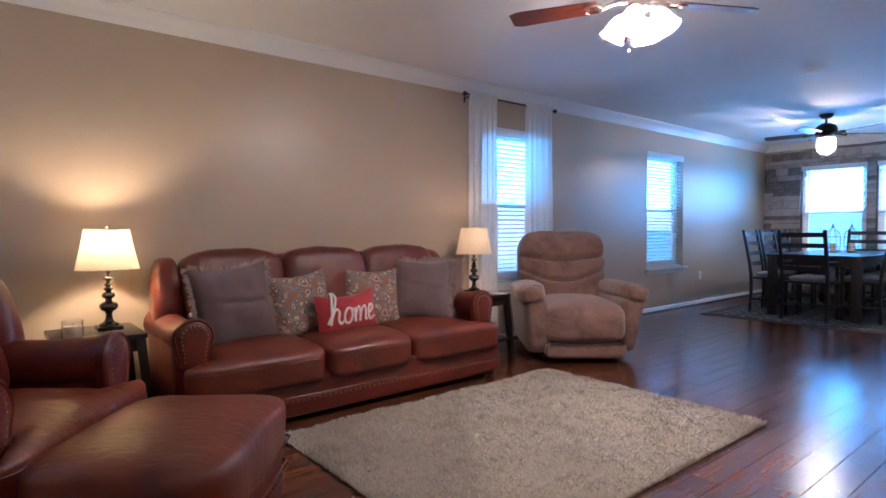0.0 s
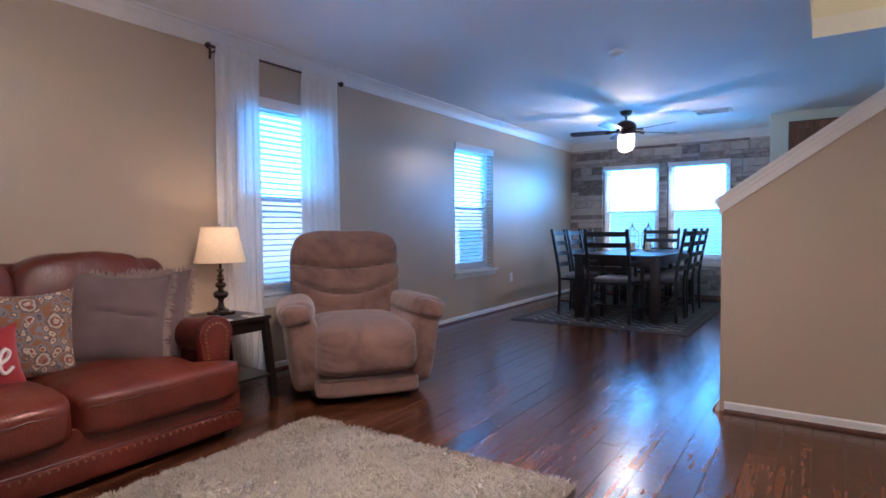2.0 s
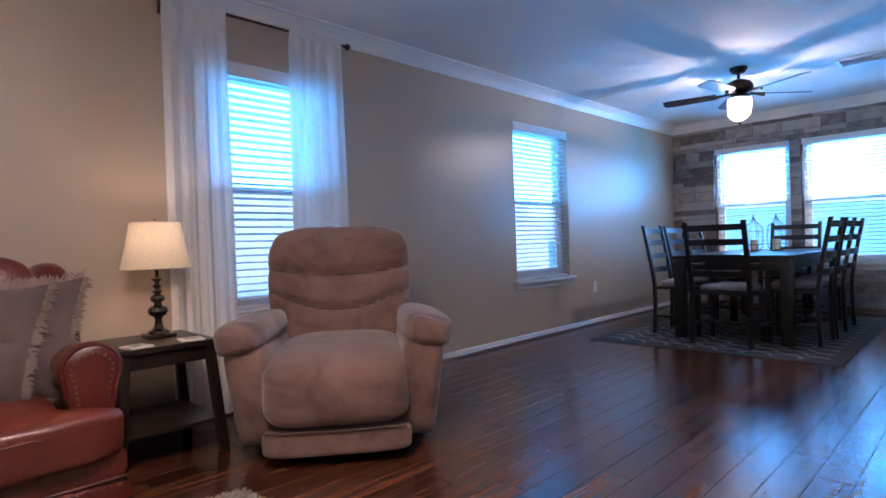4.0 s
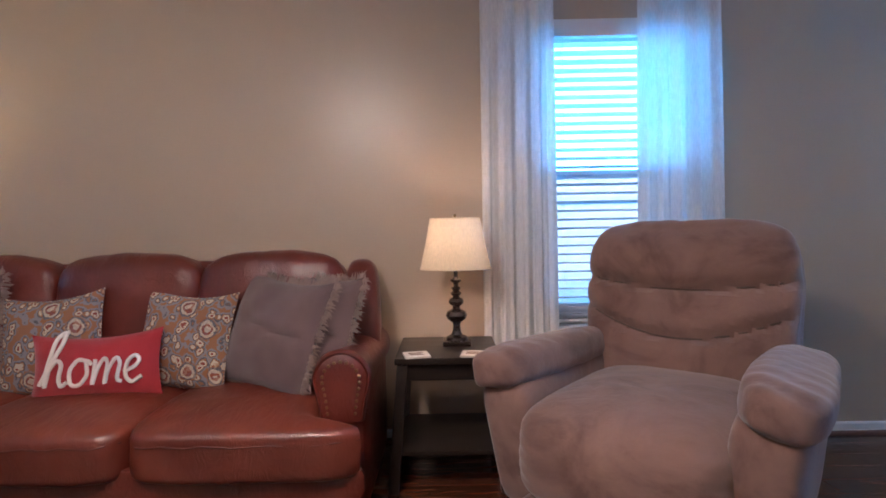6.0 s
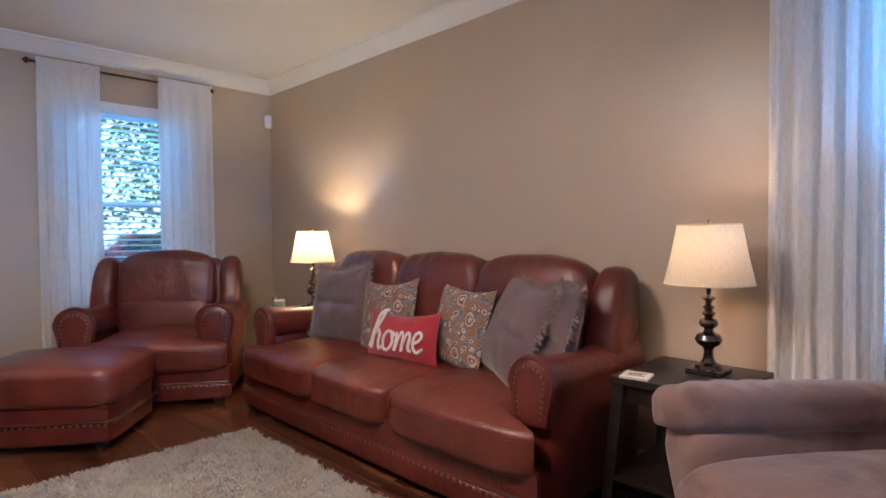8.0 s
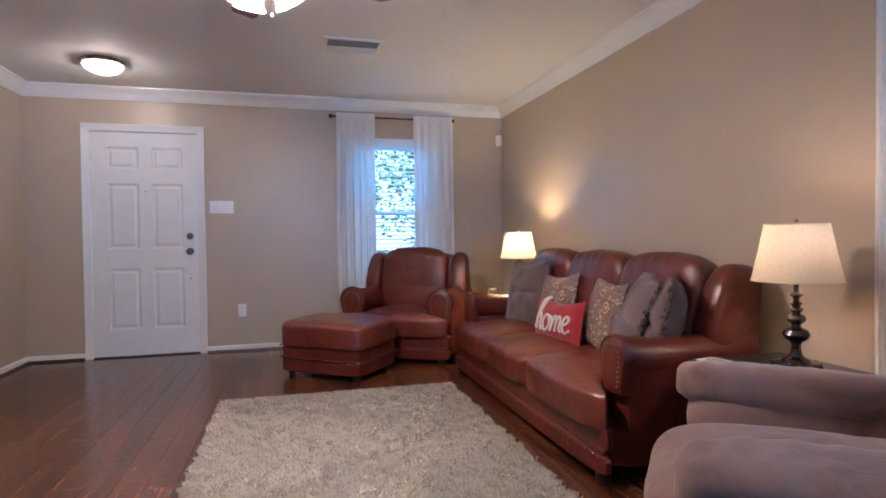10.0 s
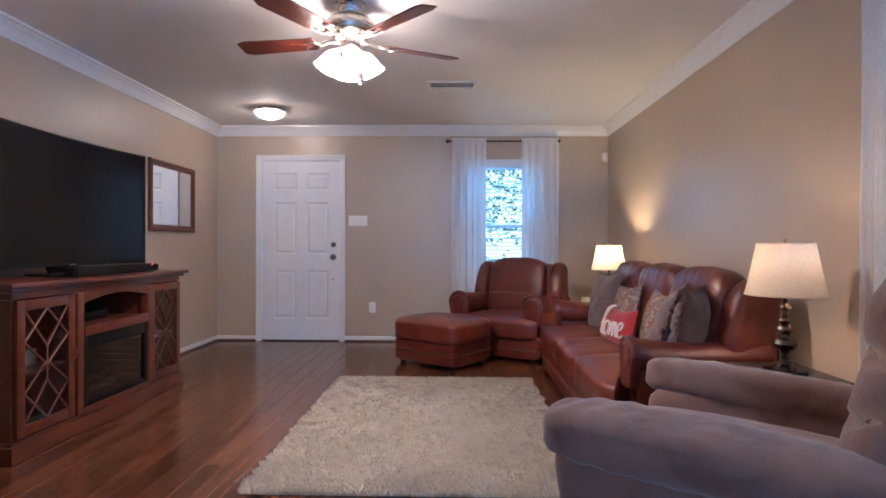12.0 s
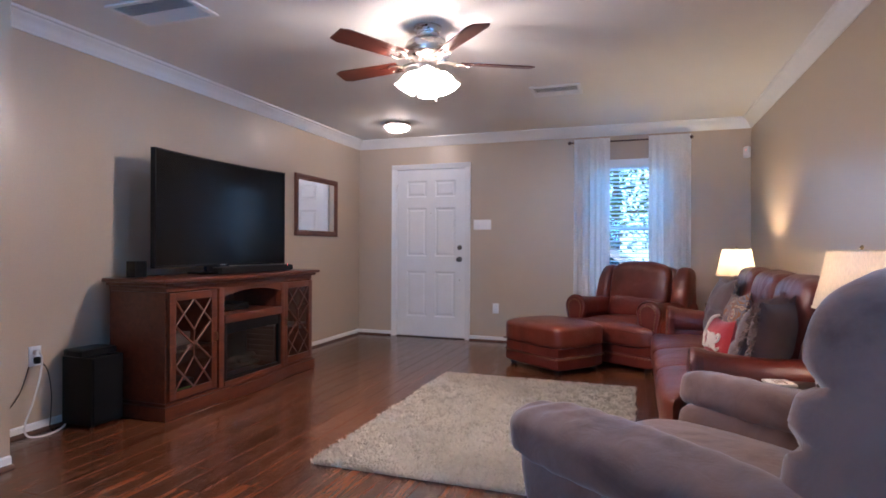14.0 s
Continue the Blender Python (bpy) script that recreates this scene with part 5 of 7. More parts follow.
# ---- shag rug ----
def shag_rug(x0, x1, y0, y1):
    rug = empty("rug", pose((x0 + x1) / 2, (y0 + y1) / 2, 0), label="cream shag rug of long twisted wool pile", category="rug")
    w, d = (x1 - x0) / 2, (y1 - y0) / 2
    part("backing", box(-w + 0.01, w - 0.01, -d + 0.01, d - 0.01, 0.0, 0.013, 0.004), M_RUGBASE, rug)
    rng = np.random.default_rng(5)
    n = 80000
    x, y = rng.uniform(-w, w, n), rng.uniform(-d, d, n)
    cx, cy = np.round(x / 0.045), np.round(y / 0.045)
    lean_a = np.sin(cx * 12.9898 + cy * 78.233) * 43758.5453 % 6.2832 + rng.normal(0, 0.7, n)
    lean = rng.uniform(0.006, 0.026, n)
    hgt = rng.uniform(0.021, 0.029, n) + 0.005 * np.sin(x * 9) * np.cos(y * 8)
    turn = rng.uniform(0, 6.2832, n)
    wd = rng.uniform(0.0022, 0.0042, n)
    ex, ey = np.cos(turn) * wd, np.sin(turn) * wd
    lx, ly = np.cos(lean_a) * lean, np.sin(lean_a) * lean
    z0 = np.full(n, 0.006)
    quads = []
    for f, k, s in ((0, 0.0, 1.0), (0.55, 0.35, 1.0), (1.0, 1.0, 0.45)):
        px, py, pz = x + lx * k, y + ly * k, z0 + hgt * f * (1 - 0.25 * k * lean / 0.026)
        quads += [np.stack([px - ex * s, py - ey * s, pz], 1), np.stack([px + ex * s, py + ey * s, pz], 1)]
    verts = np.stack(quads, 1).reshape(-1, 3)
    b = np.arange(n) * 6
    faces = np.concatenate([np.stack([b, b + 1, b + 3, b + 2], 1), np.stack([b + 2, b + 3, b + 5, b + 4], 1)])
    me = bpy.data.meshes.new("shag")
    me.from_pydata(verts.tolist(), [], faces.tolist())
    me.materials.append(M_RUG)
    p = part("shag", me, None, rug, "twisted cream wool pile")
    tagged(p, kind="stuff")


shag_rug(1.805, 3.935, -2.63, -1.095)


# ---- media cabinet ----
def plan_outline(w, d, bow, n=14, flat=0.27):
    """Plan of the cabinet: straight sides, the middle of the front bowed out."""
    pts = [(w, 0.0), (-w, 0.0), (-w, -d)]
    for i in range(n + 1):
        u = -1 + 2 * i / n
        x = u * w * (1 - 2 * flat + 0.14)
        pts.append((x, -d - bow * (0.5 + 0.5 * math.cos(u * math.pi))))
    pts.append((w, -d))
    return pts


def slab_from(outline, z0, z1, bevel=0.0):
    bm = bmesh.new()
    f = bm.faces.new([bm.verts.new((x, y, z0)) for x, y in outline])
    up = bmesh.ops.extrude_face_region(bm, geom=[f])
    bmesh.ops.translate(bm, vec=(0, 0, z1 - z0), verts=[v for v in up["geom"] if isinstance(v, bmesh.types.BMVert)])
    bmesh.ops.recalc_face_normals(bm, faces=bm.faces)
    if bevel:
        bmesh.ops.bevel(bm, geom=[e for e in bm.edges if abs(e.verts[0].co.z - e.verts[1].co.z) < 1e-5], offset=bevel, segments=2, affect="EDGES", profile=0.6)
    return bm


def media_cabinet(m):
    c = empty("media_cabinet", m, label="cherry media cabinet with glass lattice doors and electric fireplace", category="cabinet")
    w, d, top = 0.825, 0.46, 0.885
    part("plinth", slab_from(plan_outline(w + 0.025, d + 0.025, 0.05), 0.0, 0.085, 0.008), M_CHERRY, c)
    part("plinth_bead", slab_from(plan_outline(w + 0.010, d + 0.010, 0.05), 0.086, 0.105, 0.006), M_CHERRY, c)
    for x0, x1 in ((-w, -w + 0.022), (w - 0.022, w)):
        part("side_panel", box(x0, x1, -d + 0.002, 0, 0.106, 0.80), M_CHERRY, c)
    part("back_panel", box(-w + 0.023, w - 0.023, -0.012, 0, 0.106, 0.80), M_CHERRY, c)
    for x in (-0.36, 0.36):
        part("divider", box(x - 0.011, x + 0.011, -d + 0.02, -0.013, 0.106, 0.80), M_CHERRY, c)
    part("shelf", box(-w + 0.023, -0.372, -d + 0.03, -0.013, 0.40, 0.416), M_CHERRY, c)
    part("shelf", box(0.372, w - 0.023, -d + 0.03, -0.013, 0.40, 0.416), M_CHERRY, c)
    part("frieze", slab_from(plan_outline(w + 0.004, d + 0.004, 0.05), 0.801, 0.835, 0.003), M_CHERRY, c)
    part("cornice", slab_from(plan_outline(w + 0.030, d + 0.030, 0.05), 0.836, 0.858, 0.008), M_CHERRY, c)
    part("top", slab_from(plan_outline(w + 0.060, d + 0.055, 0.055), 0.859, top, 0.008), M_CHERRY, c)
    # middle: shelf with an arched rail above the fire
    sh = bmesh.new()
    box(-0.348, 0.348, -d - 0.02, -0.013, 0.575, 0.600, bm=sh)
    part("shelf", sh, M_CHERRY, c)
    arch = bmesh.new()
    n = 16
    lo, hi = [], []
    for y in (-d - 0.030, -d - 0.010):
        row_lo = [arch.verts.new((-0.348 + 0.696 * i / n, y, 0.735 + 0.042 * math.sin(math.pi * i / n))) for i in range(n + 1)]
        row_hi = [arch.verts.new((-0.348 + 0.696 * i / n, y, 0.800)) for i in range(n + 1)]
        lo.append(row_lo)
        hi.append(row_hi)
    for i in range(n):
        arch.faces.new((lo[0][i], lo[0][i + 1], hi[0][i + 1], hi[0][i]))
        arch.faces.new((lo[1][i], hi[1][i], hi[1][i + 1], lo[1][i + 1]))
        arch.faces.new((lo[0][i], lo[1][i], lo[1][i + 1], lo[0][i + 1]))
    part("arched_rail", arch, M_CHERRY, c)
    for x in (-0.36, 0.36):
        part("pilaster", box(x - 0.026, x + 0.026, -d - 0.034, -d + 0.02, 0.106, 0.80, 0.004), M_CHERRY, c)
    part("rail", box(-0.334, 0.334, -d - 0.042, -d - 0.012, 0.548, 0.606, 0.004), M_CHERRY, c)
    part("rail", box(-0.334, 0.334, -d - 0.042, -d - 0.012, 0.106, 0.135, 0.004), M_CHERRY, c)
    # fireplace insert
    fi = bmesh.new()
    for q in ((-0.334, -0.300, 0.135, 0.548), (0.300, 0.334, 0.135, 0.548), (-0.300, 0.300, 0.135, 0.160), (-0.300, 0.300, 0.470, 0.548)):
        box(q[0], q[1], -d - 0.030, -d - 0.005, q[2], q[3], 0.003, fi)
    fire = part("fireplace_insert", fi, M_BLACK, c, "black electric fireplace insert")
    part("firebox_back", box(-0.300, 0.300, -0.20, -0.19, 0.16, 0.47), M_DARK, fire)
    for sx in (-1, 1):
        for i in range(7):
            part("fire_brick", box(-0.001, 0.012, -d - 0.002, -0.20, 0, 0.040, 0.002), M_FIREBRICK, fire, m=pose(sx * 0.287 - (0.011 if sx > 0 else 0), 0, 0.162 + i * 0.0435))
    rnd = random.Random(4)
    for i in range(6):
        a = rnd.uniform(-0.5, 0.5)
        x, y, z = -0.2 + i * 0.08, -0.30 + rnd.uniform(-0.03, 0.03), 0.185 + 0.03 * (i % 2)
        ln = rnd.uniform(0.07, 0.12)
        part("log", tube([(x - ln * math.cos(a), y - ln * math.sin(a) * 0.4, z), (x, y, z + 0.006), (x + ln * math.cos(a), y + ln * math.sin(a) * 0.4, z - 0.004)], [0.02, 0.026, 0.017], 9), M_LOG, fire)
    part("ember_bed", rounded(0.56, 0.16, 0.03, 3, 8, wrinkle=0.004), M_LOG, fire, m=pose(0, -0.30, 0.170))
    part("fire_glass", box(-0.300, 0.300, -d - 0.018, -d - 0.015, 0.16, 0.47), M_CLEAR, fire, "clear glass front", smooth=None)
    # glazed doors with a lattice of crossing bars
    for sx in (-1, 1):
        x0, x1 = (-0.812, -0.392) if sx < 0 else (0.392, 0.812)
        z0, z1, y0, y1 = 0.115, 0.795, -d - 0.022, -d - 0.001
        f = bmesh.new()
        s = 0.052
        for q in ((x0, x0 + s, z0, z1), (x1 - s, x1, z0, z1), (x0 + s, x1 - s, z0, z0 + s), (x0 + s, x1 - s, z1 - s, z1)):
            box(q[0], q[1], y0, y1, q[2], q[3], 0.003, f)
        door = part("door", f, M_CHERRY, c)
        part("glass", box(x0 + s - 0.004, x1 - s + 0.004, y0 + 0.013, y0 + 0.016, z0 + s - 0.004, z1 - s + 0.004), M_CLEAR, door, "clear glass pane", smooth=None)
        a0, a1, b0, b1 = x0 + s, x1 - s, z0 + s, z1 - s
        mx, mz, yy = (a0 + a1) / 2, (b0 + b1) / 2, y0 + 0.008
        lines = [((mx, b1), (a0, b1 - 0.16)), ((mx, b1), (a1, b1 - 0.16)), ((a0, b1), (mx, b1 - 0.20)), ((a1, b1), (mx, b1 - 0.20)), ((mx, b1 - 0.20), (mx, b0 + 0.20)), ((a0, b1 - 0.16), (mx, b1 - 0.30)), ((a1, b1 - 0.16), (mx, b1 - 0.30)),
                 ((mx, b0), (a0, b0 + 0.16)), ((mx, b0), (a1, b0 + 0.16)), ((a0, b0), (mx, b0 + 0.20)), ((a1, b0), (mx, b0 + 0.20)), ((a0, b0 + 0.16), (mx, b0 + 0.30)), ((a1, b0 + 0.16), (mx, b0 + 0.30))]
        for (ax, az), (bx, bz) in lines:
            part("muntin", tube([(ax, yy, az), (bx, yy, bz)], 0.0068, 6), M_CHERRY, door)
        kx = x1 - 0.022 if sx < 0 else x0 + 0.022
        part("door_handle", tube([(kx, y0, 0.50), (kx, y0 - 0.018, 0.494), (kx, y0 - 0.024, 0.47), (kx, y0 - 0.018, 0.446), (kx, y0, 0.44)], 0.0045, 8), M_BRASS, door, "small brass pull")
    return c


CAB = pose(2.81, -4.32, 0, 0, 0, 180)
media_cabinet(CAB)
CAB_TOP = 0.885
# things inside and on the cabinet
box_m = CAB @ pose(-0.56, -0.24, 0.4162)
thing("storage_box", box(-0.10, 0.10, -0.07, 0.07, 0, 0.085, 0.004), M_PAPER, "white cardboard box on the cabinet shelf", "box", box_m)
thing("storage_box", box(-0.11, 0.11, -0.08, 0.08, 0, 0.022, 0.002), M_GREENBOX, "flat green case on the cabinet floor shelf", "box", CAB @ pose(-0.57, -0.24, 0.1060))
thing("game_console", rounded(0.26, 0.22, 0.055, 10, 5), M_BLACK, "black game console on the cabinet floor", "console", CAB @ pose(-0.56, -0.22, 0.1565))
rc = empty("cable_box", CAB @ pose(-0.06, -0.22, 0.600), label="black cable box on the open shelf", category="cable box")
part("case", box(-0.17, 0.17, -0.13, 0.13, 0.004, 0.058, 0.004), M_BLACK, rc)
part("front_panel", box(-0.165, 0.165, -0.134, -0.131, 0.008, 0.054), M_SCREEN, rc)
for q in (-0.14, 0.14):
    part("foot", lathe([(0, 0), (0.012, 0), (0.012, 0.004), (0, 0.004)], 10), M_BLACK, rc, m=pose(q, -0.1, 0))


def curved_slab(x0, x1, y0, y1, z0, z1, bow, half, n=20):
    """A flat slab bent about an upright axis, its ends brought forward (-y)."""
    bm = bmesh.new()
    rings = []
    for i in range(n + 1):
        x = x0 + (x1 - x0) * i / n
        dy = -bow * (x / half) ** 2
        rings.append([bm.verts.new((x, y + dy, z)) for y, z in ((y0, z0), (y1, z0), (y1, z1), (y0, z1))])
    for a, b in zip(rings, rings[1:]):
        for k in range(4):
            bm.faces.new((a[k], b[k], b[(k + 1) % 4], a[(k + 1) % 4]))
    bm.faces.new(rings[0])
    bm.faces.new(rings[-1][::-1])
    bmesh.ops.recalc_face_normals(bm, faces=bm.faces)
    return bm


def television(m):
    t = empty("television", m, label="large black curved screen television on the media cabinet", category="television")
    w, z0, z1, bow = 0.690, 0.055, 0.862, 0.060
    part("housing", curved_slab(-w, w, -0.014, 0.022, z0, z1, bow, w), M_BLACK, t)
    part("housing_back", rounded(0.9, 0.06, 0.5, 6, 6), M_BLACK, t, m=pose(0, 0.042, 0.40))
    part("screen", curved_slab(-w + 0.010, w - 0.010, -0.0165, -0.0143, z0 + 0.018, z1 - 0.010, bow * (1 - 0.010 / w) ** 2, w - 0.010), M_SCREEN, t, "glossy dark screen")
    fr = curved_slab(-w, w, -0.020, -0.0142, z1 - 0.009, z1, bow, w)
    join(fr, curved_slab(-w, w, -0.020, -0.0142, z0, z0 + 0.017, bow, w))
    for x in (-w, w - 0.008):
        box(x, x + 0.008, -0.020 - bow, -0.012 - bow, z0 + 0.017, z1 - 0.009, bm=fr)
    part("bezel", fr, M_BLACK, t)
    part("maker_plate", box(-0.03, 0.03, -0.0212, -0.0202, z0 + 0.005, z0 + 0.011), M_NICKEL, t, smooth=None)
    part("pedestal", slab_from([(-0.34, -0.14), (-0.30, -0.155), (0.30, -0.155), (0.34, -0.14), (0.24, 0.10), (-0.24, 0.10)], 0.0, 0.012, 0.003), M_BLACK, t)
    part("neck", rounded(0.24, 0.05, 0.14, 6, 6), M_BLACK, t, m=pose(0, 0.045, 0.075))
    return t


television(pose(2.795, -4.155, CAB_TOP, 0, 0, 180 - 2))
sb = empty("soundbar", pose(2.66, -3.935, CAB_TOP, 0, 0, 180), label="long black soundbar before the television", category="soundbar")
part("cabinet", rounded(0.92, 0.085, 0.060, 8, 6), M_BLACK, sb, m=pose(0, 0, 0.0302))
part("grille", box(-0.44, 0.44, -0.0435, -0.0405, 0.010, 0.050), M_CLOTHBLACK, sb)
part("standby_light", ball(0.0028, 8, 5), M_LED, sb, "red standby light", m=pose(0.36, -0.0445, 0.052))
sp = empty("satellite_speaker", pose(3.54, -4.20, CAB_TOP, 0, 0, 172), label="small black satellite speaker on the cabinet", category="speaker")
part("cabinet", box(-0.042, 0.042, -0.045, 0.045, 0, 0.105, 0.005), M_BLACK, sp)
part("grille", box(-0.036, 0.036, -0.048, -0.0455, 0.006, 0.099), M_CLOTHBLACK, sp)

sub = empty("subwoofer", pose(3.80, -4.26, 0, 0, 0, 180), label="black boxy subwoofer on the floor", category="subwoofer")
part("cabinet", box(-0.11, 0.11, -0.12, 0.12, 0.012, 0.42, 0.006), M_BLACK, sub)
part("grille", box(-0.10, 0.10, -0.126, -0.121, 0.022, 0.41, 0.002), M_CLOTHBLACK, sub)
for sx in (-0.09, 0.09):
    for sy in (-0.10, 0.10):
        part("foot", lathe([(0, 0), (0.014, 0), (0.014, 0.012), (0, 0.012)], 10), M_BLACK, sub, m=pose(sx, sy, 0))
rt = empty("router", pose(3.81, -4.27, 0.42, 0, 0, 176), label="flat black router on top of the subwoofer", category="router")
part("case", rounded(0.24, 0.18, 0.045, 9, 5), M_BLACK, rt, m=pose(0, 0, 0.0232))


def outlet(m, label="white double wall outlet", plugs=False):
    o = empty("wall_outlet", m, label=label, category="outlet", group="wall outlets")
    part("plate", box(-0.036, 0.036, -0.006, -0.0005, -0.058, 0.058, 0.002), M_PLATE, o)
    for z in (-0.02, 0.02):
        part("socket", rounded(0.034, 0.004, 0.028, 4, 5), M_PLATE, o, m=pose(0, -0.007, z))
        sl = bmesh.new()
        for x in (-0.0065, 0.0065):
            box(x - 0.001, x + 0.001, -0.0098, -0.009, z - 0.001, z + 0.008, bm=sl)
        part("slots", sl, M_DARK, o, smooth=None)
    return o


outlet(ROT_W @ pose(-2.635, 0, 0.385))
outlet(pose(8.52, 0, 0.41))
outlet(pose(4.055, SOUTH, 0.445, 0, 0, 180), "white double wall outlet with plugged cords")
outlet(pose(1.62, SOUTH, 0.36, 0, 0, 180))
plug = thing("plug", rounded(0.034, 0.03, 0.04, 5, 5), M_BLACK, "black plug in the wall outlet", "plug", pose(4.055, SOUTH + 0.026, 0.422))
white = empty("power_cord", pose(0, 0, 0), label="white extension cord hanging to the floor", category="cord")
part("plug", rounded(0.030, 0.034, 0.030, 5, 5), M_CORD, white, m=pose(4.058, SOUTH + 0.028, 0.470))
pts = [(4.058, SOUTH + 0.045, 0.468), (4.06, SOUTH + 0.07, 0.44), (4.075, SOUTH + 0.075, 0.33), (4.12, SOUTH + 0.08, 0.19), (4.17, SOUTH + 0.09, 0.08), (4.165, SOUTH + 0.11, 0.022), (4.10, SOUTH + 0.135, 0.008), (4.00, SOUTH + 0.12, 0.008), (3.90, SOUTH + 0.05, 0.008)]


part("cable", tube(smooth_path(pts), 0.0052, 7), M_CORD, white)
thing("power_cord", tube(smooth_path([(4.052, SOUTH + 0.04, 0.42), (4.02, SOUTH + 0.06, 0.36), (3.99, SOUTH + 0.05, 0.22), (4.0, SOUTH + 0.06, 0.10), (4.02, SOUTH + 0.09, 0.009), (3.93, SOUTH + 0.10, 0.006), (3.90, SOUTH + 0.09, 0.006)]), 0.003, 6), M_BLACK, "thin black power cord by the subwoofer", "cord", smooth=180)
thing("power_cord", tube(smooth_path([(4.09, SOUTH + 0.006, 0.39), (4.15, SOUTH + 0.012, 0.24), (4.26, SOUTH + 0.012, 0.12), (4.36, SOUTH + 0.016, 0.066)]), 0.0022, 6), M_BLACK, "thin dark wire along the wall", "cord", smooth=180)


def wall_mirror():
    m = pose(1.007, SOUTH, 1.529, 0, 0, 180)
    mir = empty("mirror", m, label="rectangular mirror in a reddish wooden frame", category="mirror")
    w, h, f = 0.423, 0.322, 0.058
    fr = bmesh.new()
    prof = ((0.0, 0.0), (0.0, -0.022), (0.010, -0.030), (0.022, -0.026), (0.034, -0.030), (0.050, -0.016), (f, -0.012), (f, 0.0))
    rings = [[fr.verts.new((sx * (w - i), y, sz * (h - i))) for sx, sz in ((-1, -1), (1, -1), (1, 1), (-1, 1))] for i, y in prof]
    for a, b in zip(rings, rings[1:]):
        for k in range(4):
            fr.faces.new((a[k], a[(k + 1) % 4], b[(k + 1) % 4], b[k]))
    bmesh.ops.recalc_face_normals(fr, faces=fr.faces)
    part("frame", fr, M_CHERRY, mir, smooth=50)
    part("glass", box(-w + f - 0.004, w - f + 0.004, -0.010, -0.004, -h + f - 0.004, h - f + 0.004), M_MIRROR, mir, "silvered mirror glass", smooth=None)


wall_mirror()

sw_plate = empty("light_switch", ROT_W @ pose(-2.801, 0, 1.36), label="white four gang light switch plate beside the door", category="switch")
part("plate", box(-0.105, 0.105, -0.006, -0.0005, -0.058, 0.058, 0.002), M_PLATE, sw_plate)
for i in range(4):
    part("toggle", box(-0.005, 0.005, -0.016, -0.006, -0.010, 0.012, 0.002), M_TRIM, sw_plate, m=pose(-0.069 + i * 0.046, 0, 0, 12, 0, 0))
sn = empty("motion_sensor", pose(0.047, -0.047, 2.065, 0, 0, 45), label="white corner motion detector", category="sensor")
part("housing", rounded(0.062, 0.045, 0.115, 6, 8), M_PLATE, sn)
part("lens", rounded(0.045, 0.012, 0.04, 4, 6), M_VINYL, sn, m=pose(0, -0.022, -0.018))
part("indicator", ball(0.003, 8, 5), M_LED, sn, m=pose(0, -0.0225, 0.022))


# ---- ceiling fittings ----
def vent(name, m, w, d, label, slats=11):
    v = empty(name, m, label=label, category="air vent")
    f = bmesh.new()
    t = 0.028
    for q in ((-w, w, -d, -d + t), (-w, w, d - t, d), (-w, -w + t, -d + t, d - t), (w - t, w, -d + t, d - t)):
        box(q[0], q[1], q[2], q[3], -0.012, -0.001, 0.003, f)
    part("frame", f, M_PLATE, v)
    part("backing", box(-w + t, w - t, -d + t, d - t, -0.003, -0.001), M_DARK, v, smooth=None)
    sl = mesh_of("slat", box(-w + t, w - t, -0.0042, 0.0042, -0.0006, 0.0006), M_PLATE)
    for i in range(slats):
        y = -d + t + (2 * d - 2 * t) * (i + 0.5) / slats
        part("slat", sl, None, v, m=pose(0, y, -0.0085, 38 if i < slats / 2 else -38, 0, 0))


vent("ceiling_vent", pose(1.60, -1.735, CEIL, 0, 0, 90), 0.205, 0.15, "white louvred ceiling air register")
vent("ceiling_vent", pose(9.02, -2.38, CEIL, 0, 0, 90), 0.20, 0.14, "white louvred ceiling air register")
vent("return_vent", pose(3.90, -3.62, CEIL, 0, 0, 90), 0.26, 0.15, "white slatted ceiling return air grille", 26)
sm = empty("smoke_detector", pose(6.12, -2.13, CEIL), label="round white smoke detector on the ceiling", category="smoke detector")
part("base", lathe([(0, -0.001), (0.066, -0.001), (0.066, -0.010), (0.055, -0.013), (0, -0.013)][::-1], 28), M_PLATE, sm)
part("cover", lathe([(0.052, -0.013), (0.056, -0.018), (0.050, -0.034), (0.034, -0.040), (0, -0.041)][::-1], 28), M_VINYL, sm)

fl = empty("flush_light", pose(0.818, -3.536, CEIL), label="lit flush ceiling light with bowl glass", category="ceiling light")
part("pan", lathe([(0.0, -0.001), (0.150, -0.001), (0.158, -0.012), (0.150, -0.026), (0.138, -0.030), (0.0, -0.030)][::-1], 32), M_NICKEL, fl, "brushed nickel pan")
M_RIBBED = cloth_shade("ribbed_glass", (0.94, 0.93, 0.90), 0.75, see=0.78, weave=8)
M_OPAL = cloth_shade("opal_glass", (0.92, 0.90, 0.86), 0.72, see=0.10, weave=8)
part("bowl", lathe([(0.134, -0.0305), (0.132, -0.045), (0.112, -0.068), (0.075, -0.084), (0.035, -0.091), (0.0, -0.092)], 32), M_OPAL, fl, "frosted glass bowl")
lamp("flush_bulb_light", "POINT", pose(0.818, -3.536, CEIL - 0.058), 54, (1.0, 0.82, 0.64), radius=0.02)


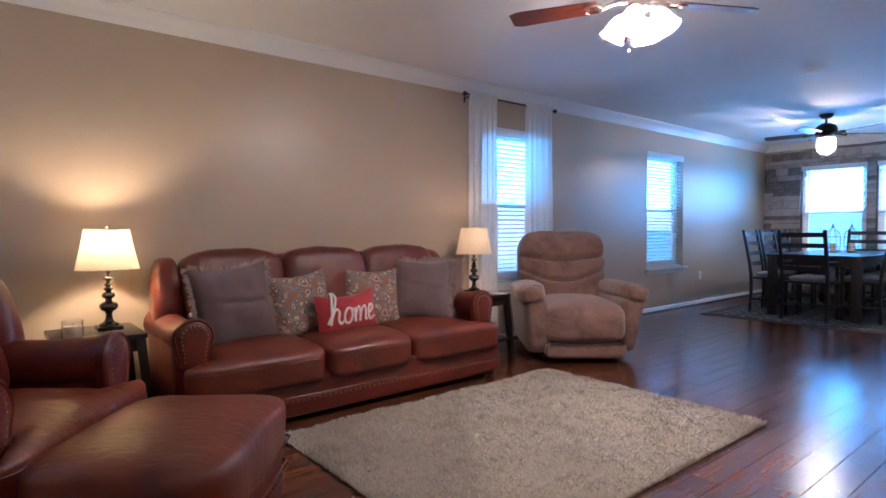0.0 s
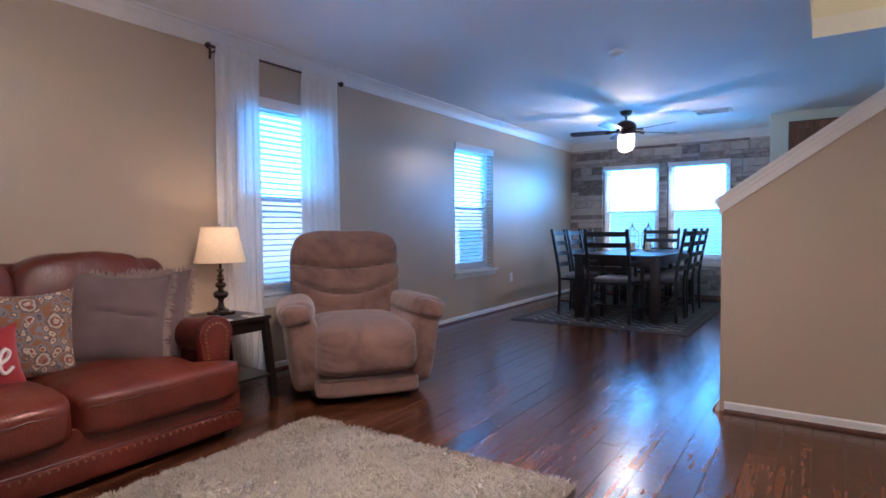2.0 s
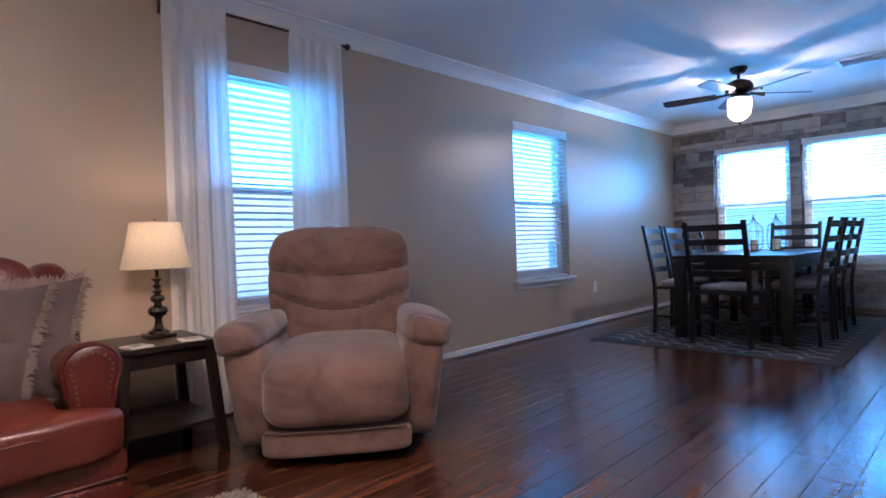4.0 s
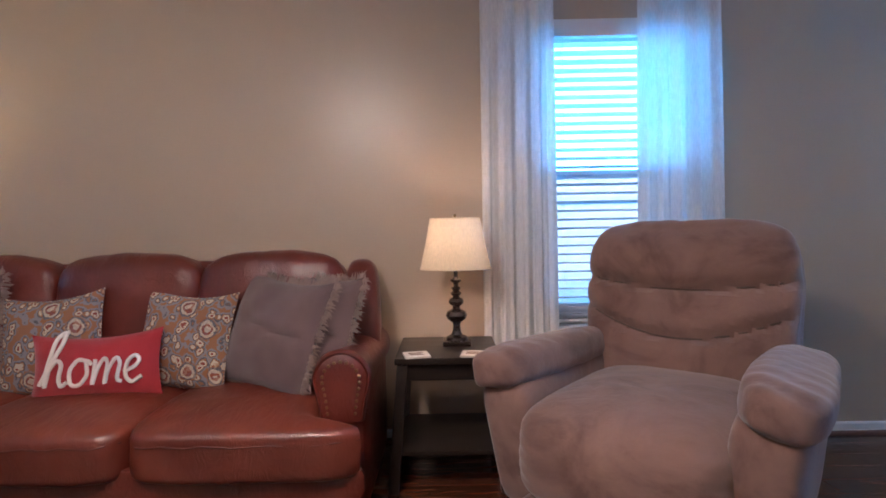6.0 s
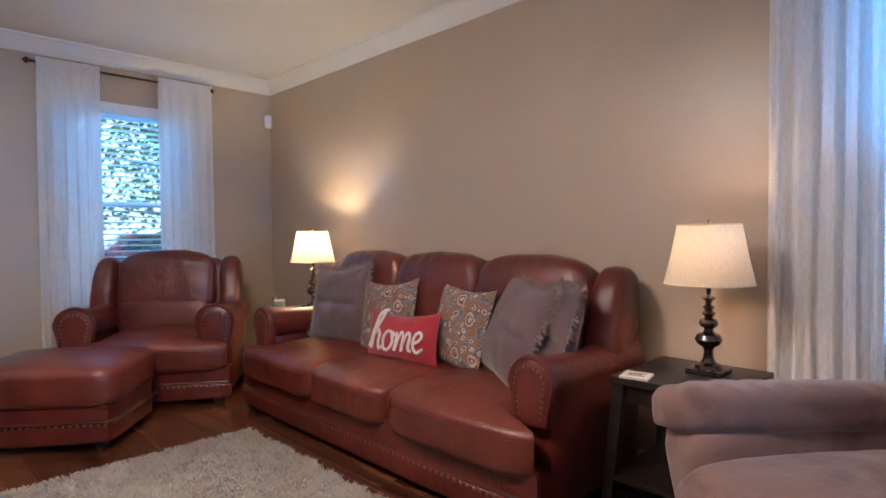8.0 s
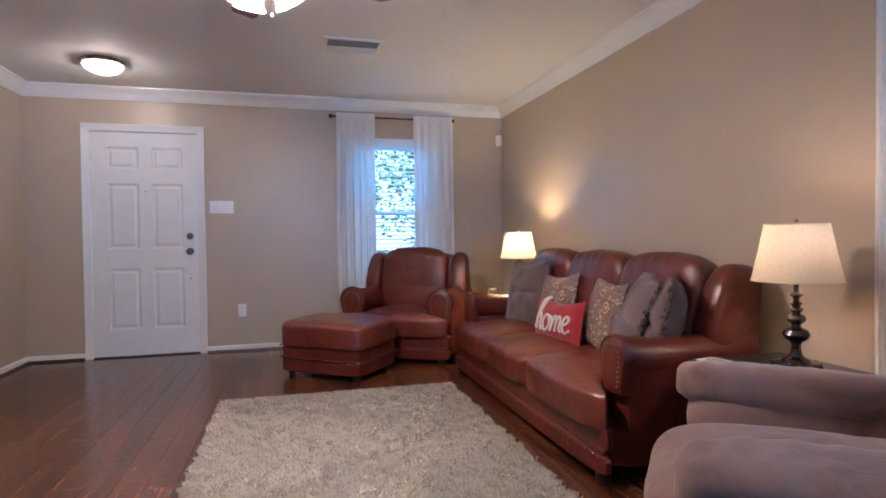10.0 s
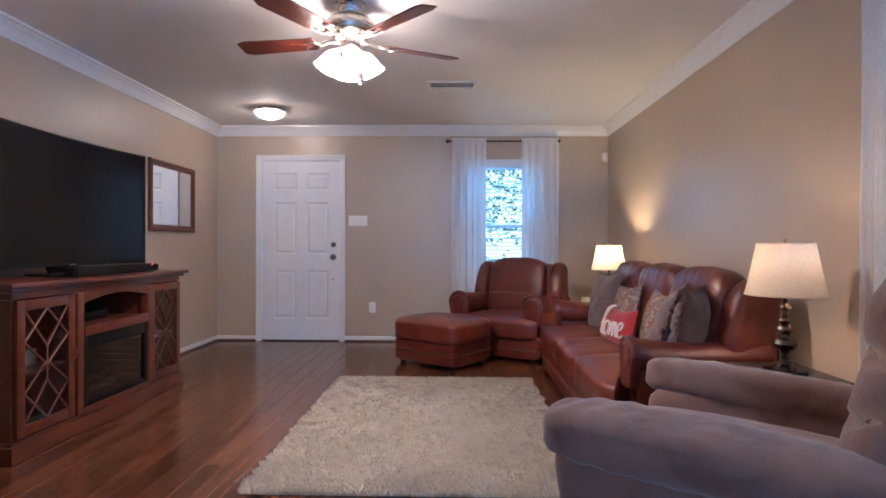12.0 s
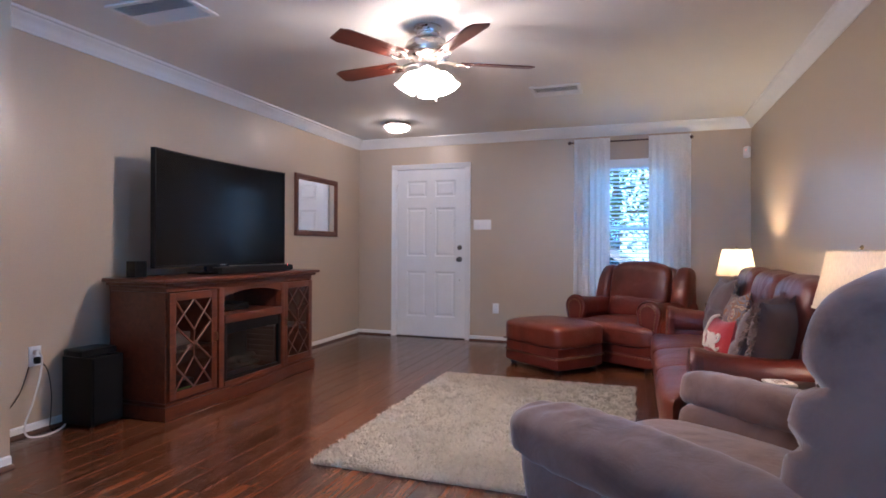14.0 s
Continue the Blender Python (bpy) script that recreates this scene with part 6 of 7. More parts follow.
def blade_mesh(l0, l1, wide, material):
    bm = bmesh.new()
    n = 10
    rows = []
    for dz in (-0.003, 0.003):
        for side in (-1, 1):
            row = []
            for i in range(n + 1):
                f = i / n
                x = l0 + (l1 - l0) * f
                half = wide / 2 * (0.78 + 0.22 * f)
                if f > 0.93:
                    half -= 0.018
                row.append(bm.verts.new((x, side * half, dz)))
            rows.append(row)
    a, b, c, d = rows
    for i in range(n):
        bm.faces.new((a[i], b[i], b[i + 1], a[i + 1]))
        bm.faces.new((c[i], c[i + 1], d[i + 1], d[i]))
        bm.faces.new((a[i], a[i + 1], c[i + 1], c[i]))
        bm.faces.new((b[i], d[i], d[i + 1], b[i + 1]))
    bm.faces.new((a[0], c[0], d[0], b[0]))
    bm.faces.new((a[n], b[n], d[n], c[n]))
    bmesh.ops.recalc_face_normals(bm, faces=bm.faces)
    return mesh_of("blade", bm, material, 30)


def living_fan():
    f = empty("ceiling_fan", pose(*FAN1, CEIL), label="nickel ceiling fan with cherry blades and lit glass shades", category="ceiling fan")
    part("canopy", lathe([(0.0, -0.002), (0.085, -0.002), (0.085, -0.012), (0.072, -0.030), (0.068, -0.062), (0.060, -0.070), (0, -0.070)][::-1], 32), M_NICKEL, f)
    part("motor", lathe([(0, -0.070), (0.070, -0.072), (0.118, -0.092), (0.132, -0.108), (0.136, -0.118), (0.136, -0.165), (0.130, -0.175), (0.112, -0.190), (0.075, -0.202), (0.062, -0.206), (0, -0.206)][::-1], 36), M_NICKEL, f)
    part("switch_housing", lathe([(0, -0.206), (0.052, -0.206), (0.056, -0.220), (0.052, -0.255), (0.040, -0.268), (0, -0.270)][::-1], 28), M_NICKEL, f)
    bl = blade_mesh(0.20, 0.655, 0.135, M_BLADE)
    for k in range(5):
        a = -27 + 72 * k
        b = part("blade", bl, None, f, "cherry wood blade", m=pose(0, 0, -0.212, 0, 0, a) @ pose(0, 0, 0, 12, 0, 0))
        arm = tube([(0.06, 0, -0.012 + 0.018), (0.12, 0, 0.006), (0.17, 0, -0.008), (0.215, 0, -0.010)], [0.016, 0.011, 0.014, 0.010], 8)
        for sy in (-1, 1):
            tube([(0.165, 0, -0.008), (0.20, sy * 0.03, -0.009), (0.245, sy * 0.036, -0.010), (0.262, sy * 0.022, -0.010)], 0.007, 7, bm=arm)
        part("blade_arm", arm, M_NICKEL, b, "cast nickel blade arm")
    bell = lathe([(0.020, 0.0), (0.030, -0.010), (0.042, -0.035), (0.049, -0.070), (0.055, -0.098), (0.068, -0.120)], 32, 0.04, 8)
    bellmesh = mesh_of("shade", bell, M_OPAL, 60)
    for k in range(4):
        a = math.radians(18 + 90 * k)
        sx, sy = 0.078 * math.cos(a), 0.078 * math.sin(a)
        arm = part("light_arm", tube([(0.02 * math.cos(a), 0.02 * math.sin(a), -0.258), (sx * 0.8, sy * 0.8, -0.262), (sx, sy, -0.274)], 0.013, 8), M_NICKEL, f)
        tilt = pose(sx, sy, -0.274, 0, 0, 18 + 90 * k) @ pose(0, 0, 0, 0, -30, 0)
        part("shade", bellmesh, None, arm, "frosted tulip glass shade", m=tilt)
        lamp("fan_bulb_light", "POINT", pose(*FAN1, CEIL) @ tilt @ pose(0, 0, -0.075), 29, (1.0, 0.81, 0.62), radius=0.022)
    for cx, cy, z in ((0.0, 0.055, -0.458), (0.01, -0.06, -0.405)):
        ch = tube([(cx, cy, -0.258), (cx, cy, z + 0.02)], 0.0014, 5)
        part("pull_chain", ch, M_NICKEL, f)
        part("chain_knob", ball(0.008, 10, 7, 1.2), M_PLATE, f, m=pose(cx, cy, z + 0.012))


living_fan()


def dining_fan():
    f = empty("ceiling_fan", pose(*FAN2, CEIL), label="dark bronze ceiling fan with lit caged lantern", category="ceiling fan")
    part("canopy", lathe([(0.0, -0.002), (0.075, -0.002), (0.072, -0.020), (0.050, -0.05), (0.020, -0.06), (0, -0.06)][::-1], 28), M_BRONZE, f)
    part("downrod", tube([(0, 0, -0.05), (0, 0, -0.14)], 0.014, 10), M_BRONZE, f)
    part("motor", lathe([(0, -0.105), (0.045, -0.11), (0.095, -0.135), (0.115, -0.165), (0.115, -0.205), (0.095, -0.232), (0.06, -0.245), (0, -0.246)][::-1], 32), M_BRONZE, f)
    bl = blade_mesh(0.18, 0.64, 0.135, M_BLACKWOOD)
    for k in range(5):
        b = part("blade", bl, None, f, "dark wood blade", m=pose(0, 0, -0.232, 0, 0, -43 + 72 * k) @ pose(0, 0, 0, 12, 0, 0))
        part("blade_arm", tube([(0.06, 0, 0.01), (0.13, 0, 0.0), (0.23, 0, -0.008)], [0.018, 0.012, 0.02], 8), M_BRONZE, b)
    part("lantern_cap", lathe([(0, -0.246), (0.060, -0.248), (0.098, -0.268), (0.102, -0.278), (0, -0.278)][::-1], 28), M_BRONZE, f)
    gp = [(0.088, -0.279), (0.092, -0.30), (0.094, -0.35), (0.086, -0.41), (0.062, -0.455), (0.030, -0.475), (0.0, -0.478)]
    gl = part("lantern_glass", lathe(gp, 40, 0.035, 20), M_RIBBED, f, "ribbed clear glass jar")
    gl.visible_shadow = False
    for k in range(8):
        a = 2 * math.pi * k / 8
        part("cage_bar", tube([((r + 0.008) * math.cos(a), (r + 0.008) * math.sin(a), z) for r, z in gp[:-1]] + [(0.008 * math.cos(a), 0.008 * math.sin(a), -0.484)], 0.0038, 6), M_BRONZE, f)
    part("cage_ring", tube([(0.099 * math.cos(2 * math.pi * i / 36), 0.099 * math.sin(2 * math.pi * i / 36), -0.36) for i in range(36)], 0.004, 6, True), M_BRONZE, f)
    part("finial", lathe([(0, -0.482), (0.016, -0.484), (0.010, -0.497), (0.013, -0.505), (0, -0.516)][::-1], 14), M_BRONZE, f)
    for k in range(3):
        a = 2 * math.pi * k / 3 + 0.4
        x, y = 0.034 * math.cos(a), 0.034 * math.sin(a)
        part("candle_sleeve", tube([(x, y, -0.278), (x, y, -0.325)], 0.009, 10), M_PLATE, f)
        lamp("lantern_bulb_light", "POINT", pose(*FAN2, CEIL) @ pose(x, y, -0.355), 17 if k == 0 else 3, (1.0, 0.84, 0.70), radius=0.006)


dining_fan()


# ---- dining room ----
def dining_rug(x0, x1, y0, y1):
    rug = empty("rug", pose((x0 + x1) / 2, (y0 + y1) / 2, 0), label="charcoal rug with pale trellis pattern under the table", category="rug")
    w, d = (x1 - x0) / 2, (y1 - y0) / 2
    part("base", box(-w, w, -d, d, 0, 0.009, 0.003), M_DRUG, rug)
    bm = bmesh.new()
    pitch, amp, wave = 0.20, 0.10, 0.34
    k = -int(d / pitch) - 1
    while k * pitch < d + 0.1:
        for sgn in (1, -1):
            pts = []
            steps = int(2 * (w - 0.09) / (wave / 14))
            for i in range(steps + 1):
                x = -w + 0.09 + 2 * (w - 0.09) * i / steps
                s = math.sin(2 * math.pi * x / wave)
                y = k * pitch + sgn * amp * (abs(s) ** 0.8) * (1 if s > 0 else -1)
                pts.append((x, y))
            for (xa, ya), (xb, yb) in zip(pts, pts[1:]):
                if max(abs(ya), abs(yb)) > d - 0.09:
                    continue
                t = Vector((xb - xa, yb - ya)).normalized() * 0.008
                bm.faces.new([bm.verts.new(v) for v in ((xa + t.y, ya - t.x, 0.0094), (xb + t.y, yb - t.x, 0.0094), (xb - t.y, yb + t.x, 0.0094), (xa - t.y, ya + t.x, 0.0094))])
        k += 1
    part("trellis", bm, M_DRUGLINE, rug, "pale woven trellis lines", smooth=None)


dining_rug(7.61, 10.40, -2.395, -0.455)
RUG_Z = 0.0095


def dining_table():
    t = empty("dining_table", pose(9.08, -1.52, RUG_Z), label="long black-brown wooden dining table", category="table")
    w, d, h = 0.985, 0.49, 0.745
    for i in range(4):
        y = -d + 2 * d * i / 4
        part("top_board", box(-w, w, y + 0.0005, y + 2 * d / 4 - 0.0005, h - 0.032, h, 0.003), M_BLACKWOOD, t)
    for y in (-d + 0.05, d - 0.05):
        part("apron", box(-w + 0.10, w - 0.10, y - 0.011, y + 0.011, h - 0.125, h - 0.033, 0.002), M_BLACKWOOD, t)
    for x in (-w + 0.05, w - 0.05):
        part("apron", box(x - 0.011, x + 0.011, -d + 0.10, d - 0.10, h - 0.125, h - 0.033, 0.002), M_BLACKWOOD, t)
    for sx in (-1, 1):
        for sy in (-1, 1):
            part("leg", box(-0.045, 0.045, -0.045, 0.045, 0, h - 0.033, 0.004), M_BLACKWOOD, t, m=pose(sx * (w - 0.06), sy * (d - 0.06), 0))


dining_table()


def dining_chair(m, arms, label):
    """Ladder-back chair: back towards local +y."""
    c = empty("dining_chair", m, label=label, category="chair", group="dining chairs")
    w, d, sh, bh = 0.215 if not arms else 0.235, 0.20, 0.455, 1.04

    def lean(z):
        return 0.0 if z < sh else 0.10 * ((z - sh) / (bh - sh)) ** 1.2

    for sx in (-1, 1):
        rows = [0.0, 0.22, sh, 0.6, 0.75, 0.9, bh]
        bm = bmesh.new()
        rings = [[bm.verts.new((sx * w + ex, d + lean(z) + (0.012 if z == 0 else 0) + ey, z)) for ex, ey in ((-0.017, -0.015), (0.017, -0.015), (0.017, 0.015), (-0.017, 0.015))] for z in rows]
        for a, b in zip(rings, rings[1:]):
            for k in range(4):
                bm.faces.new((a[k], a[(k + 1) % 4], b[(k + 1) % 4], b[k]))
        capped(bm)
        part("back_post", bm, M_BLACKWOOD, c)
        part("front_leg", box(-0.019, 0.019, -0.019, 0.019, 0, 0.66 if arms else sh - 0.02, 0.003), M_BLACKWOOD, c, m=pose(sx * w, -d, 0))
        part("stretcher", box(sx * w - 0.009, sx * w + 0.009, -d + 0.018, d - 0.014, 0.15, 0.175, 0.002), M_BLACKWOOD, c)
        if arms:
            part("armrest", rounded(0.05, 0.42, 0.026, 5, 6), M_BLACKWOOD, c, m=pose(sx * w, 0.03, 0.672))
    part("stretcher", box(-w + 0.018, w - 0.018, -0.009, 0.009, 0.155, 0.18, 0.002), M_BLACKWOOD, c)
    part("seat", box(-w - 0.005, w + 0.005, -d - 0.015, d - 0.016, sh - 0.035, sh - 0.008, 0.005), M_BLACKWOOD, c)
    for z in (0.60, 0.735, 0.865, 0.985):
        bm = bmesh.new()
        n = 8
        hgt = 0.052
        cols = []
        for i in range(n + 1):
            u = 2 * i / n - 1
            x = u * (w - 0.015)
            y = d + lean(z) + 0.022 * (1 - u * u)
            cols.append([bm.verts.new((x, y - 0.006, z - hgt / 2)), bm.verts.new((x, y + 0.006, z - hgt / 2)), bm.verts.new((x, y + 0.012, z + hgt / 2)), bm.verts.new((x, y, z + hgt / 2))])
        for a, b in zip(cols, cols[1:]):
            for k in range(4):
                bm.faces.new((a[k], a[(k + 1) % 4], b[(k + 1) % 4], b[k]))
        capped(bm)
        part("ladder_slat", bm, M_BLACKWOOD, c)
    return c


def seat_pad(m):
    thing("seat_cushion", rounded(0.42, 0.38, 0.055, 4, 10, crown=0.012, wrinkle=0.003), M_CUSHION, "grey patterned pad on a dining chair seat", "cushion", m @ pose(0, -0.01, 0.4765), group="chair seat pads")


side = dining_chair(pose(8.48, -0.99, RUG_Z, 0, 0, 2), False, "black-brown ladder-back dining chair with grey seat pad")
spots = [(9.00, -0.985, -1), (9.53, -0.98, 1), (8.47, -1.945, 179), (8.97, -1.955, 181), (9.42, -1.95, 180)]
seat_pad(pose(8.48, -0.99, RUG_Z, 0, 0, 2))
for x, y, rz in spots:
    copy_thing(side, pose(x, y, RUG_Z, 0, 0, rz))
    seat_pad(pose(x, y, RUG_Z, 0, 0, rz))
head = pose(8.10, -1.53, RUG_Z, 0, 0, 86)
head_chair = dining_chair(head, True, "black-brown ladder-back armchair at the table's end")
seat_pad(head)
head2 = pose(10.06, -1.52, RUG_Z, 0, 0, -91)
copy_thing(head_chair, head2)
seat_pad(head2)


def lantern(m, label):
    l = empty("candle_lantern", m, label=label, category="lantern", group="table lanterns")
    r = 0.085
    part("plate", capped(lathe([(0.05, 0.0), (0.07, 0.006), (0.055, 0.012)], 20)), M_BRONZE, l)
    for k in range(8):
        a = 2 * math.pi * k / 8
        pts = [(rr * math.cos(a), rr * math.sin(a), z) for rr, z in ((0.05, 0.008), (r, 0.06), (r, 0.20), (0.075, 0.25), (0.040, 0.285), (0.012, 0.33))]
        part("cage_wire", tube(smooth_path(pts, 4), 0.0022, 5), M_BRONZE, l)
    for z in (0.07, 0.20):
        part("cage_ring", tube([(r * math.cos(2 * math.pi * i / 28), r * math.sin(2 * math.pi * i / 28), z) for i in range(28)], 0.0026, 5, True), M_BRONZE, l)
    part("finial", lathe([(0, 0.325), (0.014, 0.328), (0.010, 0.345), (0.004, 0.352), (0.010, 0.362), (0, 0.374)], 12), M_BRONZE, l)
    part("candle", capped(lathe([(0.036, 0.013), (0.036, 0.115), (0.032, 0.118)], 20)), M_CANDLE, l, "ivory pillar candle")


lantern(pose(9.25, -1.40, 0.745 + RUG_Z), "wire birdcage lantern with ivory candle on the table")
lantern(pose(9.35, -1.58, 0.745 + RUG_Z), "wire birdcage lantern with ivory candle on the table")

# tall wooden cupboard front against the green wall
cup = empty("pantry_cupboard", pose(KITCHEN_X, -3.42, 0, 0, 0, -90), label="tall brown wooden pantry cupboard by the kitchen", category="cupboard")
part("carcass", box(-0.30, 0.30, -0.040, -0.001, 0.0, 2.30, 0.003), M_DOORWOOD, cup)
for sx in (-1, 1):
    fr = bmesh.new()
    x0, x1 = (-0.292, -0.004) if sx < 0 else (0.004, 0.292)
    for q in ((x0, x0 + 0.06, 0.10, 2.28), (x1 - 0.06, x1, 0.10, 2.28), (x0 + 0.06, x1 - 0.06, 0.10, 0.17), (x0 + 0.06, x1 - 0.06, 2.21, 2.28), (x0 + 0.06, x1 - 0.06, 1.15, 1.22)):
        box(q[0], q[1], -0.060, -0.041, q[2], q[3], 0.003, fr)
    dr = part("door", fr, M_DOORWOOD, cup)
    part("panel", box(x0 + 0.055, x1 - 0.055, -0.050, -0.042, 0.16, 2.22, 0.002), M_DOORWOOD, dr)


# ---- outdoors ----
setting("ground", box(-400, 400, -400, 400, -0.42, -0.30), M_GRASS, "green lawn reaching the horizon", "ground")
setting("backdrop", box(-60.2, -60, -70, 70, -0.3, 45), M_HAZE, "bright pale blue sky above the street", "sky")
setting("road", box(-14.5, -8.5, -200, 200, -0.2995, -0.27), M_ASPHALT, "grey asphalt street before the house", "road")


def fence(m, length, height, label):
    f = empty("fence", m, label=label, category="fence", group="garden fences")
    bm = box(-0.0712, 0.0712, -0.01, 0.01, 0, height)
    brd = mesh_of("board", bm, M_FENCE)
    n = int(length / 0.142)
    for i in range(n):
        part("board", brd, None, f, m=pose(-length / 2 + 0.142 * (i + 0.5), 0, 0.004 * ((i * 7) % 5)))
    for z in (0.3, height - 0.3):
        part("rail", box(-length / 2, length / 2, -0.05, -0.012, z, z + 0.09), M_FENCE, f)


fence(pose(6.5, 3.6, -0.30), 13.0, 1.95, "weathered grey board fence beside the house")
fence(pose(18.5, -1.5, -0.30, 0, 0, -90), 13.0, 1.85, "weathered grey board fence behind the house")


def tree(m, seed, tall, label):
    rnd = random.Random(seed)
    t = empty("tree", m, label=label, category="tree", group="street trees")
    tr = tube([(0, 0, -0.1), (0.03, 0.02, tall * 0.25), (-0.04, 0.05, tall * 0.5), (0.03, 0, tall * 0.8)], [0.16, 0.12, 0.09, 0.03], 10)
    tips = []
    for k in range(16):
        a, z = k * 2.4, tall * (0.30 + 0.035 * k)
        ln = tall * rnd.uniform(0.18, 0.34)
        p0 = Vector((0, 0, z))
        p2 = p0 + Vector((math.cos(a) * ln, math.sin(a) * ln, ln * rnd.uniform(0.15, 0.6)))
        p1 = (p0 + p2) / 2 + Vector((0, 0, -0.05 * ln))
        tube([p0, p1, p2], [0.030, 0.018, 0.007], 6, bm=tr)
        tips += [p1, p2, p2, (p1 + p2) / 2]
    part("trunk", tr, M_BARK, t, "rough brown trunk and limbs")
    verts, faces = [], []
    for k in range(6500):
        c = rnd.choice(tips)
        p = c + Vector((rnd.gauss(0, 0.44), rnd.gauss(0, 0.44), rnd.gauss(0, 0.40)))
        ax = Vector((rnd.uniform(-1, 1), rnd.uniform(-1, 1), rnd.uniform(-0.5, 0.5))).normalized()
        sd = ax.cross(Vector((rnd.uniform(-1, 1), rnd.uniform(-1, 1), rnd.uniform(-1, 1)))).normalized()
        ln, wd = rnd.uniform(0.07, 0.13), rnd.uniform(0.022, 0.042)
        b = len(verts)
        verts += [tuple(p), tuple(p + ax * ln * 0.5 + sd * wd), tuple(p + ax * ln), tuple(p + ax * ln * 0.5 - sd * wd)]
        faces.append((b, b + 1, b + 2, b + 3))
    me = bpy.data.meshes.new("crown")
    me.from_pydata(verts, [], faces)
    me.materials.append(M_LEAF)
    tagged(part("crown", me, None, t, "crown of small green leaves"), kind="stuff")


tree(pose(-5.2, 1.0, -0.30), 3, 4.6, "young leafy tree on the front lawn")
tree(pose(-7.6, -1.6, -0.30), 9, 5.4, "leafy tree by the street")


def parked_car(m, paint, label):
    c = empty("car", m, label=label, category="car", group="parked cars")
    side = [(-2.2, 0.30), (-2.25, 0.62), (-2.1, 0.86), (-1.35, 0.96), (-0.75, 1.38), (0.55, 1.42), (1.25, 1.02), (2.05, 0.90), (2.25, 0.62), (2.2, 0.30)]
    bm = bmesh.new()
    rings = []
    for y, s in ((-0.86, 0.94), (-0.72, 1.0), (0.0, 1.01), (0.72, 1.0), (0.86, 0.94)):
        rings.append([bm.verts.new((x * s, y * (0.80 if z > 1.1 else 1.0), 0.30 + (z - 0.30) * s)) for x, z in side])
    for a, b in zip(rings, rings[1:]):
        for k in range(len(side)):
            q = (k + 1) % len(side)
            bm.faces.new((a[k], a[q], b[q], b[k]))
    capped(bm)
    part("body", bm, paint, c)
    for sy in (-1, 1):
        gl = bmesh.new()
        for x0, x1, x2, x3 in ((-1.0, -0.1, -0.1, -0.62), (0.0, 1.0, 0.5, 0.0)):
            gl.faces.new([gl.verts.new((x, sy * y, z)) for x, y, z in ((x0, 0.855, 1.0), (x1, 0.855, 1.0), (x2, 0.715, 1.34), (x3, 0.715, 1.34))])
        bmesh.ops.solidify(gl, geom=gl.faces[:], thickness=0.02)
        part("side_window", gl, M_SCREEN, c)
        for x in (-1.35, 1.35):
            wh = part("wheel", tube([(x, sy * 0.72, 0.32), (x, sy * 0.89, 0.32)], 0.32, 24), M_TYRE, c)
            part("rim", tube([(x, sy * 0.88, 0.32), (x, sy * 0.90, 0.32)], 0.20, 20), M_NICKEL, wh)


parked_car(pose(-6.6, -2.2, -0.30, 0, 0, 84), M_CARPAINT, "white sedan parked on the driveway")
parked_car(pose(-10.3, 2.2, -0.27, 0, 0, 90), M_CARRED, "red sedan parked in the street")

# ---- stone cladding ----
rnd = random.Random(12)
stone_wall = bpy.data.objects["wall_east"]
heights = (0.06, 0.085, 0.12)
stone_kinds = {}


def stone_mesh(ln, hg, kind):
    key = (ln, hg, kind)
    if key not in stone_kinds:
        r = random.Random(hash_key(ln, hg, kind))
        bm = bmesh.new()
        nx = 3
        back = 0.012 + 0.02 * r.random()
        front = [[bm.verts.new((-back - 0.006 * r.random(), -ln / 2 + ln * i / nx + (0.003 * r.uniform(-1, 1) if 0 < i < nx else 0), z + 0.004 * r.uniform(-1, 1))) for i in range(nx + 1)] for z in (-hg / 2, hg / 2)]
        root = [[bm.verts.new((0.001, -ln / 2 + ln * i / nx, z)) for i in range(nx + 1)] for z in (-hg / 2, hg / 2)]
        for i in range(nx):
            bm.faces.new((front[0][i], front[1][i], front[1][i + 1], front[0][i + 1]))
            bm.faces.new((front[0][i], front[0][i + 1], root[0][i + 1], root[0][i]))
            bm.faces.new((front[1][i], root[1][i], root[1][i + 1], front[1][i + 1]))
        bm.faces.new((front[0][0], root[0][0], root[1][0], front[1][0]))
        bm.faces.new((front[0][nx], front[1][nx], root[1][nx], root[0][nx]))
        bmesh.ops.recalc_face_normals(bm, faces=bm.faces)
        stone_kinds[key] = mesh_of("stone", bm, M_STONE)
    return stone_kinds[key]


def hash_key(a, b, c):
    return int(a * 1000) * 7 + int(b * 1000) * 131 + c


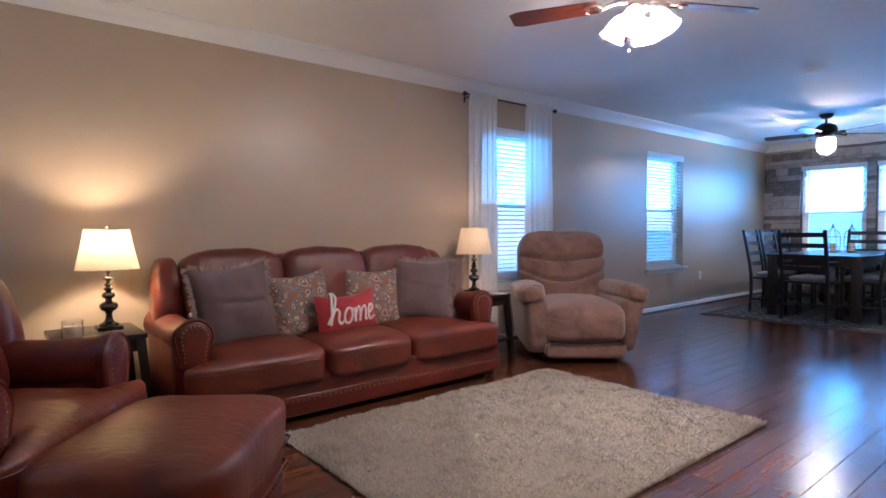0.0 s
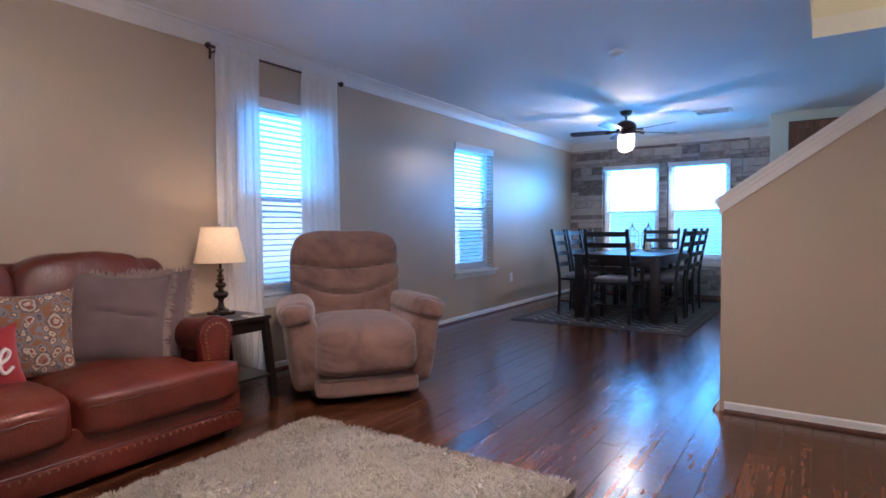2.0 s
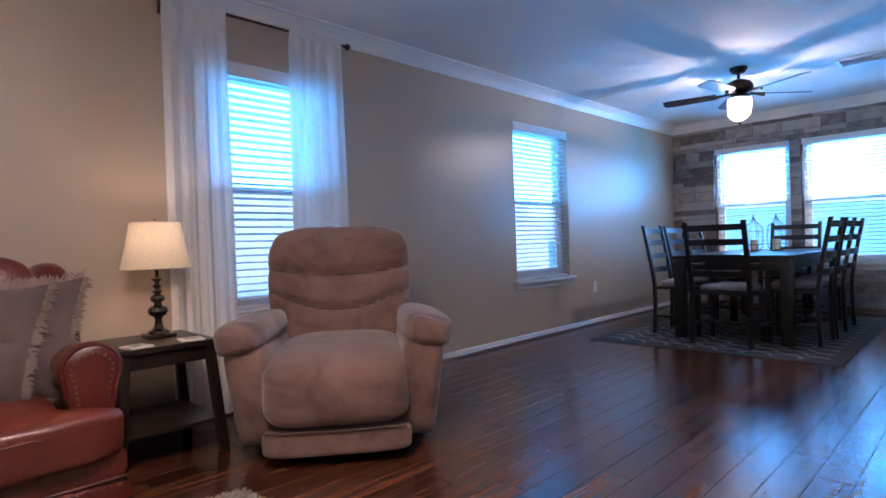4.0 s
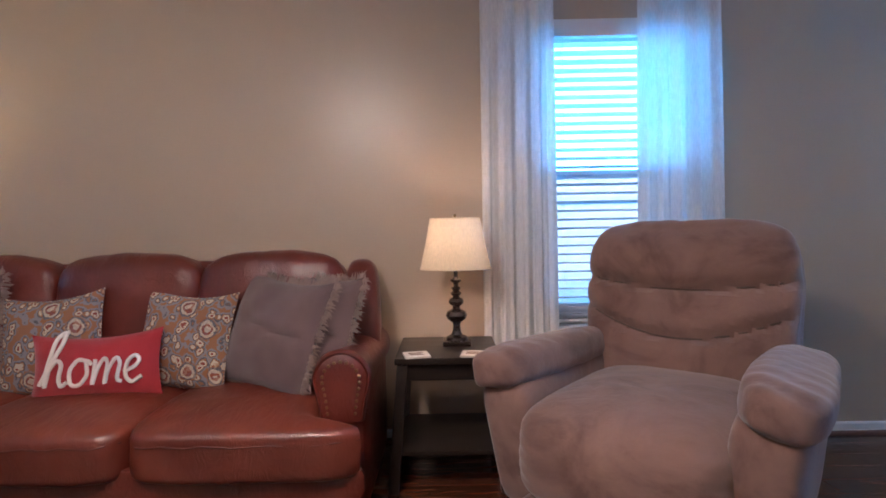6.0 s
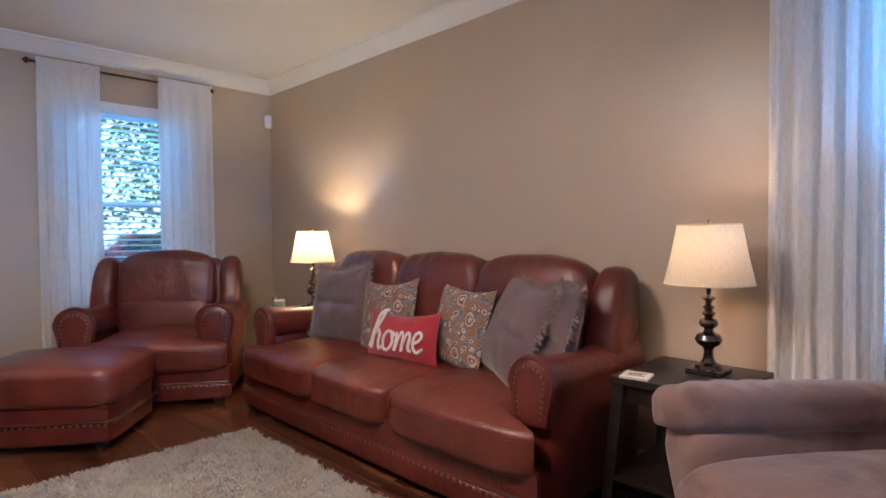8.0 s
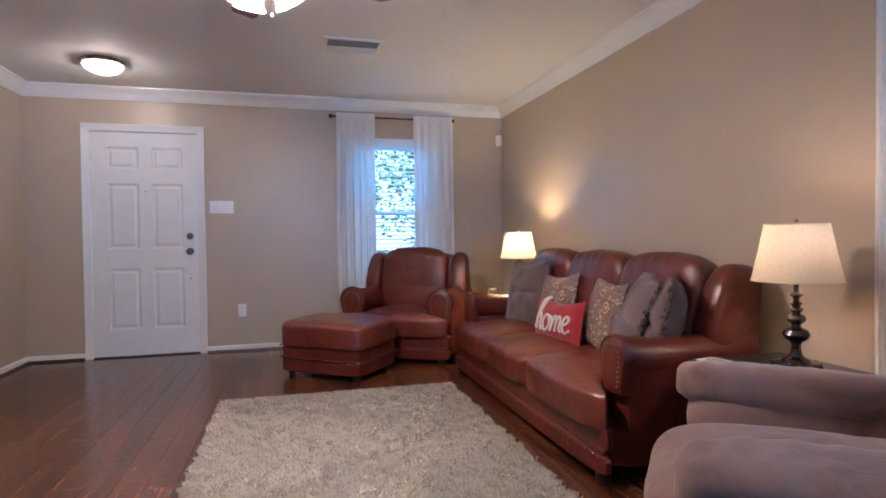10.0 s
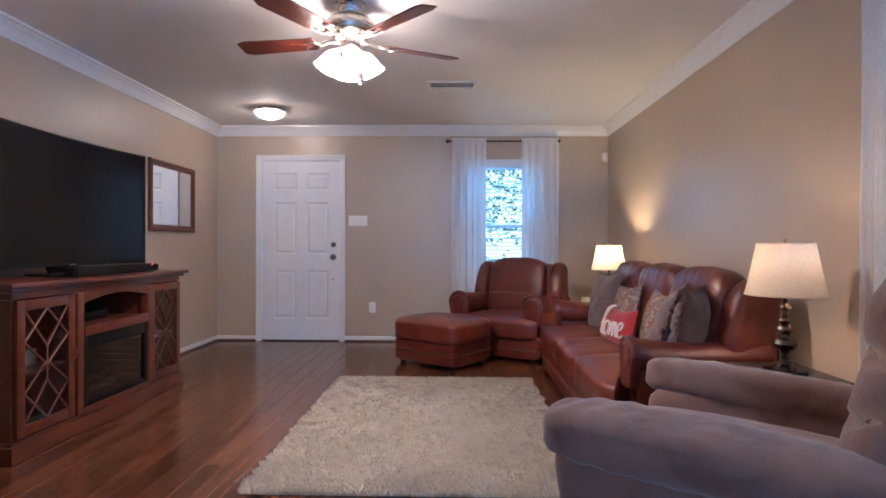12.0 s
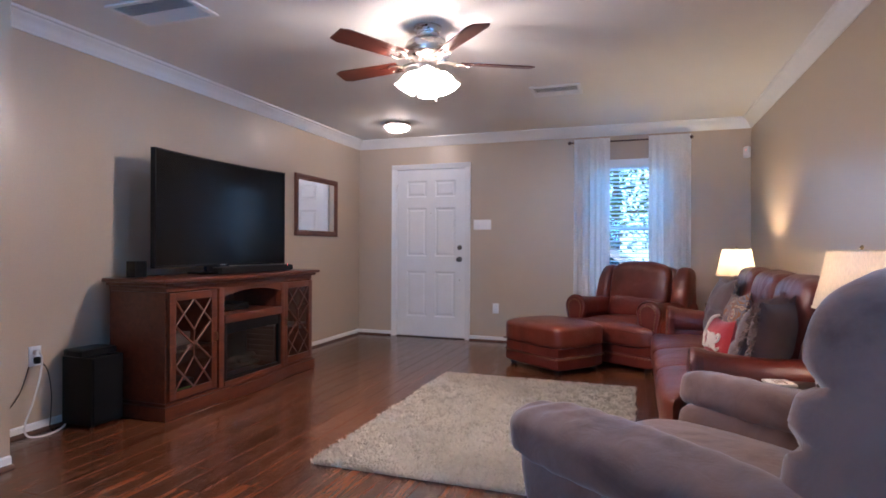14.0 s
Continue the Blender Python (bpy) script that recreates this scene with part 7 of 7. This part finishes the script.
holes = [(a - 0.004, b + 0.004, W_BOT - 0.085, W_TOP + 0.003) for a, b in (WIN_E1, WIN_E2)]
z = 0.06
while z < CEIL - 0.115:
    hg = rnd.choice(heights)
    if z + hg > CEIL - 0.10:
        hg = round(CEIL - 0.105 - z, 3)
    y = KITCHEN_Y
    while y < -0.01:
        ln = rnd.choice((0.18, 0.24, 0.32, 0.40))
        end = min(y + ln, -0.002)
        stops = [a for a, b, lo, hi in holes if lo < z + hg * 0.6 and z + hg * 0.4 < hi and y < a < end]
        if stops:
            end = min(stops)
        inside = [b for a, b, lo, hi in holes if lo < z + hg * 0.6 and z + hg * 0.4 < hi and a - 0.001 <= y < b]
        if inside:
            y = max(inside)
            continue
        ln = round(end - y, 2)
        if ln > 0.03:
            kind = rnd.randrange(3)
            part("stone", stone_mesh(round(ln - 0.006, 3), round(hg - 0.006, 3), kind), None, stone_wall, m=pose(EAST, (y + end) / 2, z + hg / 2))
        y = end
    z += hg

# ---- floor boards ----
floor = bpy.data.objects["floor"]
BW, BL = 0.127, 1.22


def board_mesh(ln):
    bm = bmesh.new()
    c = 0.0022
    top = [bm.verts.new(v) for v in ((-ln / 2 + c, -BW / 2 + c, 0), (ln / 2 - c, -BW / 2 + c, 0), (ln / 2 - c, BW / 2 - c, 0), (-ln / 2 + c, BW / 2 - c, 0))]
    rim = [bm.verts.new(v) for v in ((-ln / 2 + 0.0003, -BW / 2 + 0.0003, -0.0016), (ln / 2 - 0.0003, -BW / 2 + 0.0003, -0.0016), (ln / 2 - 0.0003, BW / 2 - 0.0003, -0.0016), (-ln / 2 + 0.0003, BW / 2 - 0.0003, -0.0016))]
    foot = [bm.verts.new((v.co.x, v.co.y, -0.0138)) for v in rim]
    bm.faces.new(top)
    for a, b in ((top, rim), (rim, foot)):
        for k in range(4):
            bm.faces.new((a[k], b[k], b[(k + 1) % 4], a[(k + 1) % 4]))
    bmesh.ops.recalc_face_normals(bm, faces=bm.faces)
    return bm


full = mesh_of("board", board_mesh(BL), M_FLOOR)
cut_boards = {}
rest = bmesh.new()
row, y = 0, -BW / 2
while y > -4.62:
    x = -(row * 0.437 + 0.21 * ((row * row) % 3)) % BL - BL
    while x < EAST:
        a, b = max(x, 0.0), min(x + BL, EAST)
        if b - a > 0.05 and not (y < -4.5 and a < 4.4):
            ln = round(b - a, 2)
            near = b < 7.4 and (a > 0.4 or ln > 0.3)
            if near:
                if abs(ln - BL) < 0.011:
                    me = full
                else:
                    me = cut_boards.setdefault(ln, None) or mesh_of("board", board_mesh(ln), M_FLOOR)
                    cut_boards[ln] = me
                part("board", me, None, floor, m=pose((a + b) / 2, y, 0))
            else:
                join(rest, board_mesh(b - a), pose((a + b) / 2, y, 0))
        x += BL
    y -= BW
    row += 1
far_boards = part("far_boards", rest, M_FLOOR, floor, "dark glossy wooden boards", smooth=None)
tagged(far_boards, kind="stuff")
